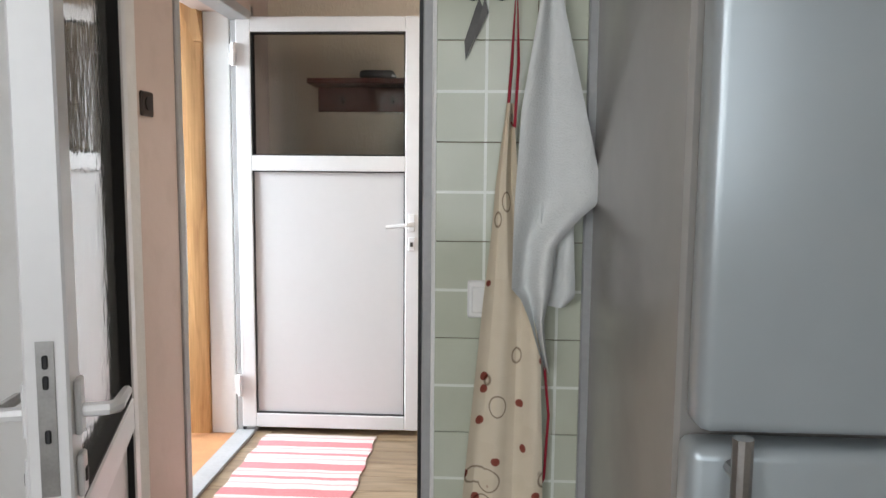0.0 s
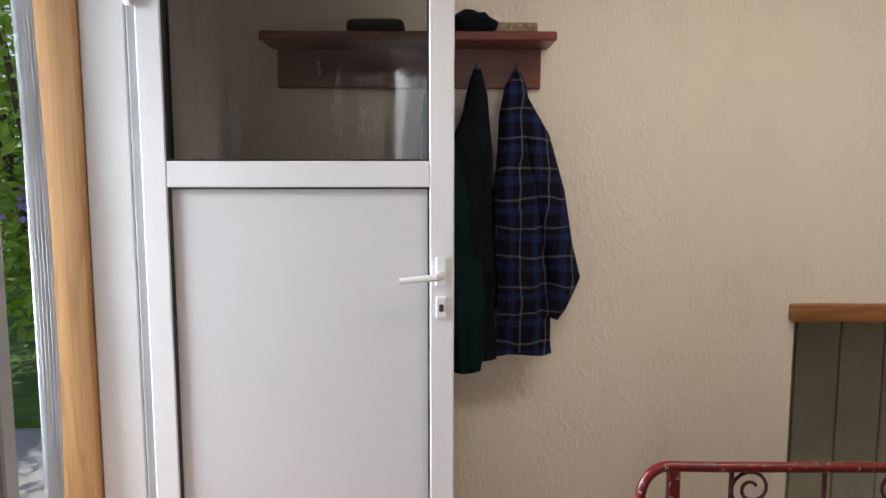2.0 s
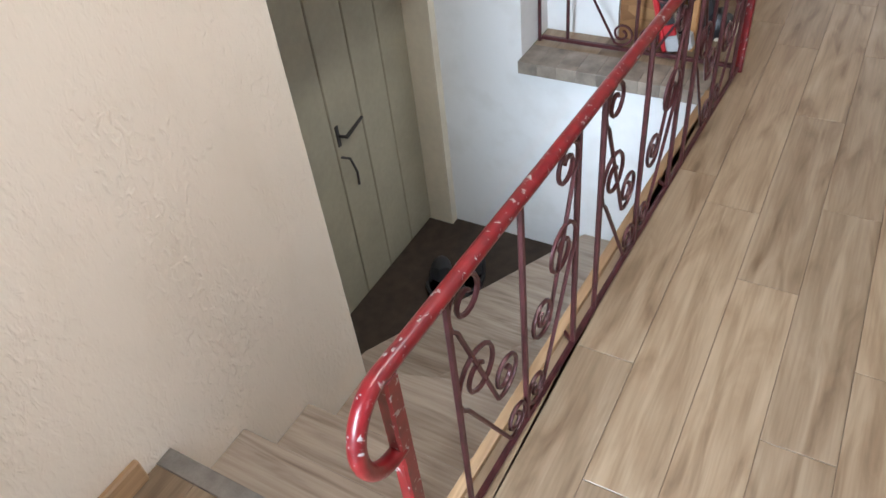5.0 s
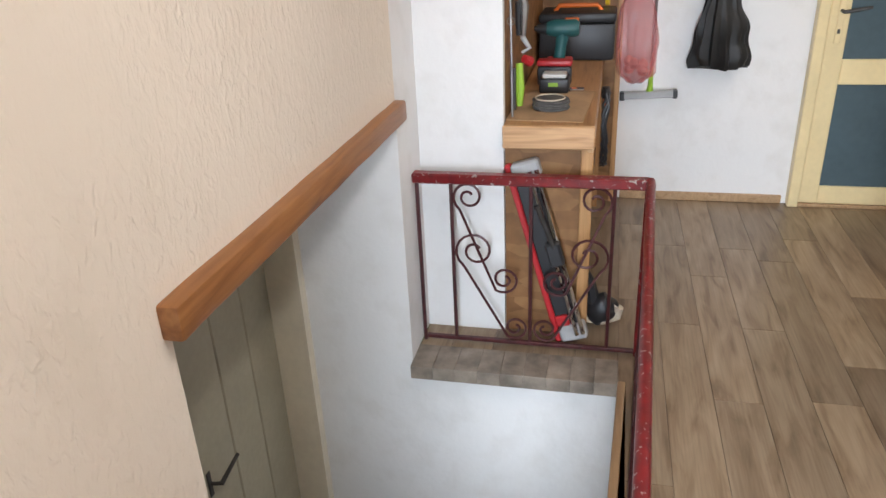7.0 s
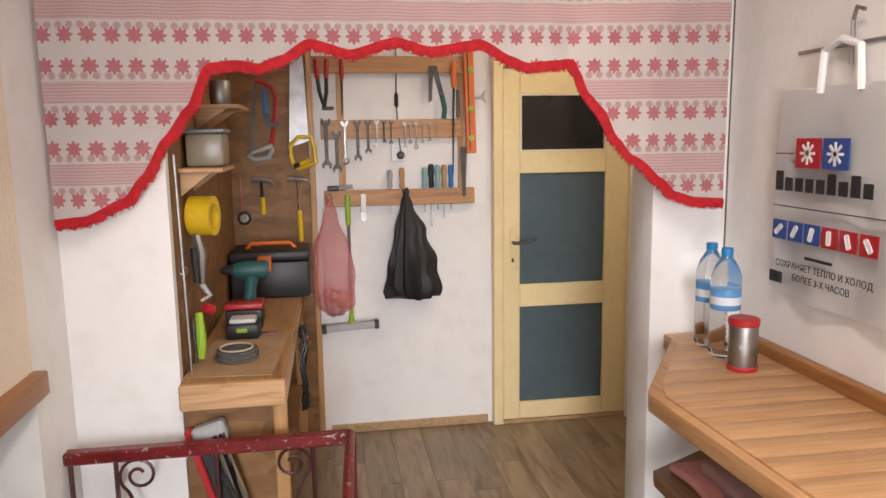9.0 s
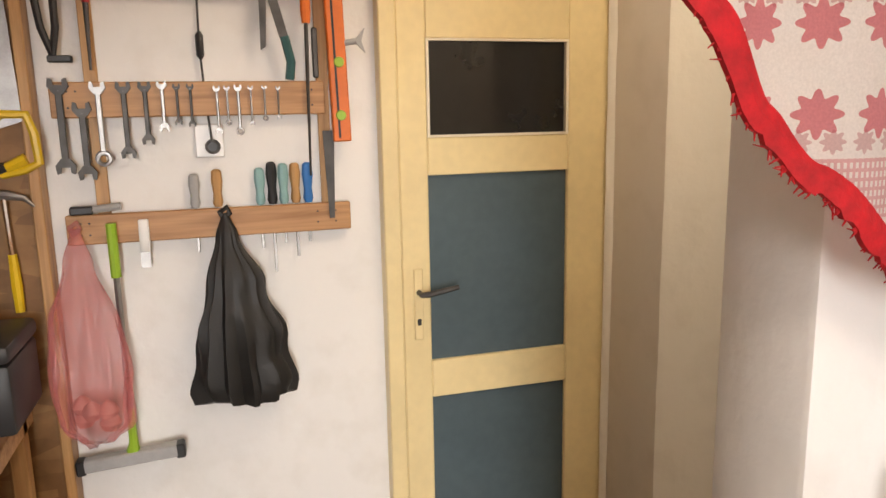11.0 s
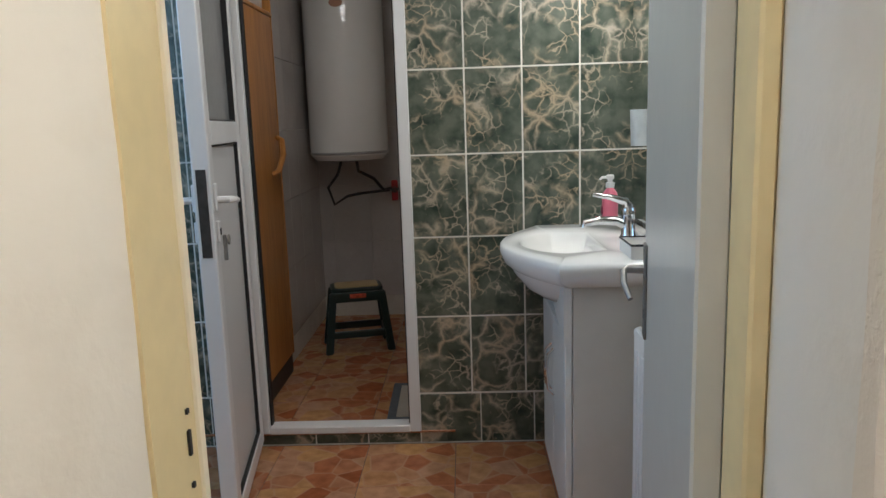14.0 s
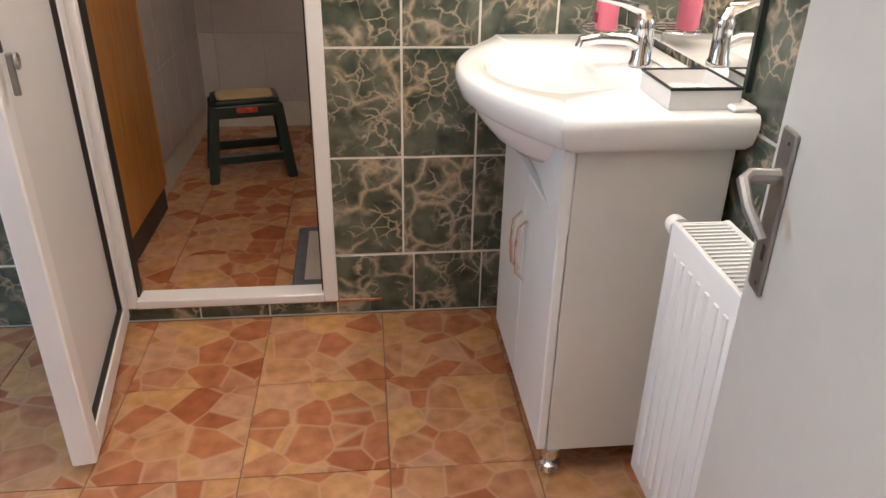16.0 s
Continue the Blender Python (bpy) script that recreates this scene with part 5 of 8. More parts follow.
LABELBLUE = plain("blue bottle label", (0.10, 0.32, 0.62), 0.45, 0, 0.35, 30)
CAPBLUE = plain("blue bottle cap", (0.01, 0.22, 0.52), 0.4)


def bottle(at, h=0.305, r=0.042, label="clear water bottle with a blue label and cap on the counter", group="water bottles"):
    ob = thing("water_bottle", at, label, "bottle", group)
    k = h / 0.305
    prof = [(r * 0.75, 0.0), (r * 0.98, 0.012), (r, 0.03)]
    for i in range(5):
        prof += [(r * 0.95, 0.045 * k + i * 0.018 * k), (r, 0.053 * k + i * 0.018 * k)]
    prof += [(r * 0.97, 0.135 * k), (r * 0.97, 0.195 * k), (r, 0.20 * k), (r * 0.97, 0.225 * k), (r * 0.75, 0.255 * k), (r * 0.42, 0.278 * k), (r * 0.32, 0.285 * k), (r * 0.32, 0.292 * k)]
    part("body", lathe(prof, 20, at), PET, ob).visible_shadow = False
    bm = lathe([(r * 0.985, 0.135 * k), (r * 0.985, 0.195 * k)], 20, at)
    part("label", bm, LABELBLUE, ob, "printed blue paper label")
    bm = lathe([(r * 0.986, 0.150 * k), (r * 0.986, 0.172 * k)], 20, at)
    part("label_stripe", moved(bm, Matrix()), plain("white label print", (0.72, 0.76, 0.80), 0.5), ob)
    part("cap", lathe([(r * 0.36, 0.284 * k), (r * 0.38, 0.287 * k), (r * 0.38, 0.303 * k), (r * 0.34, 0.305 * k)], 16, at), CAPBLUE, ob)


ZC = 0.852
bottle((3.455, -1.815, ZC))
bottle((3.355, -1.805, ZC), label="nearer clear water bottle with a blue printed label")
for p in ((3.19, -1.765), (3.11, -1.80), (3.03, -1.74)):
    bottle((p[0], p[1], 0.0), 0.33, 0.045, "full water bottle standing on the floor under the counter", "bottles under the counter")
ob = thing("tin_can", (3.235, -1.79, ZC), "steel tin with red lid and red foot ring", "tin")
part("body", lathe([(0.036, 0.006), (0.037, 0.010), (0.037, 0.118), (0.036, 0.122)], 24, (3.235, -1.79, ZC)), STEEL, ob)
part("lid", lathe([(0.039, 0.120), (0.040, 0.124), (0.040, 0.136), (0.036, 0.139)], 24, (3.235, -1.79, ZC)), REDPL, ob)
part("foot_ring", lathe([(0.038, 0.0), (0.039, 0.003), (0.039, 0.010), (0.0375, 0.012)], 24, (3.235, -1.79, ZC)), REDPL, ob)
bm = box(3.205, 3.212, -1.76, -1.752, ZC + 0.058, ZC + 0.075)
part("label_mark", moved(box(-0.006, 0.006, -0.001, 0.001, -0.006, 0.006), pose(3.206, -1.767, ZC + 0.066, 0, 45, -50)), WHITEPL, ob)
bm.free()
PINKCLOTH = plain("salmon cotton", (0.60, 0.25, 0.21), 0.95, 0, 0.2, 12, 0.5, 200)
ROSECLOTH = plain("dusty rose cotton", (0.42, 0.24, 0.22), 0.95, 0, 0.2, 12, 0.5, 200)


def folded(name, x0, x1, y0, y1, z0, z1, mat, label):
    bm = box(x0, x1, y0, y1, z0, z1, bev=min(z1 - z0, 0.03) * 0.45, seg=3)
    bmesh.ops.subdivide_edges(bm, edges=[e for e in bm.edges if e.calc_length() > 0.06], cuts=8, use_grid_fill=True)
    for v in bm.verts:
        k = (v.co.z - z0) / (z1 - z0)
        v.co += Vector((noise.noise(v.co * 9), noise.noise(v.co * 11 + Vector((4, 0, 0))), 0.9 * k * noise.noise(v.co * 8 + Vector((0, 7, 0))))) * 0.012
    single(name, bm, mat, label, "cloth")


folded("salmon_cloth", 2.98, 3.36, -1.93, -1.66, 0.518, 0.545, PINKCLOTH, "salmon pink folded cloth on the lower shelf")
folded("rose_cloth", 2.96, 3.28, -1.94, -1.70, 0.546, 0.585, ROSECLOTH, "dusty rose folded cloth lying on the salmon one")


def work_glove_tool():
    ob = thing("cordless_grinder", (2.90, -1.70, 0.518), "black and lime green power tool on the lower shelf", "power tool")
    part("body", tube([(2.86, -1.60, 0.545), (2.90, -1.68, 0.55), (2.93, -1.78, 0.55), (2.94, -1.86, 0.548)], [0.022, 0.030, 0.027, 0.02], 12), BLACKPL, ob)
    part("grip_shell", tube([(2.875, -1.595, 0.562), (2.905, -1.66, 0.572), (2.93, -1.76, 0.572)], [0.012, 0.014, 0.010], 10), GREENPL, ob)
    ob = thing("caulking_gun", (2.72, -1.68, 0.518), "orange and black sprayer tool on the lower shelf", "power tool")
    part("body", tube([(2.68, -1.68, 0.555), (2.74, -1.70, 0.56), (2.80, -1.76, 0.56)], [0.030, 0.035, 0.028], 12), BLACKPL, ob)
    part("trigger", tube([(2.75, -1.64, 0.55), (2.79, -1.62, 0.56)], [0.018, 0.012], 10), ORANGEPL, ob)
    part("nozzle", tube([(2.76, -1.66, 0.575), (2.80, -1.64, 0.58)], 0.010, 10), ORANGEPL, ob)


work_glove_tool()

# ---- carrier bag on the wall ----


def text_mesh(body, size):
    cu = bpy.data.curves.new("writing", "FONT")
    cu.body, cu.size, cu.extrude, cu.align_x = body, size, 0.0004, "CENTER"
    tmp = new("writing_tmp", cu)
    me = bpy.data.meshes.new_from_object(tmp.evaluated_get(bpy.context.evaluated_depsgraph_get()))
    bpy.data.objects.remove(tmp)
    return me


def wall_bag():
    yb = YH + 0.03
    ob = thing("carrier_bag", (3.05, YH + 0.015, 1.05), "white carrier bag with red and blue print on a hook", "bag")
    film = plain("white plastic film", (0.86, 0.86, 0.86), 0.4, 0, 0.02, 5, 0.12, 9)
    bm, g = bmesh.new(), []
    for i in range(21):
        z = 1.575 - 0.53 * i / 20
        g.append([bm.verts.new((3.325 - 0.50 * j / 20, yb + 0.008 * math.sin(j * 0.6 + i * 0.2) * (0.3 + i / 25) - 0.004, z - 0.012 * math.sin(j / 20 * math.pi) * (i / 20))) for j in range(21)])
    for i in range(20):
        for j in range(20):
            bm.faces.new((g[i][j], g[i][j + 1], g[i + 1][j + 1], g[i + 1][j]))
    bmesh.ops.solidify(bm, geom=bm.faces[:], thickness=0.010)
    part("body", bm, film, ob)
    part("grip", tube([(3.17, yb, 1.56), (3.16, yb, 1.66), (3.10, yb, 1.68), (3.04, yb, 1.66), (3.03, yb, 1.56)], 0.010, 8), film, ob)
    yf = yb + 0.012
    red, blue = plain("red print", (0.42, 0.015, 0.025), 0.45), plain("blue print", (0.02, 0.07, 0.30), 0.45)
    blk, wht = plain("black print", (0.02, 0.02, 0.022), 0.5), plain("white print", (0.78, 0.78, 0.78), 0.45)
    P = lambda n, x0, x1, z0, z1, mt, l=0.0: part(n, box(x0, x1, yf + l, yf + 0.003 + l, z0, z1), mt, ob)
    P("emblem", 3.135, 3.228, 1.378, 1.452, red)
    P("emblem", 3.035, 3.125, 1.378, 1.452, blue)
    for cx in (3.181, 3.08):
        for a in range(0, 180, 45):
            part("emblem_ray", moved(box(-0.028, 0.028, 0, 0.002, -0.0035, 0.0035), Matrix.Translation((cx, yf + 0.003, 1.415)) @ Matrix.Rotation(radians(a), 4, "Y")), wht, ob)
    for i in range(9):
        hh = 0.05 if i in (0, 5, 7) else 0.034
        P("word_bar", 3.305 - i * 0.0405 - 0.028, 3.305 - i * 0.0405, 1.318, 1.318 + hh, blk)
    P("rule", 2.90, 3.31, 1.276, 1.2785, blk)
    P("rule", 3.24, 3.31, 1.412, 1.4145, blk)
    for i in range(6):
        x1 = 3.308 - i * 0.0655
        P("icon", x1 - 0.056, x1, 1.190, 1.240, blue if i < 3 else red)
        part("icon_shape", moved(box(-0.018, 0.018, 0, 0.002, -0.007, 0.007, bev=0.003), Matrix.Translation((x1 - 0.028, yf + 0.003, 1.215)) @ Matrix.Rotation(radians(40 + 17 * i), 4, "Y")), wht, ob)
    P("small_bar", 3.07, 3.17, 1.150, 1.157, blk)
    for k in range(7):
        P("barcode", 3.312 - 0.008 * k - 0.004, 3.312 - 0.008 * k, 1.072, 1.102, blk)
    for body, z, s in (("СОХРАНЯЕТ ТЕПЛО И ХОЛОД", 1.118, 0.024), ("БОЛЕЕ 3-Х ЧАСОВ", 1.088, 0.024)):
        me = text_mesh(body, s)
        me.materials.clear()
        me.materials.append(blk)
        me.transform(Matrix.Translation((3.11, yf + 0.002, z)) @ Matrix.Rotation(radians(180), 4, "Z") @ Matrix.Rotation(radians(90), 4, "X"))
        o = new("lettering", me)
        o.parent = ob
        o.matrix_parent_inverse = ob.matrix_basis.inverted()
    ob = thing("wall_hook_rail", (3.07, YH, 1.7), "thin steel rail with a bent wire hook on the wall", "hook")
    part("rail", box(2.6, 3.30, YH, YH + 0.006, 1.665, 1.673), STEEL, ob)
    part("hook", tube([(3.08, YH + 0.02, 1.62), (3.08, YH + 0.022, 1.72), (3.06, YH + 0.03, 1.745), (3.035, YH + 0.03, 1.735)], 0.005, 6), STEEL, ob)


wall_bag()

# ---- workroom: cream door ----


def cream_door():
    ob = thing("cream_door", (XE, -1.90, 0.02), "cream gloss painted door with a dark top pane and two blue-grey panes", "door")
    f = lambda a, d, z: Vector((5.02 + d, a, z))
    y0, y1 = -2.265, -1.575
    zt = [(0.02, 0.11), (0.612, 0.728), (1.285, 1.393), (1.668, 1.79)]
    pa, pb = -2.10, -1.66
    part("stile", mapped(box(y0, pa, 0, 0.04, 0.02, 1.79, bev=0.004), f), CREAM, ob)
    part("stile", mapped(box(pb, y1, 0, 0.04, 0.02, 1.79, bev=0.004), f), CREAM, ob)
    for a, b in zt:
        part("rail", mapped(box(pa, pb, 0, 0.04, a, b, bev=0.003), f), CREAM, ob)
    part("pane", mapped(box(pa, pb, 0.014, 0.02, 0.11, 0.612), f), BLUEPANE, ob)
    part("pane", mapped(box(pa, pb, 0.014, 0.02, 0.728, 1.285), f), BLUEPANE, ob)
    part("pane", mapped(box(pa, pb, 0.014, 0.019, 1.393, 1.668), f), DARKPANE, ob, "dark clear top pane")
    bm = bmesh.new()
    for z0, z1 in ((1.393, 1.40), (1.661, 1.668)):
        bx(bm, -0.002, 0.014, pa, pb, z0, z1)
    for a, b in ((pa, pa + 0.008), (pb - 0.008, pb)):
        bx(bm, -0.002, 0.014, a, b, 1.40, 1.661)
    part("glazing_bead", moved(bm, Matrix.Translation((5.02, 0, 0))), CREAMW, ob)
    h = part("handle_plate", box(5.012, 5.02, -1.635, -1.607, 0.80, 1.015, bev=0.003), CREAM, ob, "painted-over handle plate")
    part("lever", tube([(5.02, -1.621, 0.945), (4.975, -1.621, 0.945), (4.968, -1.64, 0.947), (4.968, -1.73, 0.962)], [0.008, 0.008, 0.009, 0.007], 8), DARKSTEEL, h)
    part("keyhole", box(5.009, 5.013, -1.627, -1.615, 0.845, 0.865, bev=0.002), DARKSTEEL, h)
    for z in (0.3, 1.45):
        part("hinge", lathe([(0.009, -0.04), (0.009, 0.04)], 8, (5.012, y0 - 0.002, z)), CREAM, ob)
    st = struct("door_frame_3", box(XE - 0.055, XE + 0.06, y1 + 0.003, y1 + 0.052, 0, 1.85, bev=0.004), CREAM, "cream painted door frame")
    part("jamb", box(XE - 0.055, XE + 0.06, y0 - 0.04, y0 - 0.004, 0, 1.85, bev=0.004), CREAM, st)
    part("head", box(XE - 0.055, XE + 0.06, y0 - 0.004, y1 + 0.003, 1.795, 1.85, bev=0.004), CREAM, st)
    part("sill", box(XE - 0.05, XE + 0.06, y0 - 0.004, y1 + 0.003, 0, 0.018, bev=0.003), SKIRT, st)


DARKPANE = plain("dark window pane", (0.02, 0.018, 0.016), 0.06, 0, 0.3, 3)
cream_door()

# ---- workroom: tool wall ----
XT = XE - 0.001
TOOLWOOD = wood("tool rack pine", (0.34, 0.15, 0.05), (0.56, 0.30, 0.13), 0.5, 1)
ob = thing("tool_rack", (XT, -1.07, 1.15), "pine tool rack of boards and battens on the white wall", "tool rack")
for y0, y1, z0, z1 in ((-1.40, -0.66, 1.768, 1.845), (-1.375, -0.70, 1.465, 1.553), (-1.432, -0.705, 1.145, 1.222)):
    part("board", box(XT - 0.034, XT - 0.014, y0, y1, z0, z1, bev=0.003), TOOLWOOD, ob)
for y in (-0.795, -1.372):
    part("batten", box(XT - 0.014, XT, y - 0.016, y + 0.016, 1.15, 1.84, bev=0.002), PINEZ, ob)
for y in (-1.39, -1.34, -0.74, -0.76):
    for z in (1.17, 1.20, 1.49, 1.53):
        part("screw", moved(lathe([(0.003, 0), (0.002, 0.001)], 6, (0, 0, 0)), pose(XT - 0.034, y, z, 0, -90, 0)), DARKSTEEL, ob)
XF = XT - 0.036


def spanner(y, z0, z1, w, mat, ring=False):
    ob = thing("spanner", (XF, y, z1), "%s steel spanner hung on the tool rack" % ("dark" if mat is DARKSTEEL else "bright"), "spanner", "row of spanners")
    x = XF - 0.008
    part("shank", box(x - 0.003, x + 0.004, y - w * 0.28, y + w * 0.28, z0 + w, z1 - w, bev=0.002), mat, ob)
    for z, s in ((z1, 1), (z0, -1)):
        if ring and s < 0:
            part("ring", tube([(x, y + w * 0.62 * math.cos(radians(a)), z + w * 0.7 + w * 0.62 * math.sin(radians(a))) for a in range(0, 360, 30)], w * 0.26, 6, True), mat, ob)
            continue
        o = [(x - 0.004, y - w * 0.35, z - s * w * 1.15), (x - 0.004, y - w * 0.8, z - s * w * 0.55), (x - 0.004, y - w * 0.66, z + s * w * 0.15), (x - 0.004, y - w * 0.36, z + s * w * 0.05), (x - 0.004, y - w * 0.34, z - s * w * 0.42), (x - 0.004, y + w * 0.34, z - s * w * 0.42), (x - 0.004, y + w * 0.40, z + s * w * 0.05), (x - 0.004, y + w * 0.70, z + s * w * 0.15), (x - 0.004, y + w * 0.8, z - s * w * 0.55), (x - 0.004, y + w * 0.35, z - s * w * 1.15)]
        part("jaw", prism(o, (0.008, 0, 0)), mat, ob)
    part("nail", tube([(XF + 0.01, y, z1 - w * 0.9), (XF - 0.012, y, z1 - w * 0.85)], 0.0018, 5), STEEL, ob)


for y, z0, z1, w, mt, rg in ((-0.724, 1.332, 1.558, 0.030, DARKSTEEL, False), (-0.772, 1.315, 1.500, 0.028, DARKSTEEL, False), (-0.812, 1.347, 1.550, 0.024, STEEL, True), (-0.871, 1.365, 1.550, 0.023, DARKSTEEL, False), (-0.921, 1.398, 1.550, 0.020, DARKSTEEL, False), (-0.962, 1.43, 1.552, 0.016, STEEL, False), (-0.997, 1.445, 1.545, 0.012, DARKSTEEL, False), (-1.03, 1.44, 1.545, 0.012, DARKSTEEL, False), (-1.095, 1.42, 1.54, 0.012, STEEL, False), (-1.12, 1.44, 1.54, 0.010, STEEL, True), (-1.148, 1.415, 1.542, 0.013, STEEL, True), (-1.18, 1.44, 1.54, 0.009, STEEL, False), (-1.215, 1.45, 1.54, 0.009, STEEL, True), (-1.25, 1.455, 1.538, 0.008, STEEL, False)):
    spanner(y, z0, z1, w, mt, rg)


def screwdriver(y, z, grip, mat, tip=0.11):
    ob = thing("screwdriver", (XF, y, 1.222), "screwdriver or chisel standing in the pine rack", "screwdriver", "row of screwdrivers")
    x = XT - 0.008
    part("grip", lathe([(0.010, 0.0), (0.014, 0.012), (0.011, grip * 0.35), (0.0155, grip * 0.7), (0.013, grip * 0.95), (0.007, grip)], 10, (x - 0.012, y, z)), mat, ob)
    part("blade", box(x - 0.015, x - 0.009, y - 0.004, y + 0.004, z - 0.09 - tip, z + 0.004, bev=0.001), STEEL, ob)


for y, z, g, mt, tp in ((-1.02, 1.225, 0.09, GREYPVC, 0.03), (-1.078, 1.225, 0.10, PINEZ, 0.02), (-1.189, 1.225, 0.10, LIGHTBLUEPL, 0.03), (-1.221, 1.225, 0.115, BLACKPL, 0.10), (-1.252, 1.225, 0.11, LIGHTBLUEPL, 0.02), (-1.284, 1.225, 0.11, PINEZ, 0.06), (-1.318, 1.225, 0.11, BLUEPL, 0.02)):
    screwdriver(y, z, g, mt, tp)

ob = thing("spirit_level", (XF, -1.40, 1.39), "orange spirit level hanging on the tool rack", "spirit level")
part("body", moved(box(-0.012, 0.012, -0.024, 0.024, -0.25, 0.25, bev=0.003), pose(XF - 0.016, -1.408, 1.64, -1.5, 0, 0)), ORANGEPL, ob)
for z in (1.46, 1.60, 1.78):
    part("vial", moved(lathe([(0.012, -0.016), (0.014, -0.013), (0.014, 0.013), (0.012, 0.016)], 12, (0, 0, 0)), pose(XF - 0.018, -1.412, z, 0, 90, 0)), GREENPL, ob)
part("groove", moved(box(-0.0135, -0.011, 0.004, 0.010, -0.24, 0.24), pose(XF - 0.016, -1.408, 1.64, -1.5, 0, 0)), BLACKPL, ob)
ob = thing("clamp", (XF, -1.45, 1.66), "grey screw clamp with a wing key on the tool rack", "clamp")
part("key", tube([(XF - 0.02, -1.43, 1.65), (XF - 0.025, -1.462, 1.655)], 0.008, 8), GREYPVC, ob)
part("wing", prism([(XF - 0.028, -1.455, 1.655), (XF - 0.028, -1.485, 1.69), (XF - 0.028, -1.475, 1.655), (XF - 0.028, -1.485, 1.625)], (0.008, 0, 0)), GREYPVC, ob)
part("bar", box(XF - 0.014, XF, -1.36, -1.345, 1.56, 1.69, bev=0.003), DARKSTEEL, ob)
ob = thing("pruning_saw", (XF, -1.378, 1.18), "dark narrow saw blade hanging on the tool rack", "saw")
part("blade", prism([(XF - 0.006, -1.362, 1.42), (XF - 0.006, -1.394, 1.42), (XF - 0.006, -1.386, 1.18), (XF - 0.006, -1.372, 1.18)], (-0.003, 0, 0)), DARKSTEEL, ob)
ob = thing("tin_snips", (XF, -1.25, 1.6), "long dark tin snips hanging from the top board", "snips")
part("jaw", prism([(XF - 0.01, -1.215, 1.80), (XF - 0.01, -1.235, 1.80), (XF - 0.01, -1.226, 1.64), (XF - 0.01, -1.212, 1.63)], (-0.006, 0, 0)), DARKSTEEL, ob)
part("jaw", prism([(XF - 0.016, -1.225, 1.80), (XF - 0.016, -1.250, 1.80), (XF - 0.016, -1.285, 1.66), (XF - 0.016, -1.262, 1.66)], (-0.006, 0, 0)), DARKSTEEL, ob)
part("grip", tube([(XF - 0.018, -1.274, 1.665), (XF - 0.018, -1.288, 1.60), (XF - 0.018, -1.282, 1.555)], 0.012, 8), TEALPL, ob)
ob = thing("long_chisel", (XF, -1.335, 1.3), "long chisel with an orange grip on the tool rack", "chisel")
part("grip", lathe([(0.011, 0), (0.014, 0.03), (0.013, 0.10), (0.008, 0.12)], 10, (XF - 0.014, -1.332, 1.70)), ORANGEPL, ob)
part("blade", tube([(XF - 0.014, -1.332, 1.70), (XF - 0.012, -1.325, 1.30)], [0.006, 0.003], 6), DARKSTEEL, ob)
ob = thing("rivet_pliers", (XF, -0.72, 1.6), "black riveting pliers with red grips on the tool rack", "pliers")
for s in (-1, 1):
    part("grip", tube([(XF - 0.014, -0.715 + s * 0.024, 1.83), (XF - 0.014, -0.715 + s * 0.020, 1.745)], 0.011, 8), REDPL, ob)
    part("arm", tube([(XF - 0.014, -0.715 + s * 0.020, 1.745), (XF - 0.014, -0.718 + s * 0.016, 1.68), (XF - 0.014, -0.722, 1.615)], [0.009, 0.009, 0.008], 8), BLACKPL, ob)
part("head", box(XF - 0.026, XF - 0.004, -0.765, -0.71, 1.598, 1.615, bev=0.003), BLACKPL, ob)
ob = thing("file", (XF, -0.806, 1.6), "file with a red grip hung on the tool rack", "file")
part("grip", lathe([(0.009, 0), (0.012, 0.03), (0.010, 0.09)], 10, (XF - 0.012, -0.806, 1.74)), REDPL, ob)
part("blade", tube([(XF - 0.012, -0.806, 1.74), (XF - 0.012, -0.803, 1.58)], [0.007, 0.003], 6), DARKSTEEL, ob)
ob = thing("claw_mallet", (XF, -0.78, 1.24), "small hammer resting on the lowest rack board", "hammer")
part("head", box(XF - 0.02, XF + 0.005, -0.775, -0.72, 1.224, 1.246, bev=0.004), BLACKPL, ob)
part("shaft", tube([(XF - 0.008, -0.77, 1.236), (XF - 0.008, -0.84, 1.242)], 0.010, 8), GREYPVC, ob)
ob = thing("putty_knife", (XF, -0.888, 1.08), "white handled putty knife hung on the rack", "knife")
part("grip", box(XF - 0.012, XF - 0.002, -0.902, -0.876, 1.118, 1.205, bev=0.004, seg=2), WHITEPL, ob)
part("blade", box(XF - 0.008, XF - 0.006, -0.900, -0.876, 1.078, 1.12), STEEL, ob)

ob = thing("power_outlet", (XT, -1.07, 1.40), "white double outlet with a black plug", "outlet")
part("plate", box(XT - 0.012, XT, -1.105, -1.030, 1.355, 1.445, bev=0.004), WHITEPL, ob)
part("plug", moved(lathe([(0.018, 0), (0.020, 0.012), (0.012, 0.035)], 14, (0, 0, 0)), pose(XT - 0.012, -1.075, 1.385, 0, -90, 0)), BLACKPL, ob)
ob = thing("hanging_cable", (XT, -1.07, 1.43), "black cord with an inline switch hanging to the outlet", "cord")
part("wire", tube([(XT - 0.008, -1.068, 2.1), (XT - 0.010, -1.062, 1.75), (XT - 0.012, -1.06, 1.64), (XT - 0.014, -1.066, 1.5), (XT - 0.04, -1.073, 1.41), (XT - 0.045, -1.075, 1.386)], 0.003, 6), BLACKPL, ob)
part("switch", tube([(XT - 0.012, -1.062, 1.68), (XT - 0.012, -1.061, 1.67), (XT - 0.012, -1.061, 1.62), (XT - 0.012, -1.062, 1.61)], [0.004, 0.010, 0.010, 0.004], 8), BLACKPL, ob)


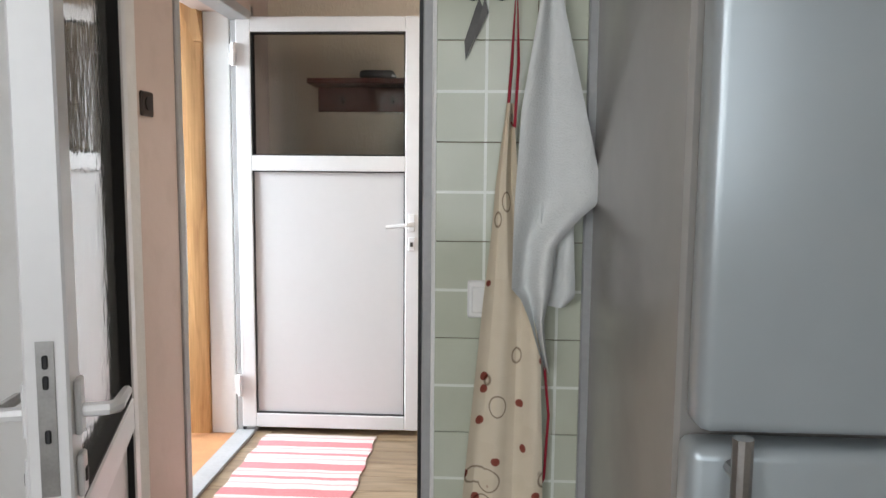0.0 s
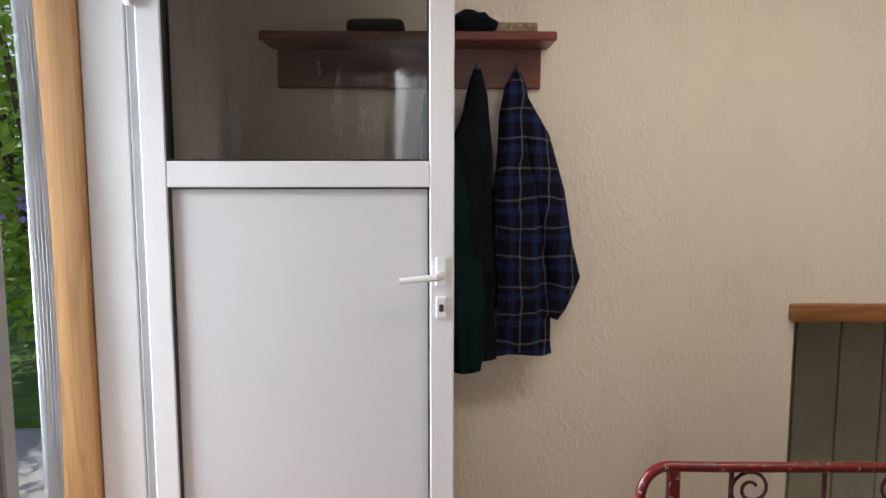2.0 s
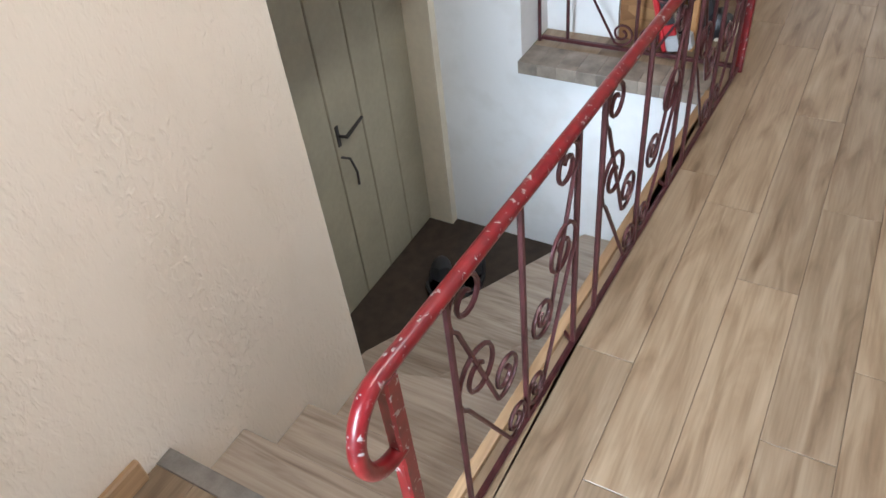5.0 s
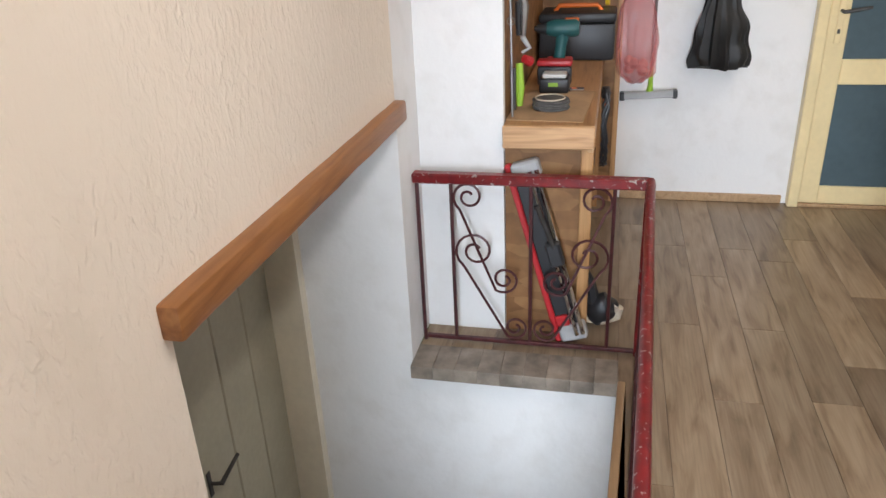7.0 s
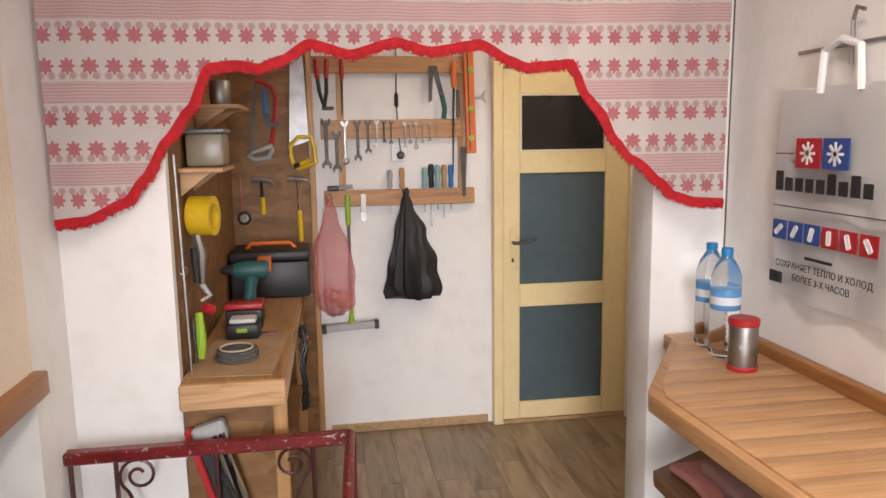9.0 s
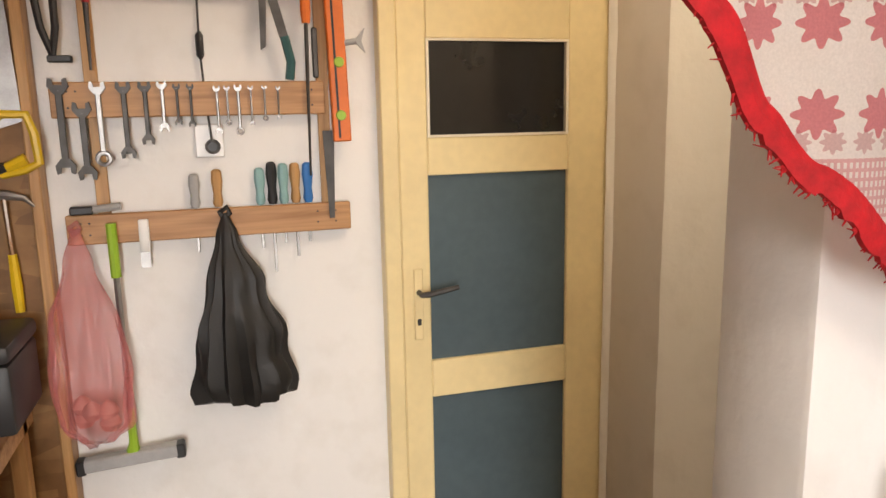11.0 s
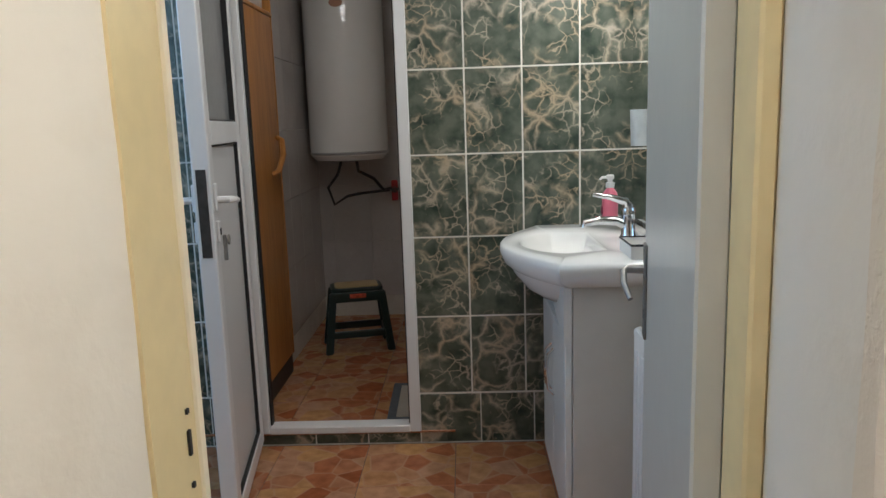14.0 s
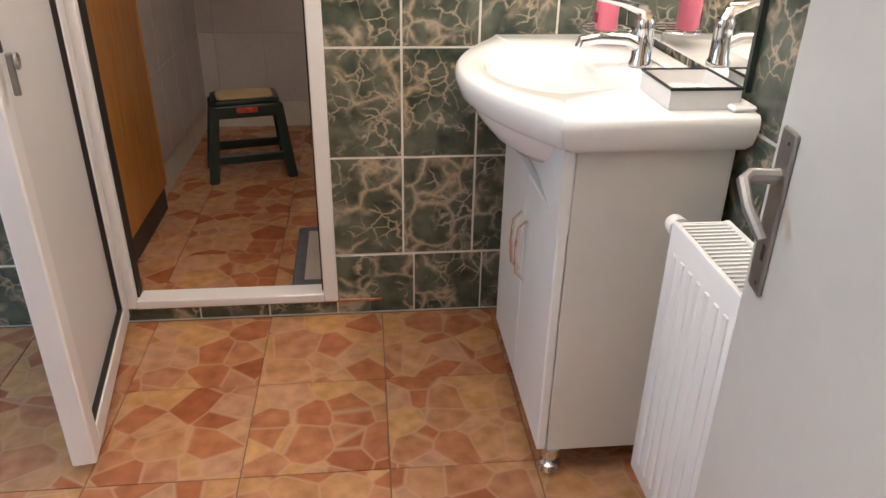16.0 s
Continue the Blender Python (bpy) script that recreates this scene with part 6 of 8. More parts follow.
def hung_bag(name, label, yc, rows, mat, seed, fold):
    bm = draped(smooth_rows(rows, 34), seed, fold, 60, 13)
    z, x, y = rows[0][:3]
    ob = thing(name, (x, y, z), label, "plastic bag")
    part("body", bm, mat, ob)
    part("knot", tube([(x, y, z - 0.02), (x, y + 0.012, z + 0.004), (x, y - 0.006, z + 0.016), (x, y - 0.012, z), (x, y + 0.004, z - 0.012)], 0.008, 7), mat, ob)
    return ob


BLACKBAG = plain("black bin film", (0.013, 0.012, 0.011), 0.55, 0, 0.3, 8, 0.5, 40)
PINKBAG, _b = base_mat("pink bag film", 0.3)
_b.inputs["Base Color"].default_value = (0.66, 0.19, 0.19, 1)
_b.inputs["Alpha"].default_value = 0.36
bump(PINKBAG, _b, noise_tex(PINKBAG, coords(PINKBAG, (6, 6, 1)), 9, 3), 0.5, 0.01)
xb = XF - 0.045
hung_bag("black_bag", "black plastic bag hanging by its knot from the tool rack", -1.1, [(1.21, xb + 0.03, -1.093, 0.008, 0.010), (1.15, xb + 0.02, -1.095, 0.020, 0.028), (1.02, xb, -1.105, 0.042, 0.075), (0.86, xb - 0.01, -1.112, 0.055, 0.112), (0.74, xb - 0.01, -1.118, 0.055, 0.125), (0.705, xb - 0.01, -1.12, 0.045, 0.115)], BLACKBAG, 1.0, 0.007)
hung_bag("pink_bag", "pink see-through plastic bag of onions hanging on the rack", -0.73, [(1.19, xb + 0.03, -0.728, 0.008, 0.012), (1.10, xb + 0.015, -0.73, 0.022, 0.035), (0.95, xb, -0.732, 0.045, 0.082), (0.80, xb - 0.012, -0.735, 0.062, 0.092), (0.68, xb - 0.012, -0.735, 0.055, 0.080), (0.635, xb - 0.01, -0.735, 0.02, 0.03)], PINKBAG, 2.2, 0.006)
ONION = plain("pale pink onions", (0.60, 0.26, 0.22), 0.5, 0, 0.3, 12)
rng = random.Random(4)
for k in range(6):
    c = (xb - 0.012 + rng.uniform(-0.02, 0.02), -0.735 + rng.uniform(-0.045, 0.045), 0.69 + 0.035 * (k // 3) + rng.uniform(-0.008, 0.008))
    single("onion", lathe([(0.004, -0.024), (0.018, -0.018), (0.026, 0.0), (0.018, 0.018), (0.004, 0.03)], 12, c), ONION, "pale pink onion inside the hanging bag", "onion", "onions in the bag")
ob = thing("floor_squeegee", (XF - 0.02, -0.81, 0.55), "lime green and steel squeegee hung on the tool rack", "squeegee")
part("grip", tube([(XF - 0.02, -0.813, 1.20), (XF - 0.02, -0.814, 1.06)], 0.013, 10), GREENPL, ob)
part("pole", tube([(XF - 0.02, -0.814, 1.06), (XF - 0.02, -0.815, 0.60)], 0.008, 8), STEEL, ob)
part("socket", tube([(XF - 0.02, -0.815, 0.70), (XF - 0.02, -0.815, 0.605), (XF - 0.02, -0.812, 0.58)], [0.009, 0.012, 0.018], 8), GREENPL, ob)
bm = moved(box(-0.02, 0.02, -0.135, 0.135, -0.017, 0.017, bev=0.004), pose(XF - 0.022, -0.808, 0.565, -3.0, 0, 0))
part("head", bm, GREYPVC, ob)
for s in (-1, 1):
    part("end_cap", moved(box(-0.021, 0.021, 0.125 * s - 0.012, 0.125 * s + 0.012, -0.022, 0.018, bev=0.004), pose(XF - 0.022, -0.808, 0.565, -3.0, 0, 0)), BLACKPL, ob)

# ---- workroom: bench niche ----


def osb_mat():
    """Pressed wood strands in many directions."""
    m, b = base_mat("pressed strand board", 0.6)
    v = coords(m, rand=False)
    vo = m.node_tree.nodes.new("ShaderNodeTexVoronoi")
    vo.inputs["Scale"].default_value = 17
    v2 = coords(m, (1.0, 0.5, 1.7), False)
    links(m, v2, vo.inputs["Vector"])
    sep = m.node_tree.nodes.new("ShaderNodeSeparateColor")
    links(m, vo.outputs["Color"], sep.inputs[0])
    c = ramp(m, sep.outputs[0], [(0.0, (0.20, 0.092, 0.030)), (0.5, (0.25, 0.122, 0.042)), (1.0, (0.31, 0.160, 0.060))])
    g = ramp(m, noise_tex(m, v, 18, 6), [(0.3, (0.72, 0.68, 0.62)), (0.65, (1, 1, 1))])
    links(m, mixc(m, 0.9, c, g, "MULTIPLY"), b.inputs["Base Color"])
    bump(m, b, sep.outputs[0], 0.2, 0.001)
    return m


OSB = osb_mat()
XO = 5.0
ob = thing("tool_board", (XO, -0.43, 0.78), "strand board tool panel with a pine edge above the bench", "tool board")
part("panel", box(XO, XO + 0.018, -0.642, -0.20, 0.0, 2.2), OSB, ob)
part("edge_stud", box(XO - 0.012, XE, -0.668, -0.642, 0.0, 2.2, bev=0.003), PINEZ, ob)
part("side_panel", box(3.661, XO - 0.001, -0.286, -0.270, 0.0, 2.2), OSB, ob)


def bench():
    ob = thing("workbench", (4.3, -0.43, 0), "narrow pine workbench with a worn top and a strand board front", "workbench")
    part("top", box(3.575, XO - 0.002, -0.585, -0.293, 0.752, 0.788, bev=0.003), COUNTERTOP, ob)
    part("apron", box(3.565, 3.59, -0.587, -0.293, 0.715, 0.79, bev=0.004), PINEY, ob)
    part("side_apron", box(3.59, XO - 0.002, -0.585, -0.565, 0.70, 0.752, bev=0.003), PINEY, ob)
    part("front_panel", box(3.63, 3.645, -0.565, -0.293, 0.0, 0.715), OSB, ob)
    part("leg", box(3.60, 3.63, -0.585, -0.545, 0.0, 0.715, bev=0.003), PINEZ, ob)
    part("leg", box(4.90, 4.94, -0.585, -0.545, 0.0, 0.752, bev=0.003), PINEZ, ob)
    part("lower_shelf", box(3.66, XO - 0.01, -0.57, -0.30, 0.30, 0.32), OSB, ob)


COUNTERTOP = wood("worn bench top", (0.26, 0.12, 0.045), (0.46, 0.25, 0.105), 0.5, 0)
bench()
ZB = 0.789
single("cardboard_sheet", moved(box(-0.22, 0.22, -0.125, 0.125, 0, 0.003), pose(3.85, -0.435, ZB, 0, 0, -4)), plain("brown card", (0.40, 0.25, 0.13), 0.9, 0, 0.25, 9), "worn brown cardboard sheet on the bench", "cardboard")
ob = thing("sanding_disc_stack", (3.80, -0.43, ZB + 0.003), "stack of grey grinding discs on the bench", "disc")
GRITS = plain("grey abrasive", (0.10, 0.095, 0.09), 0.9, 0, 0.3, 40)
for k in range(4):
    part("disc", lathe([(0.062, 0), (0.064, 0.003), (0.062, 0.007)], 28, (3.80 + 0.004 * k, -0.43 + 0.003 * (k % 2), ZB + 0.004 + 0.0075 * k)), GRITS, ob)
part("ring", tube([(3.81 + 0.05 * math.cos(radians(a)), -0.425 + 0.05 * math.sin(radians(a)), ZB + 0.037) for a in range(0, 360, 15)], 0.003, 6, True), plain("pale fibre ring", (0.5, 0.42, 0.32), 0.7), ob)


def drill():
    x, y = 4.28, -0.42
    ob = thing("cordless_drill", (x, y, ZB), "dark teal cordless drill standing on its battery", "drill")
    part("battery", box(x - 0.045, x + 0.045, y - 0.05, y + 0.05, ZB, ZB + 0.055, bev=0.01, seg=2), BLACKPL, ob)
    part("battery_trim", box(x - 0.047, x + 0.047, y - 0.052, y + 0.052, ZB + 0.055, ZB + 0.085, bev=0.008, seg=2), REDPL, ob, "red upper battery shell")
    part("grip", tube([(x, y, ZB + 0.085), (x, y - 0.005, ZB + 0.13), (x, y - 0.012, ZB + 0.18)], [0.024, 0.022, 0.028], 12), TEALPL, ob)
    part("motor", tube([(x, y - 0.075, ZB + 0.20), (x, y - 0.06, ZB + 0.20), (x, y + 0.02, ZB + 0.20), (x, y + 0.05, ZB + 0.20)], [0.026, 0.034, 0.034, 0.026], 14), TEALPL, ob)
    part("chuck", tube([(x, y + 0.05, ZB + 0.20), (x, y + 0.085, ZB + 0.20), (x, y + 0.10, ZB + 0.20)], [0.020, 0.018, 0.008], 12), BLACKPL, ob)


drill()
ob = thing("charger", (4.06, -0.42, ZB), "black battery charger with a pale top and green label", "charger")
part("base", box(4.02, 4.11, -0.475, -0.365, ZB, ZB + 0.055, bev=0.01, seg=2), BLACKPL, ob)
part("top", box(4.03, 4.10, -0.465, -0.375, ZB + 0.055, ZB + 0.072, bev=0.007, seg=2), plain("pale grey plastic", (0.55, 0.55, 0.52), 0.4), ob)
part("label", box(4.0185, 4.0205, -0.435, -0.400, ZB + 0.028, ZB + 0.042), GREENPL, ob)
part("steel_tab", box(4.05, 4.09, -0.53, -0.475, ZB + 0.002, ZB + 0.012, bev=0.003), CHROME, ob)
ob = thing("battery_pack", (4.20, -0.41, ZB), "black and red battery pack on the bench", "battery")
part("shell", box(4.155, 4.215, -0.475, -0.345, ZB, ZB + 0.075, bev=0.01, seg=2), BLACKPL, ob)
part("cover", box(4.152, 4.218, -0.478, -0.342, ZB + 0.075, ZB + 0.098, bev=0.008, seg=2), REDPL, ob)
ob = thing("toolbox", (4.78, -0.44, ZB), "black toolbox with orange latches on the bench", "toolbox")
part("body", box(4.68, 4.93, -0.632, -0.30, ZB, ZB + 0.16, bev=0.012, seg=2), BLACKPL, ob)
part("lid", box(4.675, 4.935, -0.636, -0.297, ZB + 0.162, ZB + 0.205, bev=0.014, seg=2), BLACKPL, ob)
part("latch", box(4.66, 4.676, -0.475, -0.415, ZB + 0.12, ZB + 0.19, bev=0.004), ORANGEPL, ob)
part("grip", tube([(4.80, -0.57, ZB + 0.2), (4.80, -0.55, ZB + 0.225), (4.80, -0.38, ZB + 0.225), (4.80, -0.36, ZB + 0.2)], 0.010, 8), ORANGEPL, ob)


def claw_hammer(y, z, shaft, grip_mat, length):
    ob = thing("claw_hammer", (XO, y, z - length), "claw hammer hung on the strand board", "hammer", "hung hammers")
    x = XO - 0.018
    part("head", tube([(x, y + 0.045, z), (x, y + 0.02, z + 0.002), (x, y - 0.01, z), (x, y - 0.045, z - 0.008), (x, y - 0.065, z - 0.03)], [0.013, 0.013, 0.012, 0.008, 0.003], 8), STEEL, ob)
    part("shaft", tube([(x, y, z), (x, y - 0.004, z - length * 0.6)], 0.007, 8), shaft, ob)
    part("grip", tube([(x, y - 0.004, z - length * 0.5), (x, y - 0.005, z - length * 0.75), (x, y - 0.006, z - length)], [0.010, 0.013, 0.011], 8), grip_mat, ob)


claw_hammer(-0.42, 1.285, BLACKPL, YELLOWPL, 0.16)
claw_hammer(-0.585, 1.285, CHROME, YELLOWPL, 0.29)
ob = thing("tape_measure", (XO, -0.34, 1.10), "round steel tape measure hung by a cord", "tape measure")
part("case", moved(lathe([(0.025, -0.014), (0.032, -0.010), (0.032, 0.010), (0.025, 0.014)], 18), pose(XO - 0.02, -0.338, 1.11, 0, 90, 0)), BLACKPL, ob)
part("badge", moved(lathe([(0.020, 0), (0.018, 0.002)], 16), pose(XO - 0.034, -0.338, 1.11, 0, -90, 0)), CHROME, ob)
part("cord", tube([(XO - 0.006, -0.325, 1.30), (XO - 0.01, -0.328, 1.14)], 0.003, 5), REDPL, ob)


def handsaw():
    ob = thing("hand_saw", (XO, -0.59, 1.33), "steel hand saw with a yellow and black grip", "saw")
    x = XO - 0.012
    part("blade", prism([(x, -0.555, 1.43), (x, -0.645, 1.46), (x, -0.632, 1.85), (x, -0.575, 1.85)], (-0.0025, 0, 0)), STEEL, ob)
    loop = [(-0.56, 1.44), (-0.60, 1.478), (-0.655, 1.475), (-0.668, 1.43), (-0.672, 1.36), (-0.640, 1.345), (-0.59, 1.335), (-0.575, 1.345), (-0.562, 1.39)]
    part("grip", tube([(x - 0.006, a, b) for a, b in loop], 0.011, 8, True), YELLOWPL, ob)
    part("grip_pad", tube([(x - 0.008, -0.59, 1.345), (x - 0.008, -0.645, 1.37)], [0.012, 0.015], 8), YELLOWPL, ob)
    part("grip_end", tube([(x - 0.010, -0.572, 1.342), (x - 0.010, -0.60, 1.352)], 0.013, 8), BLACKPL, ob)


handsaw()
ob = thing("hacksaw", (XO, -0.47, 1.40), "hacksaw with a red tubular frame", "saw")
x = XO - 0.018
part("frame", tube([(x, -0.415, 1.73), (x, -0.45, 1.725), (x, -0.49, 1.70), (x, -0.505, 1.66), (x, -0.495, 1.55), (x, -0.478, 1.45)], 0.010, 8), REDPL, ob)
part("blade", prism([(x, -0.412, 1.725), (x, -0.424, 1.725), (x, -0.388, 1.42), (x, -0.374, 1.42)], (-0.002, 0, 0)), DARKSTEEL, ob)
part("grip", tube([(x, -0.475, 1.44), (x, -0.44, 1.425), (x, -0.39, 1.41), (x, -0.37, 1.395), (x, -0.40, 1.375), (x, -0.46, 1.385), (x, -0.478, 1.42)], 0.012, 8, True), GREYPVC, ob)
ob = thing("caulk_gun", (XO, -0.45, 1.5), "blue caulking gun with a black trigger on the board", "tool")
part("barrel", tube([(x - 0.004, -0.452, 1.69), (x - 0.004, -0.46, 1.58)], [0.008, 0.013], 8), BLUEPL, ob)
part("trigger", prism([(x - 0.004, -0.445, 1.585), (x - 0.004, -0.475, 1.585), (x - 0.004, -0.47, 1.545), (x - 0.004, -0.515, 1.54), (x - 0.004, -0.515, 1.525), (x - 0.004, -0.455, 1.525)], (-0.014, 0, 0)), BLACKPL, ob)
ob = thing("niche_shelf", (3.95, -0.29, 1.375), "small pine shelf boards on the niche wall with clutter", "shelf")
for x0, x1, d, z in ((3.80, 4.08, 0.13, 1.372), (4.12, 4.45, 0.15, 1.575)):
    part("board", box(x0, x1, -0.287 - d, -0.287, z, z + 0.014, bev=0.002), PINEY, ob)
    for x in (x0 + 0.03, x1 - 0.045):
        part("bracket", prism([(x, -0.287, z), (x, -0.287 - d * 0.7, z), (x, -0.287, z - 0.07)], (0.015, 0, 0)), PINEY, ob)
ob = thing("plastic_bin", (3.95, -0.35, 1.386), "cloudy plastic bin on the niche shelf", "bin")
part("tub", box(3.88, 4.02, -0.412, -0.297, 1.387, 1.490, bev=0.012, seg=2), plain("cloudy plastic", (0.26, 0.22, 0.16), 0.3), ob)
part("lid", box(3.874, 4.026, -0.417, -0.292, 1.4902, 1.503, bev=0.004), plain("grey-blue lid", (0.22, 0.25, 0.26), 0.4), ob)
single("paint_tin", lathe([(0.034, 0), (0.036, 0.003), (0.036, 0.078), (0.033, 0.084)], 18, (4.22, -0.365, 1.5905)), STEEL, "small steel tin on the niche shelf", "tin")
# things hung on the side of the niche
yw = -0.292
ob = thing("masking_tape", (3.88, yw - 0.02, 1.24), "wide roll of yellow tape hung on a hook", "tape")
bm = bmesh.new()
for r0, r1 in ((0.062, 0.04),):
    prof = [(r1, -0.036), (r0, -0.036), (r0, 0.036), (r1, 0.036), (r1, -0.036)]
    rings = [[bm.verts.new((r * math.cos(2 * math.pi * j / 28), r * math.sin(2 * math.pi * j / 28), z)) for j in range(28)] for r, z in prof[:4]]
    for k in range(4):
        a, b = rings[k], rings[(k + 1) % 4]
        for j in range(28):
            bm.faces.new((a[j], a[(j + 1) % 28], b[(j + 1) % 28], b[j]))
part("roll", moved(bm, pose(3.88, yw - 0.046, 1.235, 90, 0, -10)), YELLOWPL, ob)
part("hook", tube([(3.88, yw, 1.28), (3.88, yw - 0.07, 1.285)], 0.003, 6), STEEL, ob)
ob = thing("locking_pliers", (3.86, yw - 0.02, 1.05), "grey locking clamp hung on the niche wall", "clamp")
part("arm", tube([(3.87, yw - 0.02, 1.20), (3.865, yw - 0.035, 1.12), (3.87, yw - 0.03, 1.02)], [0.012, 0.018, 0.010], 8), STEEL, ob)
part("jaw", tube([(3.87, yw - 0.03, 1.02), (3.86, yw - 0.055, 0.985), (3.85, yw - 0.03, 0.97)], [0.010, 0.009, 0.006], 8), GREYPVC, ob)
part("grip", tube([(3.85, yw - 0.015, 1.14), (3.845, yw - 0.02, 1.03)], 0.010, 8), BLACKPL, ob)
ob = thing("garden_shears", (3.80, yw - 0.02, 0.80), "green and red shears standing against the niche wall", "shears")
part("grip", tube([(3.82, yw - 0.025, 0.94), (3.80, yw - 0.03, 0.86), (3.79, yw - 0.03, 0.80)], [0.012, 0.016, 0.010], 8), GREENPL, ob)
part("grip_tip", tube([(3.83, yw - 0.04, 0.955), (3.85, yw - 0.06, 0.94)], [0.014, 0.018], 8), REDPL, ob)
part("blade", tube([(3.785, yw - 0.012, 0.93), (3.775, yw - 0.015, 0.79)], [0.006, 0.004], 6), DARKSTEEL, ob)
ob = thing("steel_rod", (3.69, yw - 0.01, 0.789), "thin steel rod leaning in the niche corner", "rod")
part("rod", tube([(3.675, yw - 0.02, ZB), (3.668, yw - 0.012, 1.43)], 0.004, 6), STEEL, ob)
part("ring", tube([(3.665, yw - 0.018 + 0.012 * math.cos(radians(a)), 1.10 + 0.012 * math.sin(radians(a))) for a in range(0, 360, 30)], 0.002, 5, True), STEEL, ob)
ob = thing("extension_lead", (4.0, -0.60, 0.55), "black extension cable looped beside the bench", "cable")
part("cable", tube([(4.25 + 0.05 * math.cos(a * 0.5), -0.600 - 0.012 * (a % 3), 0.60 + 0.16 * math.sin(a * 0.5)) for a in range(0, 38)], 0.005, 6), BLACKPL, ob)
part("socket", box(4.33, 4.39, -0.625, -0.59, 0.70, 0.74, bev=0.006), BLACKPL, ob)
part("plug", tube([(4.40, -0.61, 0.66), (4.42, -0.612, 0.68)], 0.014, 8), ORANGEPL, ob)


def tile_cutter():
    """Leaning cutter: base plate, two rails, red edge, grey end shoes."""
    ob = thing("tile_cutter", (3.60, -0.53, 0.0), "red, black and grey tile cutter leaning against the pier", "tile cutter")
    a, b = Vector((3.602, -0.358, 0.665)), Vector((3.565, -0.548, 0.025))
    t = (b - a).normalized()
    side = t.cross(Vector((1, 0, 0))).normalized()
    nrm = t.cross(side).normalized()
    L = (b - a).length
    M = Matrix((( t.x, side.x, nrm.x, a.x), (t.y, side.y, nrm.y, a.y), (t.z, side.z, nrm.z, a.z), (0, 0, 0, 1)))
    q = lambda *k, **w: moved(box(*k, **w), M)
    part("base_plate", q(0.02, L - 0.02, -0.045, 0.035, -0.012, 0.012, bev=0.003), BLACKPL, ob)
    part("edge", q(0.0, L, -0.066, -0.045, -0.020, 0.020, bev=0.005), REDPL, ob, "red side strip")
    part("end_shoe", q(0.0, 0.06, -0.045, 0.05, -0.02, 0.032, bev=0.008), GREYPVC, ob)
    part("end_shoe", q(L - 0.06, L, -0.045, 0.05, -0.02, 0.032, bev=0.008), GREYPVC, ob)
    for d in (0.018, 0.040):
        part("rail", moved(tube([(0.03, d, 0.045), (L - 0.03, d, 0.045)], 0.008, 8), M), CHROME, ob)
    part("carriage", q(L * 0.42, L * 0.55, 0.0, 0.05, 0.03, 0.075, bev=0.008), BLACKPL, ob)
    part("lever", moved(tube([(L * 0.5, 0.03, 0.06), (L * 0.2, 0.02, 0.10)], 0.009, 8), M), DARKSTEEL, ob)
    part("corner_mark", q(L - 0.10, L - 0.06, -0.045, 0.0, -0.018, 0.026, bev=0.004), REDPL, ob)


tile_cutter()
ob = thing("trainer_shoe", (3.72, -0.63, 0.0), "black and cream trainer standing on its side by the bench", "shoe")
bm = bmesh.new()
bmesh.ops.create_icosphere(bm, subdivisions=3, radius=1)
for v in bm.verts:
    x_, y_, z_ = v.co
    v.co = Vector((3.72 + y_ * 0.045, -0.635 - x_ * 0.06 - 0.02 * (z_ > 0) * z_, 0.06 + z_ * (0.05 + 0.02 * (x_ < 0))))
part("upper", bm, BLACKPL, ob)
part("tongue", tube([(3.72, -0.60, 0.09), (3.72, -0.585, 0.17), (3.72, -0.575, 0.22)], [0.03, 0.024, 0.008], 8), BLACKPL, ob)
SOLE = plain("cream rubber", (0.68, 0.60, 0.47), 0.7)
part("sole", tube([(3.72, -0.57, 0.022), (3.72, -0.64, 0.018), (3.72, -0.69, 0.04), (3.715, -0.70, 0.075)], [0.020, 0.024, 0.024, 0.016], 10), SOLE, ob)
part("toe_cap", tube([(3.71, -0.665, 0.06), (3.71, -0.69, 0.085)], [0.022, 0.018], 10), SOLE, ob)

# ---- bathroom doorway ----
st = wavy("door_frame_4", [(4.669, -2.4212), (4.671, -2.5395), (4.7135, -2.5395), (4.7135, -2.4212)], 0, 1.96, CREAM, "cream painted bathroom door frame", 0.003, 7)
part("jamb", box(4.0285, 4.052, YB2 + 0.004, -2.4785, 0, 1.96, bev=0.004), CREAM, st)
part("head", box(4.052, 4.671, YB2 + 0.01, -2.44, 1.93, 1.98, bev=0.005), CREAM, st)
part("edge_bead", box(4.662, 4.676, YB2 + 0.002, -2.540, 0, 1.95, bev=0.004), CREAMW, st)
for z, zh in ((1.035, 0.006), (0.985, 0.030), (0.945, 0.006), (0.905, 0.006), (0.872, 0.006)):
    part("strike_hole", box(4.6672, 4.672, -2.517, -2.511, z, z + zh), GASKET, st)
part("sill", box(4.029, 4.713, YB2 - 0.01, -2.40, 0.0, 0.036, bev=0.004), SKIRT, st)
GREYLAC = plain("grey-white door lacquer", (0.60, 0.60, 0.57), 0.3, 0, 0.05, 2)


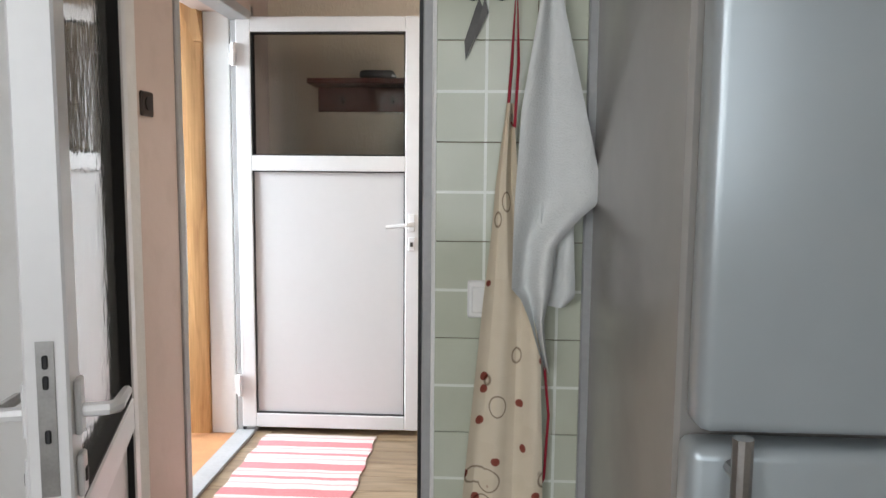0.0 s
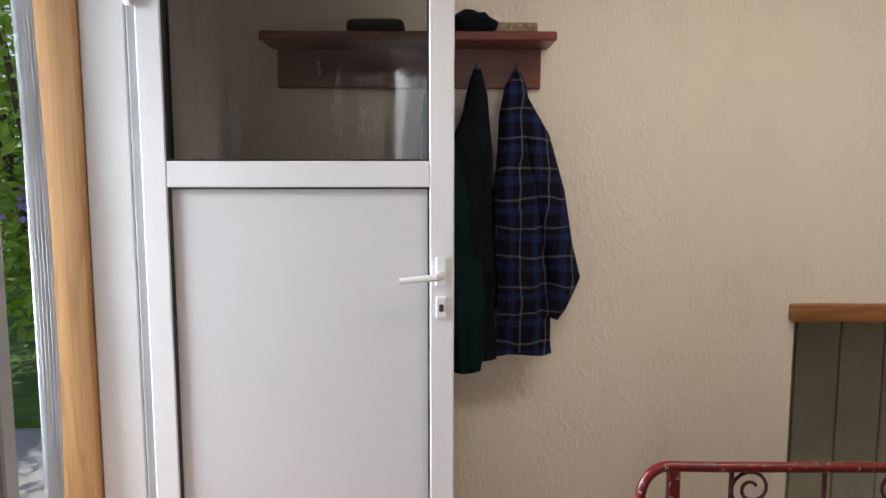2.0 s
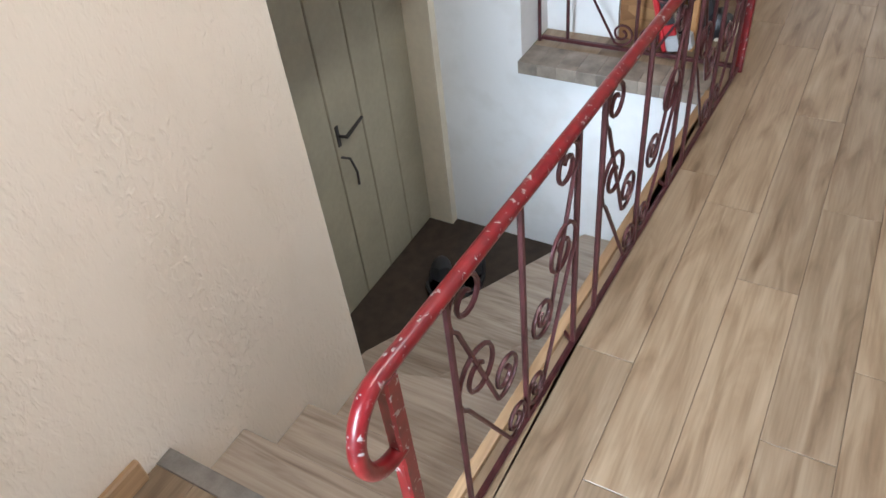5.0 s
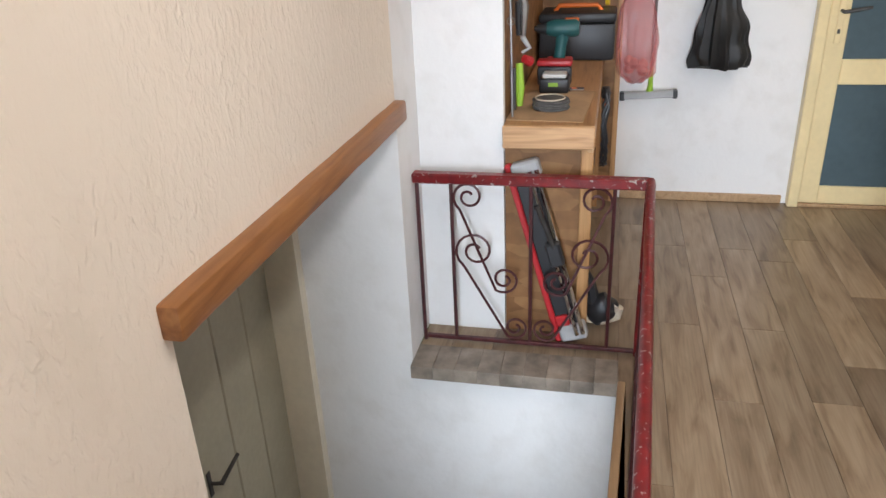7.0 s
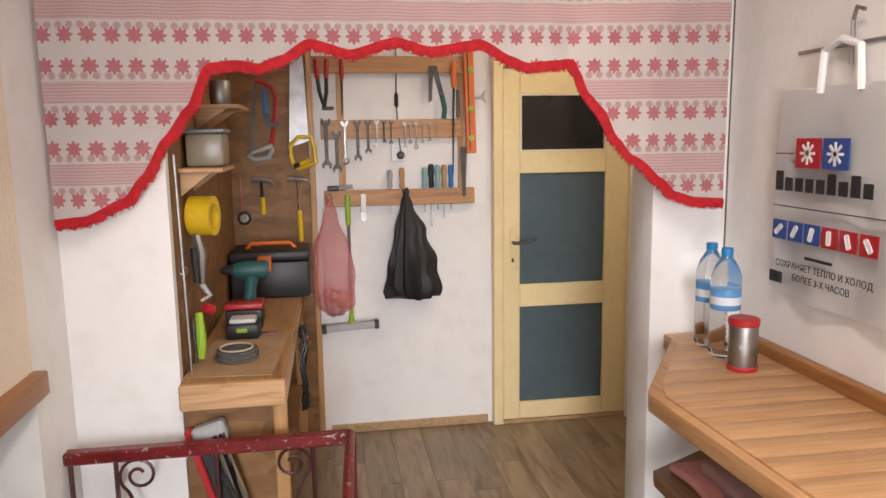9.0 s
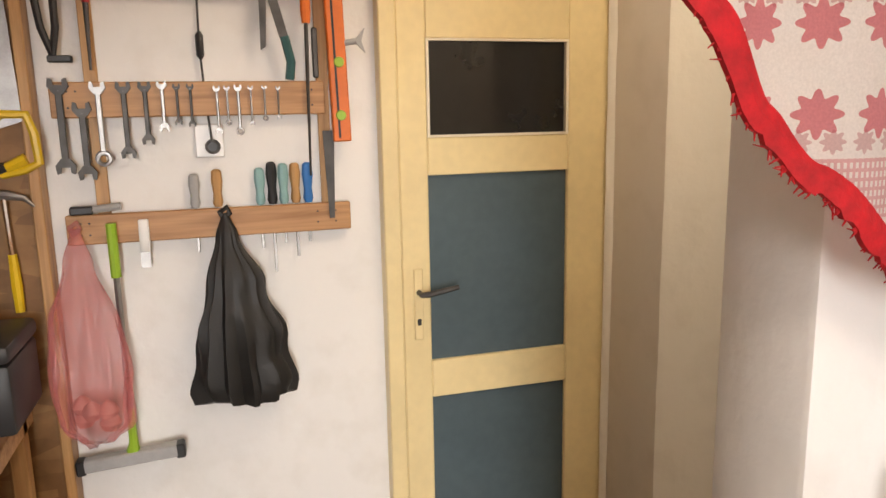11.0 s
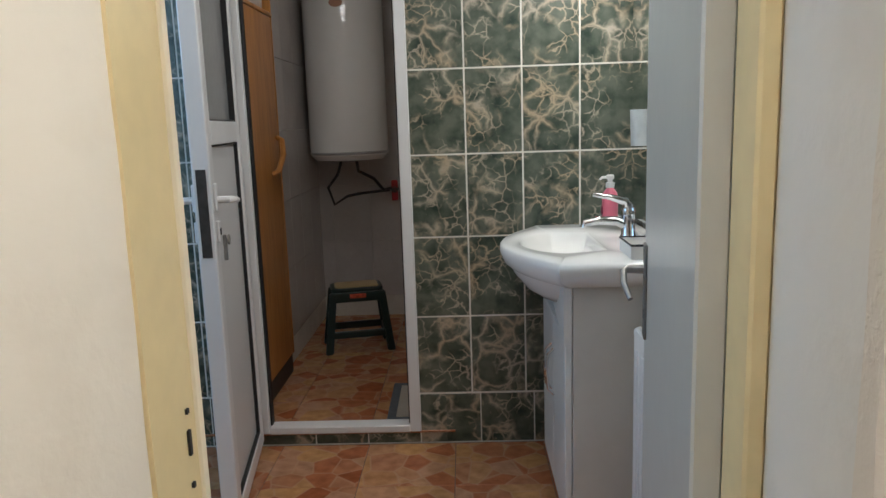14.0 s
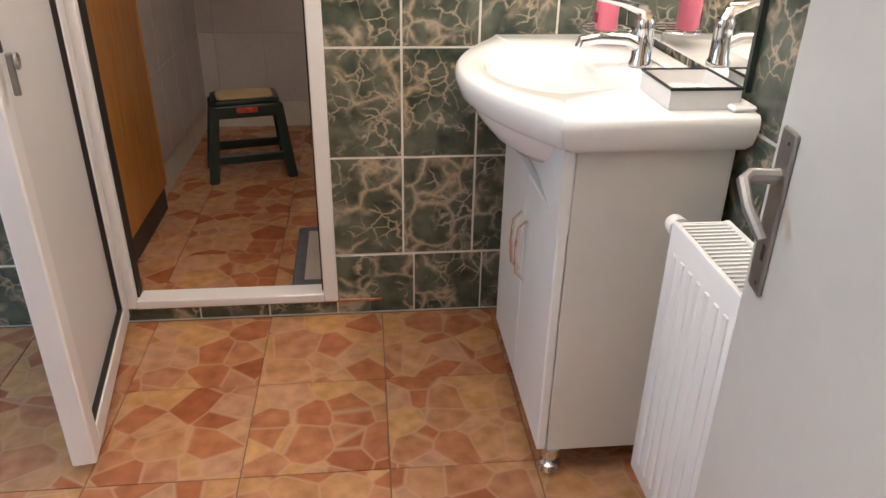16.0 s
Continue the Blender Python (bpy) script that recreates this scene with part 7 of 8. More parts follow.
def bath_door():
    ob = thing("bathroom_door", (4.085, -2.55, 0.05), "grey-white bathroom door standing open with a steel lever", "door")
    h, e = Vector((4.085, -2.555, 0)), Vector((3.959, -3.298, 0))
    u = (e - h).normalized()
    w = Vector((-u.y, u.x, 0))
    f = lambda a, d, z: h + u * a + w * d + Vector((0, 0, z))
    L = (e - h).length
    part("leaf", mapped(box(0, L, -0.038, 0.0, 0.05, 1.93, bev=0.004), f), GREYLAC, ob)
    for s, d in ((1, 0.0), (-1, -0.038)):
        p = part("handle_plate", mapped(box(L - 0.064, L - 0.024, d, d + 0.006 * s, 0.885, 1.090, bev=0.002), f), STEEL, ob, "brushed steel long plate")
        part("lever", mapped(tube([(L - 0.045, d, 1.035), (L - 0.045, d + 0.038 * s, 1.035), (L - 0.052, d + 0.048 * s, 1.032), (L - 0.085, d + 0.048 * s, 1.012), (L - 0.110, d + 0.036 * s, 0.985)], [0.010, 0.009, 0.0075, 0.0068, 0.006], 10), f), STEEL, p)
        part("keyhole", mapped(box(L - 0.055, L - 0.047, d + 0.005 * s, d + 0.0068 * s, 0.93, 0.95), f), GASKET, p)
        for z in (0.897, 1.074):
            part("screw", mapped(box(L - 0.053, L - 0.049, d + 0.005 * s, d + 0.0068 * s, z, z + 0.004), f), DARKSTEEL, p)


bath_door()

# ---- bathroom ----


def shower_door():
    st = struct("door_frame_5", box(4.555, 4.60, BY1 - 0.06, BY1 + 0.012, SZ, 2.06, bev=0.003), PVC, "white pvc shower door frame")
    part("jamb", box(5.190, 5.234, BY1 - 0.06, BY1 + 0.012, SZ, 2.06, bev=0.003), PVC, st)
    part("sill", box(4.60, 5.190, BY1 - 0.06, BY1 + 0.012, SZ - 0.002, SZ + 0.028, bev=0.003), PVC, st)
    part("head", box(4.60, 5.190, BY1 - 0.06, BY1 + 0.012, 2.02, 2.06, bev=0.003), PVC, st)
    bm = bmesh.new()
    bx(bm, 4.600, 4.606, BY1 - 0.05, BY1 - 0.01, SZ + 0.03, 2.02)
    bx(bm, 5.184, 5.190, BY1 - 0.05, BY1 - 0.01, SZ + 0.03, 2.02)
    part("gasket", bm, GASKET, st)
    ob = thing("shower_door", (5.20, -4.58, SZ), "white pvc shower room door standing open with keys in the lock", "door")
    h, e = Vector((5.268, -4.57, 0.068)), Vector((5.165, -3.905, 0.068))
    u = (e - h).normalized()
    w = Vector((u.y, -u.x, 0))
    f = lambda a, d, z: h + u * a + w * (-d) + Vector((0, 0, z))
    pvc_leaf(ob, f, (e - h).length, 1.93, 1.24, 0.055, 0.065, glass=MILKGLASS)
    L = (e - h).length
    k = lever(ob, f, L - 0.035, 0.055, 1.075, -1, length=0.11)
    lever(ob, f, L - 0.035, 0.0, 1.075, 1, length=0.11)
    part("key", mapped(box(L - 0.040, L - 0.030, 0.07, 0.082, 0.885, 0.965, bev=0.002), f), STEEL, k)
    part("key_ring", mapped(tube([(L - 0.035 + 0.014 * math.cos(radians(a)), 0.088, 0.95 + 0.014 * math.sin(radians(a))) for a in range(0, 360, 30)], 0.003, 5, True), f), STEEL, k)
    part("lock_strip", mapped(box(L, L + 0.002, 0.012, 0.042, 0.90, 1.17), f), DARKSTEEL, ob, "grey steel lock strip")


MILKGLASS = plain("milky pane", (0.30, 0.30, 0.30), 0.2, 0, 0.1, 3)
shower_door()

ob = thing("switch_column", (5.61, BY1, 1.32), "white column of switches and a socket on the tiles", "switch")
for z0, z1 in ((1.53, 1.615), (1.425, 1.522), (1.322, 1.418)):
    p = part("plate", box(5.567, 5.652, BY1 - 0.004, BY1 + 0.018, z0, z1, bev=0.005, seg=2), WHITEPL, ob)
    if z1 < 1.45:
        bm = moved(lathe([(0.026, 0), (0.026, 0.002), (0.020, 0.0025)], 18), pose(5.61, BY1 + 0.018, (z0 + z1) / 2, -90, 0, 0))
        part("socket_well", bm, GREYPVC, p)
    else:
        part("rocker", box(5.58, 5.638, BY1 + 0.018, BY1 + 0.023, z0 + 0.014, z1 - 0.014, bev=0.003), WHITEPL, p)

# boiler in the shower room
ob = thing("water_boiler", (5.045, -6.215, 1.14), "white enamel wall boiler with pipes below", "boiler")
bx_, by_ = 5.045, -6.215
part("tank", lathe([(0.135, 1.142), (0.208, 1.153), (0.234, 1.181), (0.238, 1.227), (0.238, 2.14), (0.225, 2.18), (0.135, 2.21)], 40, (bx_, by_, 0)), CERAMIC, ob)
part("badge", moved(lathe([(0.026, 0), (0.024, 0.004)], 20, sx=1.5), pose(bx_, by_ + 0.236, 2.04, -90, 0, 0)), plain("copper badge", (0.42, 0.22, 0.14), 0.4), ob)
part("base_ring", lathe([(0.235, 1.187), (0.240, 1.193), (0.240, 1.199), (0.235, 1.204)], 40, (bx_, by_, 0)), GREYPVC, ob)
part("pipe", tube([(bx_ - 0.04, by_ + 0.02, 1.15), (bx_ - 0.05, by_ + 0.02, 1.08), (bx_ - 0.14, by_, 1.03), (bx_ - 0.19, by_ - 0.05, 0.955), (4.82, SY1 + 0.03, 0.95)], 0.010, 8), BLACKPL, ob)
part("pipe", tube([(bx_ + 0.05, by_ + 0.02, 1.15), (bx_ + 0.08, by_ + 0.02, 1.06), (bx_ + 0.15, by_ - 0.02, 0.98), (bx_ + 0.12, by_ - 0.05, 0.87), (bx_ + 0.04, by_ - 0.06, 0.92), (bx_ - 0.04, by_ - 0.06, 0.935), (4.84, SY1 + 0.04, 0.935)], 0.009, 8), BLACKPL, ob)
v = part("valve", tube([(4.80, SY1, 0.94), (4.80, SY1 + 0.09, 0.94)], 0.022, 10), DARKSTEEL, ob)
part("valve_knob", box(4.78, 4.82, SY1 + 0.06, SY1 + 0.09, 0.87, 1.00, bev=0.005), REDPL, v)

# wooden leaf in the shower room
OCHREWOOD = wood("ochre varnished wood", (0.34, 0.135, 0.028), (0.52, 0.24, 0.06), 0.32, 2)
ob = thing("wooden_cupboard_door", (5.285, -5.0, SZ), "ochre varnished wooden cupboard front with a curved wooden pull", "cupboard")
part("leaf", box(5.268, 5.305, -5.385, -4.72, SZ + 0.10, 1.885, bev=0.004), OCHREWOOD, ob)
part("top_strip", box(5.262, 5.308, -5.40, -4.72, 1.885, 1.905, bev=0.004), OCHREWOOD, ob)
part("end_post", box(5.266, 5.306, -5.402, -5.386, SZ + 0.10, 1.985, bev=0.003), OCHREWOOD, ob)
part("plinth", box(5.274, 5.307, -5.385, -4.72, SZ, SZ + 0.098, bev=0.003), BLACKPL, ob, "black plinth")
part("pull", tube([(5.268, -5.335, 1.31), (5.238, -5.328, 1.295), (5.226, -5.29, 1.225), (5.238, -5.23, 1.15), (5.268, -5.215, 1.135)], [0.012, 0.014, 0.015, 0.014, 0.012], 8), OCHREWOOD, ob)


def stool():
    cx, cy, z0, h = 4.985, -5.795, SZ, 0.345
    ob = thing("step_stool", (cx, cy, z0), "dark green plastic step stool with a beige top", "stool")
    dg = plain("dark bottle green plastic", (0.010, 0.028, 0.026), 0.4)
    top = [(cx + sx * (0.145 if k else 0.125), cy + sy * (0.075 if k else 0.098), z0 + h) for sx, sy, k in ((-1, -1, 1), (-1, -1, 0), (1, -1, 0), (1, -1, 1), (1, 1, 1), (1, 1, 0), (-1, 1, 0), (-1, 1, 1))]
    part("seat", prism(top, (0, 0, 0.022), bev=0.006), dg, ob)
    top2 = [(cx + (x - cx) * 0.84, cy + (y - cy) * 0.80, z0 + h + 0.022) for x, y, _ in top]
    part("seat_pad", prism(top2, (0, 0, 0.006), bev=0.002), plain("beige ribbed pad", (0.50, 0.38, 0.20), 0.6), ob)
    for sx in (-1, 1):
        for sy in (-1, 1):
            pts = [(cx + sx * 0.175, cy + sy * 0.115), (cx + sx * 0.135, cy + sy * 0.088)]
            bm = bmesh.new()
            v0 = [bm.verts.new((pts[0][0] + a, pts[0][1] + b, z0)) for a, b in ((-0.022, -0.014), (0.022, -0.014), (0.022, 0.014), (-0.022, 0.014))]
            v1 = [bm.verts.new((pts[1][0] + a, pts[1][1] + b, z0 + h)) for a, b in ((-0.02, -0.014), (0.02, -0.014), (0.02, 0.014), (-0.02, 0.014))]
            for k in range(4):
                bm.faces.new((v0[k], v0[(k + 1) % 4], v1[(k + 1) % 4], v1[k]))
            bm.faces.new(v0[::-1])
            bm.faces.new(v1)
            bmesh.ops.bevel(bm, geom=bm.edges[:], offset=0.005, segments=2, affect="EDGES")
            part("leg", bm, dg, ob)
    for sy in (-1, 1):
        part("apron", box(cx - 0.14, cx + 0.14, cy + sy * 0.094 - 0.010, cy + sy * 0.094 + 0.010, z0 + h - 0.055, z0 + h, bev=0.005), dg, ob)
        part("stretcher", box(cx - 0.155, cx + 0.155, cy + sy * 0.103 - 0.010, cy + sy * 0.103 + 0.010, z0 + 0.085, z0 + 0.125, bev=0.005), dg, ob)
    for sx in (-1, 1):
        part("side_stretcher", box(cx + sx * 0.155 - 0.010, cx + sx * 0.155 + 0.010, cy - 0.1, cy + 0.1, z0 + 0.085, z0 + 0.125, bev=0.005), dg, ob)
    part("sticker", box(cx - 0.045, cx + 0.045, cy + 0.105, cy + 0.1065, z0 + h - 0.032, z0 + h - 0.008), plain("red and white sticker", (0.60, 0.10, 0.05), 0.5, 0, 0.5, 60), ob)
    ob.matrix_basis = pose(cx, cy, z0, 0, 0, 13)


stool()
bm = moved(box(-0.11, 0.11, -0.235, 0.235, 0, 0.012, bev=0.005), pose(4.605, -4.91, SZ, 0, 0, 1))
ob = thing("bath_mat", (4.605, -4.91, SZ), "grey bath mat with a pale middle on the shower floor", "mat")
part("mat", bm, plain("grey mat", (0.10, 0.115, 0.13), 0.95, 0, 0.2, 20, 0.5, 200), ob)
part("mat_panel", moved(box(-0.07, 0.07, -0.19, 0.19, 0.012, 0.015, bev=0.001), pose(4.605, -4.91, SZ, 0, 0, 1)), plain("pale mat middle", (0.42, 0.38, 0.32), 0.95), ob)


def vanity():
    ob = thing("vanity_cabinet", (3.87, -4.1, BZ), "white lacquered basin cabinet on round chrome feet", "cabinet")
    x0, x1, y0, y1, z0, z1 = BX0 + 0.02, 4.060, -4.40, -3.815, 0.117, 0.872
    part("body", box(x0, x1 - 0.02, y0, y1, z0, z1, bev=0.002), CABSIDE, ob)
    ym = (y0 + y1) / 2
    for a, b, hy in ((y0, ym - 0.002, ym - 0.03), (ym + 0.002, y1, ym + 0.03)):
        d = part("door", box(x1 - 0.018, x1 + 0.004, a, b, z0 + 0.003, z1 - 0.16, bev=0.003), WHITELAC, ob)
        part("handle", tube([(x1 + 0.004, hy, 0.44), (x1 + 0.024, hy, 0.46), (x1 + 0.030, hy, 0.52), (x1 + 0.024, hy, 0.58), (x1 + 0.004, hy, 0.60)], 0.005, 8), CHROME, d)
    bm = bmesh.new()
    n = 14
    pts = [(x1 + 0.006, y0, z1)] + [(x1 + 0.006, y0 + (y1 - y0) * i / n, 0.72 + 0.055 * math.sin(math.pi * i / n) - 0.03 * (i / n)) for i in range(n + 1)] + [(x1 + 0.006, y1, z1)]
    part("fascia", prism(pts, (-0.024, 0, 0)), WHITELAC, ob)
    for x in (x0 + 0.04, x1 - 0.035):
        for y in (y0 + 0.04, y1 - 0.02):
            ft = part("foot", lathe([(0.026, z0), (0.024, z0 - 0.02), (0.014, z0 - 0.045), (0.012, z0 - 0.06)], 14, (x, y, 0)), CHROME, ob)
            part("foot_ball", lathe([(0.012, 0.0), (0.024, 0.006), (0.029, 0.019), (0.024, 0.032), (0.012, 0.040)], 16, (x, y, BZ)), CHROME, ft)


CABSIDE = plain("warm white laminate", (0.66, 0.64, 0.60), 0.3, 0, 0.05, 2)
vanity()


def basin():
    """Ceramic basin with a bulging front bowl."""
    ob = thing("wash_basin", (3.9, -4.12, 0.875), "white ceramic wash basin with a bulging bowl", "basin")
    xb0, y0, y1, zt = BX0 + 0.004, -4.585, -3.775, 0.945
    yc = -4.18

    def front(y):
        t = max(0.0, 1 - ((y - yc) / 0.385) ** 2)
        return 4.085 + 0.148 * t ** 1.15
    n = 40
    edge = [(front(y0 + (y1 - y0) * i / n), y0 + (y1 - y0) * i / n) for i in range(n + 1)]
    outline = [(xb0, y0)] + edge + [(xb0, y1)]
    bm = bmesh.new()
    cxb, cyb, ra, rb = 4.005, yc, 0.165, 0.235

    def loop(z, inset, push=0.0):
        return [bm.verts.new((max(xb0, x - inset * (1 if x > xb0 + 0.01 else 0)), min(max(y, y0 + inset), y1 - inset), z)) for x, y in outline]
    # outer skin: foot, swell, rim
    levels = [(0.868, 0.035), (0.885, 0.012), (0.92, 0.0), (0.938, 0.002), (0.945, 0.010)]
    rings = [loop(z, i) for z, i in levels]
    m = len(outline)
    for a, b in zip(rings, rings[1:]):
        for j in range(m):
            bm.faces.new((a[j], a[(j + 1) % m], b[(j + 1) % m], b[j]))
    # bowl rings, one vertex for each outline vertex
    prev = rings[-1]
    for s, z in ((1.0, 0.945), (0.96, 0.938), (0.88, 0.90), (0.70, 0.855), (0.40, 0.828), (0.12, 0.822)):
        ring = []
        for j, (x, y) in enumerate(outline):
            a = math.atan2(y - cyb, x - cxb)
            ring.append(bm.verts.new((cxb + s * ra * math.cos(a), cyb + s * rb * math.sin(a), z)))
        for j in range(m):
            bm.faces.new((prev[j], prev[(j + 1) % m], ring[(j + 1) % m], ring[j]))
        prev = ring
    bm.faces.new(prev)
    part("bowl_top", bm, CERAMIC, ob, smooth=60)
    # belly under the front
    bm = bmesh.new()
    prev = None
    for k, (z, s) in enumerate(((0.925, 1.0), (0.89, 0.93), (0.85, 0.80), (0.81, 0.60), (0.785, 0.36))):
        ring = []
        for i in range(25):
            y = yc + 0.15 * (1 - s) + 0.345 * s * (i / 12 - 1)
            t = max(0.0, 1 - ((i / 12) - 1) ** 2)
            ring.append(bm.verts.new((4.045 + (0.178 * s) * t ** 0.85, y, z)))
        if prev:
            for i in range(24):
                bm.faces.new((prev[i], prev[i + 1], ring[i + 1], ring[i]))
        prev = ring
    bm.faces.new(prev)
    part("belly", bm, CERAMIC, ob, smooth=70)
    part("back_ledge", box(xb0, xb0 + 0.05, y0 + 0.005, y1 - 0.02, 0.945, 0.958, bev=0.005), CERAMIC, ob)
    part("overflow", moved(lathe([(0.010, 0), (0.008, 0.002)], 14, sx=0.6), pose(3.862, -4.13, 0.912, 0, 75, 0)), DARKSTEEL, ob)
    ob = thing("basin_tap", (3.80, -4.18, 0.945), "chrome single lever basin tap", "tap")
    part("base", lathe([(0.028, 0.945), (0.028, 0.955), (0.023, 0.965), (0.022, 1.03), (0.024, 1.045), (0.020, 1.055)], 20, (3.80, -4.18, 0)), CHROME, ob)
    part("spout", tube([(3.80, -4.18, 0.99), (3.84, -4.18, 1.01), (3.90, -4.18, 1.012), (3.945, -4.18, 1.005), (3.95, -4.18, 0.99)], [0.018, 0.016, 0.014, 0.013, 0.011], 12), CHROME, ob)
    part("lever", tube([(3.80, -4.18, 1.05), (3.81, -4.18, 1.075), (3.86, -4.18, 1.09), (3.92, -4.18, 1.10)], [0.020, 0.016, 0.010, 0.006], 10), CHROME, ob)


basin()
ob = thing("soap_dispenser", (3.80, -4.45, 0.985), "pink liquid soap bottle with a white pump on a wire shelf", "soap bottle")
PINKSOAP = plain("pink soap plastic", (0.72, 0.17, 0.24), 0.3, 0, 0.06, 8)
part("bottle", lathe([(0.030, 0.0), (0.034, 0.006), (0.034, 0.072), (0.030, 0.094), (0.016, 0.108), (0.013, 0.113)], 22, (3.815, -4.415, 0.988), sx=0.85), PINKSOAP, ob)
part("pump", lathe([(0.015, 0.0), (0.016, 0.004), (0.016, 0.018), (0.009, 0.020), (0.009, 0.030), (0.015, 0.032), (0.015, 0.044), (0.011, 0.047)], 16, (3.815, -4.415, 1.100)), WHITEPL, ob)
part("nozzle", tube([(3.815, -4.415, 1.138), (3.845, -4.412, 1.138), (3.853, -4.411, 1.130)], [0.006, 0.005, 0.004], 8), WHITEPL, ob)
part("label_mark", box(3.8440, 3.8460, -4.428, -4.402, 1.005, 1.030), plain("wine print", (0.2, 0.01, 0.05), 0.4), ob)
ob = thing("wire_shelf", (3.80, -4.44, 0.958), "chrome wire shelf holding the soap", "shelf")
part("frame", tube([(3.80 + 0.065 * math.cos(radians(a)), -4.45 + 0.09 * math.sin(radians(a)), 0.984) for a in range(0, 360, 20)], 0.0035, 6, True), CHROME, ob)
for d in (-0.04, 0, 0.04):
    part("wire", tube([(3.745, -4.45 + d, 0.984), (3.855, -4.45 + d, 0.984)], 0.002, 6), CHROME, ob)
part("post", tube([(3.76, -4.50, 0.945), (3.76, -4.50, 0.984)], 0.004, 6), CHROME, ob)
part("wall_arm", tube([(3.745, -4.40, 0.945), (3.745, -4.40, 0.984)], 0.004, 6), CHROME, ob)
ob = thing("soap_tray", (3.80, -3.93, 0.958), "small white tray with a dark rim on the basin", "tray")
bm = bmesh.new()
tx0, tx1, ty0, ty1 = 3.73, 3.87, -3.98, -3.82
bx(bm, tx0, tx1, ty0, ty1, 0.946, 0.951)
for a in ((tx0, tx0 + 0.004, ty0, ty1), (tx1 - 0.004, tx1, ty0, ty1), (tx0, tx1, ty0, ty0 + 0.004), (tx0, tx1, ty1 - 0.004, ty1)):
    bx(bm, *a, 0.951, 0.985)
part("tray", bm, WHITEPL, ob)
part("rim", tube([(tx0, ty0, 0.986), (tx1, ty0, 0.986), (tx1, ty1, 0.986), (tx0, ty1, 0.986)], 0.0035, 6, True), BLACKPL, ob)
part("soap_bar", box(3.77, 3.83, -3.94, -3.88, 0.951, 0.970, bev=0.008, seg=2), CERAMIC, ob)

MIRROR, _b = base_mat("mirror silver", 0.02, 1.0)
_b.inputs["Base Color"].default_value = (0.86, 0.88, 0.87, 1)
ob = thing("mirror", (BX0, -4.2, 0.97), "tall frameless wall mirror above the basin", "mirror")
part("plate", box(BX0 - 0.003, BX0 + 0.005, -4.56, -3.86, 0.975, 1.95), MIRROR, ob)
part("edge", box(BX0 - 0.003, BX0 + 0.009, -3.86, -3.848, 0.97, 1.955), plain("dark mirror edge", (0.02, 0.035, 0.03), 0.3), ob)
ob = thing("tumbler_holder", (3.748, -4.25, 1.255), "pale plastic tumbler in a holder beside the mirror", "tumbler")
part("cup", lathe([(0.030, 0), (0.034, 0.12), (0.031, 0.121), (0.027, 0.01)], 18, (3.748, -4.25, 1.255)), plain("pale grey cup", (0.55, 0.58, 0.58), 0.35), ob)
part("arm", tube([(BX0 + 0.004, -4.25, 1.335), (3.722, -4.25, 1.335)], 0.005, 6), CHROME, ob)


def radiator():
    ob = thing("radiator", (3.85, -3.42, 0.2), "white panel radiator with a slotted top behind the door", "radiator")
    x0, x1, y0, y1, z0, z1 = 3.785, 3.895, -3.67, -3.10, 0.20, 0.785
    part("front_panel", box(x1 - 0.012, x1, y0, y1, z0, z1, bev=0.005, seg=2), WHITERAD, ob)
    part("back_panel", box(x0, x0 + 0.012, y0, y1, z0, z1, bev=0.005, seg=2), WHITERAD, ob)
    part("side_cover", box(x0 + 0.008, x1 - 0.008, y0 + 0.001, y0 + 0.006, z0 + 0.02, z1 - 0.004), WHITERAD, ob)
    part("side_cover", box(x0 + 0.008, x1 - 0.008, y1 - 0.006, y1 - 0.001, z0 + 0.02, z1 - 0.004), WHITERAD, ob)
    y = y0 + 0.012
    while y < y1 - 0.01:
        part("slat", box(x0 + 0.012, x1 - 0.012, y, y + 0.006, z1 - 0.012, z1 - 0.002), WHITERAD, ob)
        y += 0.0135
    for k in range(16):
        yy = y0 + 0.03 + k * 0.0345
        part("fin", box(x1 - 0.001, x1 + 0.003, yy, yy + 0.016, z0 + 0.04, z1 - 0.05, bev=0.0015), WHITERAD, ob)
    part("core", box(x0 + 0.03, x1 - 0.03, y0 + 0.01, y1 - 0.01, z0 + 0.03, z1 - 0.03), GREYPVC, ob)
    v = part("valve", tube([(x1 - 0.03, y0 - 0.005, z1 - 0.03), (x1 - 0.03, y0 - 0.03, z1 - 0.03)], 0.012, 10), CHROME, ob)
    part("valve_cap", tube([(x1 - 0.03, y0 - 0.025, z1 - 0.03), (x1 - 0.03, y0 - 0.055, z1 - 0.03)], [0.021, 0.018], 14), WHITEPL, v)
    for yy in (y0 + 0.1, y1 - 0.1):
        part("bracket", box(BX0, x0, yy, yy + 0.03, 0.35, 0.7), WHITERAD, ob)


WHITERAD = plain("white radiator enamel", (0.80, 0.81, 0.82), 0.3, 0, 0.03, 3)
radiator()
ob = struct("window_3", box(6.27, 6.305, BY1 - 0.07, BY1 - 0.02, 1.05, 1.60, bev=0.003), PVC, "small white bathroom window with bright sky behind")
part("frame", box(6.585, 6.619, BY1 - 0.07, BY1 - 0.02, 1.05, 1.60, bev=0.003), PVC, ob)
part("frame", box(6.305, 6.585, BY1 - 0.07, BY1 - 0.02, 1.05, 1.085, bev=0.003), PVC, ob)
part("frame", box(6.305, 6.585, BY1 - 0.07, BY1 - 0.02, 1.565, 1.60, bev=0.003), PVC, ob)
part("pane", box(6.305, 6.585, BY1 - 0.048, BY1 - 0.043, 1.085, 1.565), CLEARGLASS, ob).visible_shadow = False
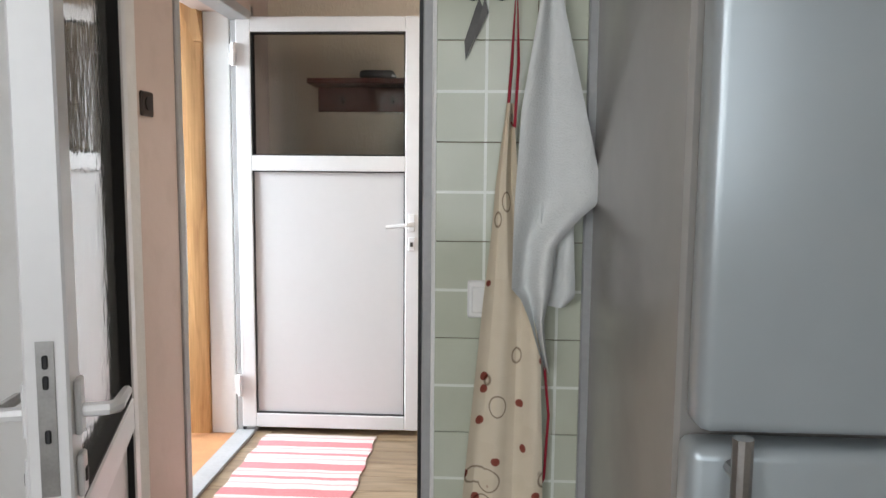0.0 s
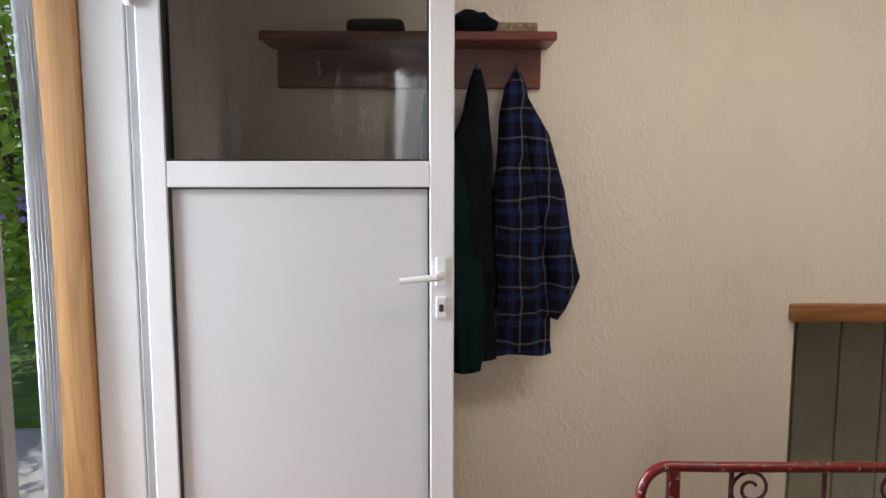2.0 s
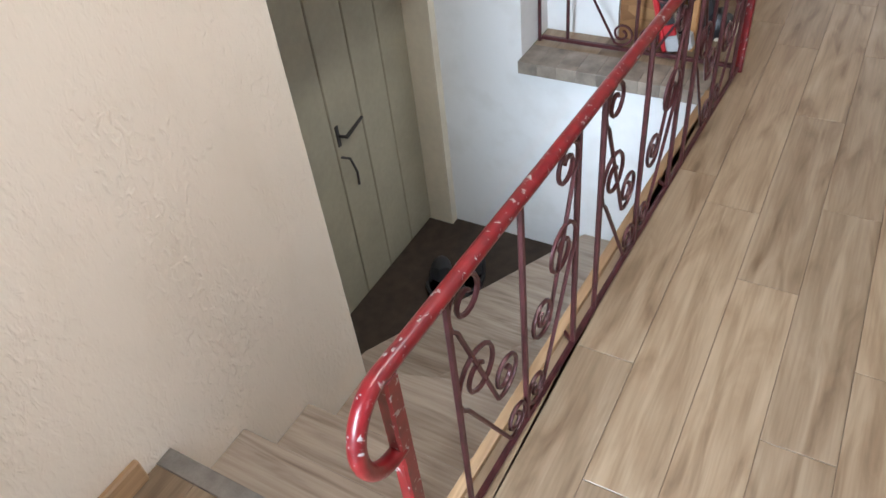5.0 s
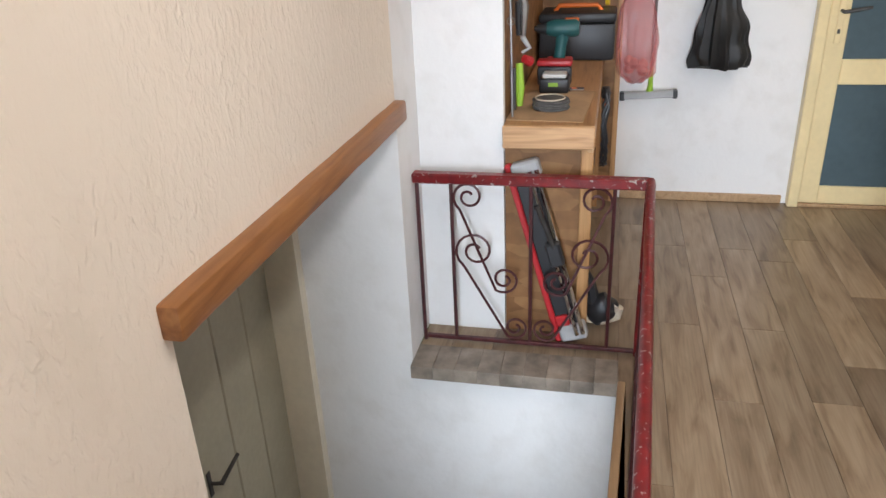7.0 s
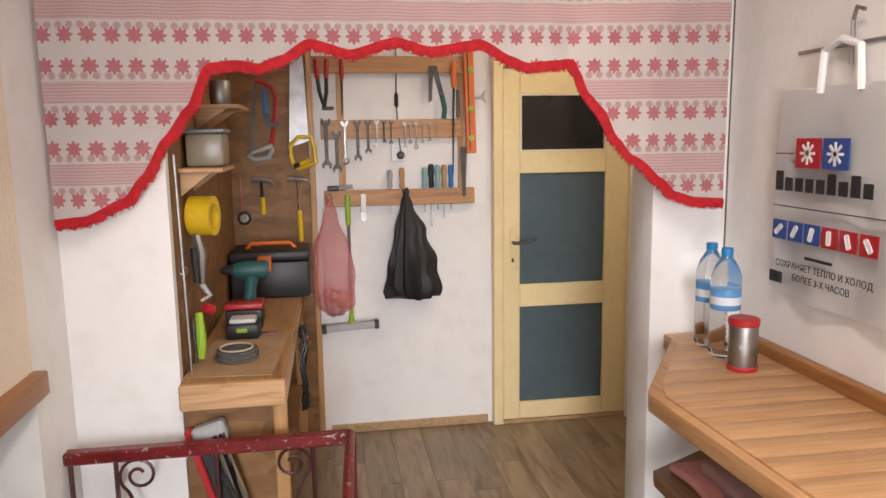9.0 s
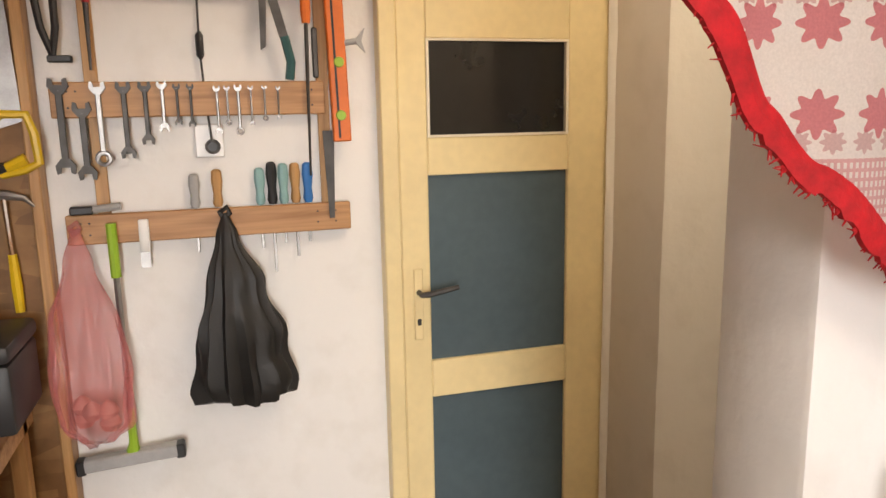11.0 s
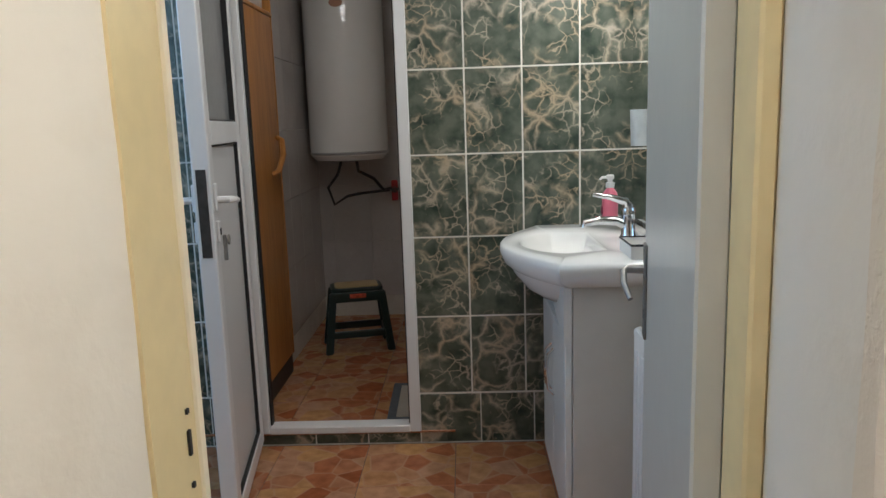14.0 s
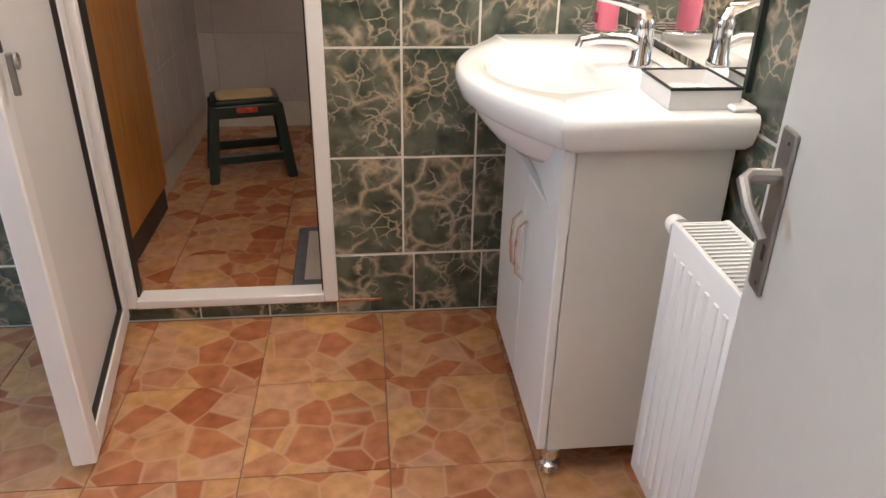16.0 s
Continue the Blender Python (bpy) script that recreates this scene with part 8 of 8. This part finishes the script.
part("sill", box(6.25, 6.619, BY1 - 0.02, BY1 + 0.03, 1.03, 1.05, bev=0.004), PVC, ob)
SKYGLOW, _b = base_mat("hazy daylight outside", 0.9)
_b.inputs["Emission Color"].default_value, _b.inputs["Emission Strength"].default_value = (0.78, 0.90, 1.0, 1), 2.2
struct("backdrop_haze", box(5.9, 8.6, -7.02, -7.0, -1.2, 4.0), SKYGLOW, "bright hazy daylight outside the bathroom window")


def bath_chair():
    """Black chair with splayed tapering legs and a tall padded back, turned to the door."""
    ob = thing("black_chair", (5.39, -3.234, BZ), "black padded chair with a tall back and tapering legs", "chair", rot=142)
    M = ob.matrix_basis
    P = lambda n, bm, l="": part(n, moved(bm, M), NAVY if n in ("seat", "backrest") else BLACKPL, ob, l)
    P("seat", box(-0.21, 0.21, -0.21, 0.21, 0.385, 0.455, bev=0.02, seg=3))
    P("backrest", moved(box(-0.022, 0.022, -0.21, 0.21, 0.0, 0.66, bev=0.018, seg=3), pose(-0.20, 0, 0.46, 0, -5, 0)))
    for sx in (-1, 1):
        for sy in (-1, 1):
            P("leg", tube([(sx * 0.19, sy * 0.19, 0.40), (sx * 0.205, sy * 0.203, 0.22), (sx * 0.225, sy * 0.222, 0.0)], [0.024, 0.018, 0.011], 10))
        P("side_rail", box(-0.19, 0.19, sx * 0.19 - 0.012, sx * 0.19 + 0.012, 0.35, 0.386, bev=0.004))


bath_chair()

# ---- floors in pieces ----


def plank_floor():
    rng = random.Random(5)
    w = 0.146
    rows = [(-0.70 + w * i, -0.70 + w * (i + 1)) for i in range(-11, 5)]
    for y0, y1 in rows:
        y1 = min(y1, -0.002)
        spans = [(XW + 0.003, 1.432), (3.472, XE - 0.002)] if (y0 + y1) / 2 > -0.70 else [(XW + 0.003, XE - 0.002)]
        if (y0 + y1) / 2 < YH:
            spans = [(3.9, XE - 0.002)]
        for a, b in spans:
            x = a - rng.uniform(0, 0.8)
            while x < b:
                e = x + rng.uniform(0.70, 1.05)
                c0, c1 = max(x, a), min(e, b)
                if c1 - c0 > 0.04:
                    part("plank", box(c0 + 0.0006, c1 - 0.0006, y0 + 0.0006, y1 - 0.0006, -0.004, 0.0, bev=0.0008), PLANK, floor)
                x = e


plank_floor()
TW, TH = 0.2215, 0.3265
ROWS = [0.572 - TH + 0.006 + TH * i for i in range(0, 7)]
pl = []
for i in range(-3, 11):
    cx = 4.338 + TW * (i + 0.5)
    for z in ROWS:
        if BX0 < cx - TW / 2 + 0.06 and cx + TW / 2 < BX1 + 0.05 and not (4.555 - 0.09 < cx < 5.234 + 0.07 and z < 2.05) and not (cx > 6.26 and 0.95 < z + TH / 2 < 1.65):
            pl.append((cx, BY1 - 0.008, z + TH / 2))
pieces("tile", wall_bath, (TW - 0.0055, 0.008, TH - 0.0055), pl, TILEGREEN)
pl = [(BX0 - 0.06 + TW * (i + 0.5), BY1 - 0.008, 0.142) for i in range(0, 4)] + [(5.215 + TW * (i + 0.5), BY1 - 0.008, 0.142) for i in range(0, 7)]
pieces("tile", wall_bath, (TW - 0.004, 0.008, 0.21), pl, TILEGREEN)
pieces("tile", wall_bath, (TW - 0.004, 0.008, 0.05), [(4.668 + TW * i, BY1 - 0.008, 0.062) for i in range(3)], TILEGREEN)
pieces("tile", wall_bath, (0.108, 0.008, 0.21), [(4.500, BY1 - 0.0075, 0.142)], TILEGREEN)
pl = [(BX1 + 0.008, -4.38 + TW * (j + 0.5), z + TH / 2) for j in range(-1, 8) for z in ROWS]
pieces("tile", wall_bath, (0.008, TW - 0.0055, TH - 0.0055), pl, TILEGREEN)
pieces("tile", wall_bath, (0.008, TW - 0.004, 0.21), [(BX1 + 0.008, -4.38 + TW * (j + 0.5), 0.142) for j in range(-1, 8)], TILEGREEN)
STW, STH = 0.25, 0.372
pl = [(SX1 - 0.002, BY1 - 0.1 - STW * (j + 0.5), 1.342 + STH * (i + 0.5)) for i in range(-3, 3) for j in range(0, 8)]
pieces("tile", wall_shower, (0.008, STW - 0.002, STH - 0.002), [p for p in pl if p[2] > SZ + 0.02], TILESHOWER, 0.001)
pl = [(SX0 + STW * (j + 0.5), SY1 + 0.002, 1.342 + STH * (i + 0.5)) for i in range(-3, 3) for j in range(0, 4)]
pieces("tile", wall_shower, (STW - 0.002, 0.008, STH - 0.002), [p for p in pl if p[2] > SZ + 0.02], TILESHOWER, 0.001)
pl = [(BX0 - 0.008, -4.6 + TW * (j + 0.5), z + TH / 2) for j in range(0, 9) for z in ROWS]
pieces("tile", wall_bath, (0.008, TW - 0.0055, TH - 0.0055), pl, TILEGREEN)
FT = 0.3615
pl = [(4.412 + FT * (i + 0.5), -4.234 + FT * (j + 0.5), BZ - 0.004) for i in range(-2, 6) for j in range(-1, 5)]
pieces("floor_tile", floor_bath, (FT - 0.003, FT - 0.003, 0.008), pl, TILEFLOOR, 0.0006)
pl = [(4.412 + FT * (i + 0.5), -4.234 + FT * (j + 0.5), SZ - 0.004) for i in range(0, 3) for j in range(-7, -1)]
pieces("floor_tile", floor_shower, (FT - 0.003, FT - 0.003, 0.008), pl, TILEFLOOR, 0.0006)
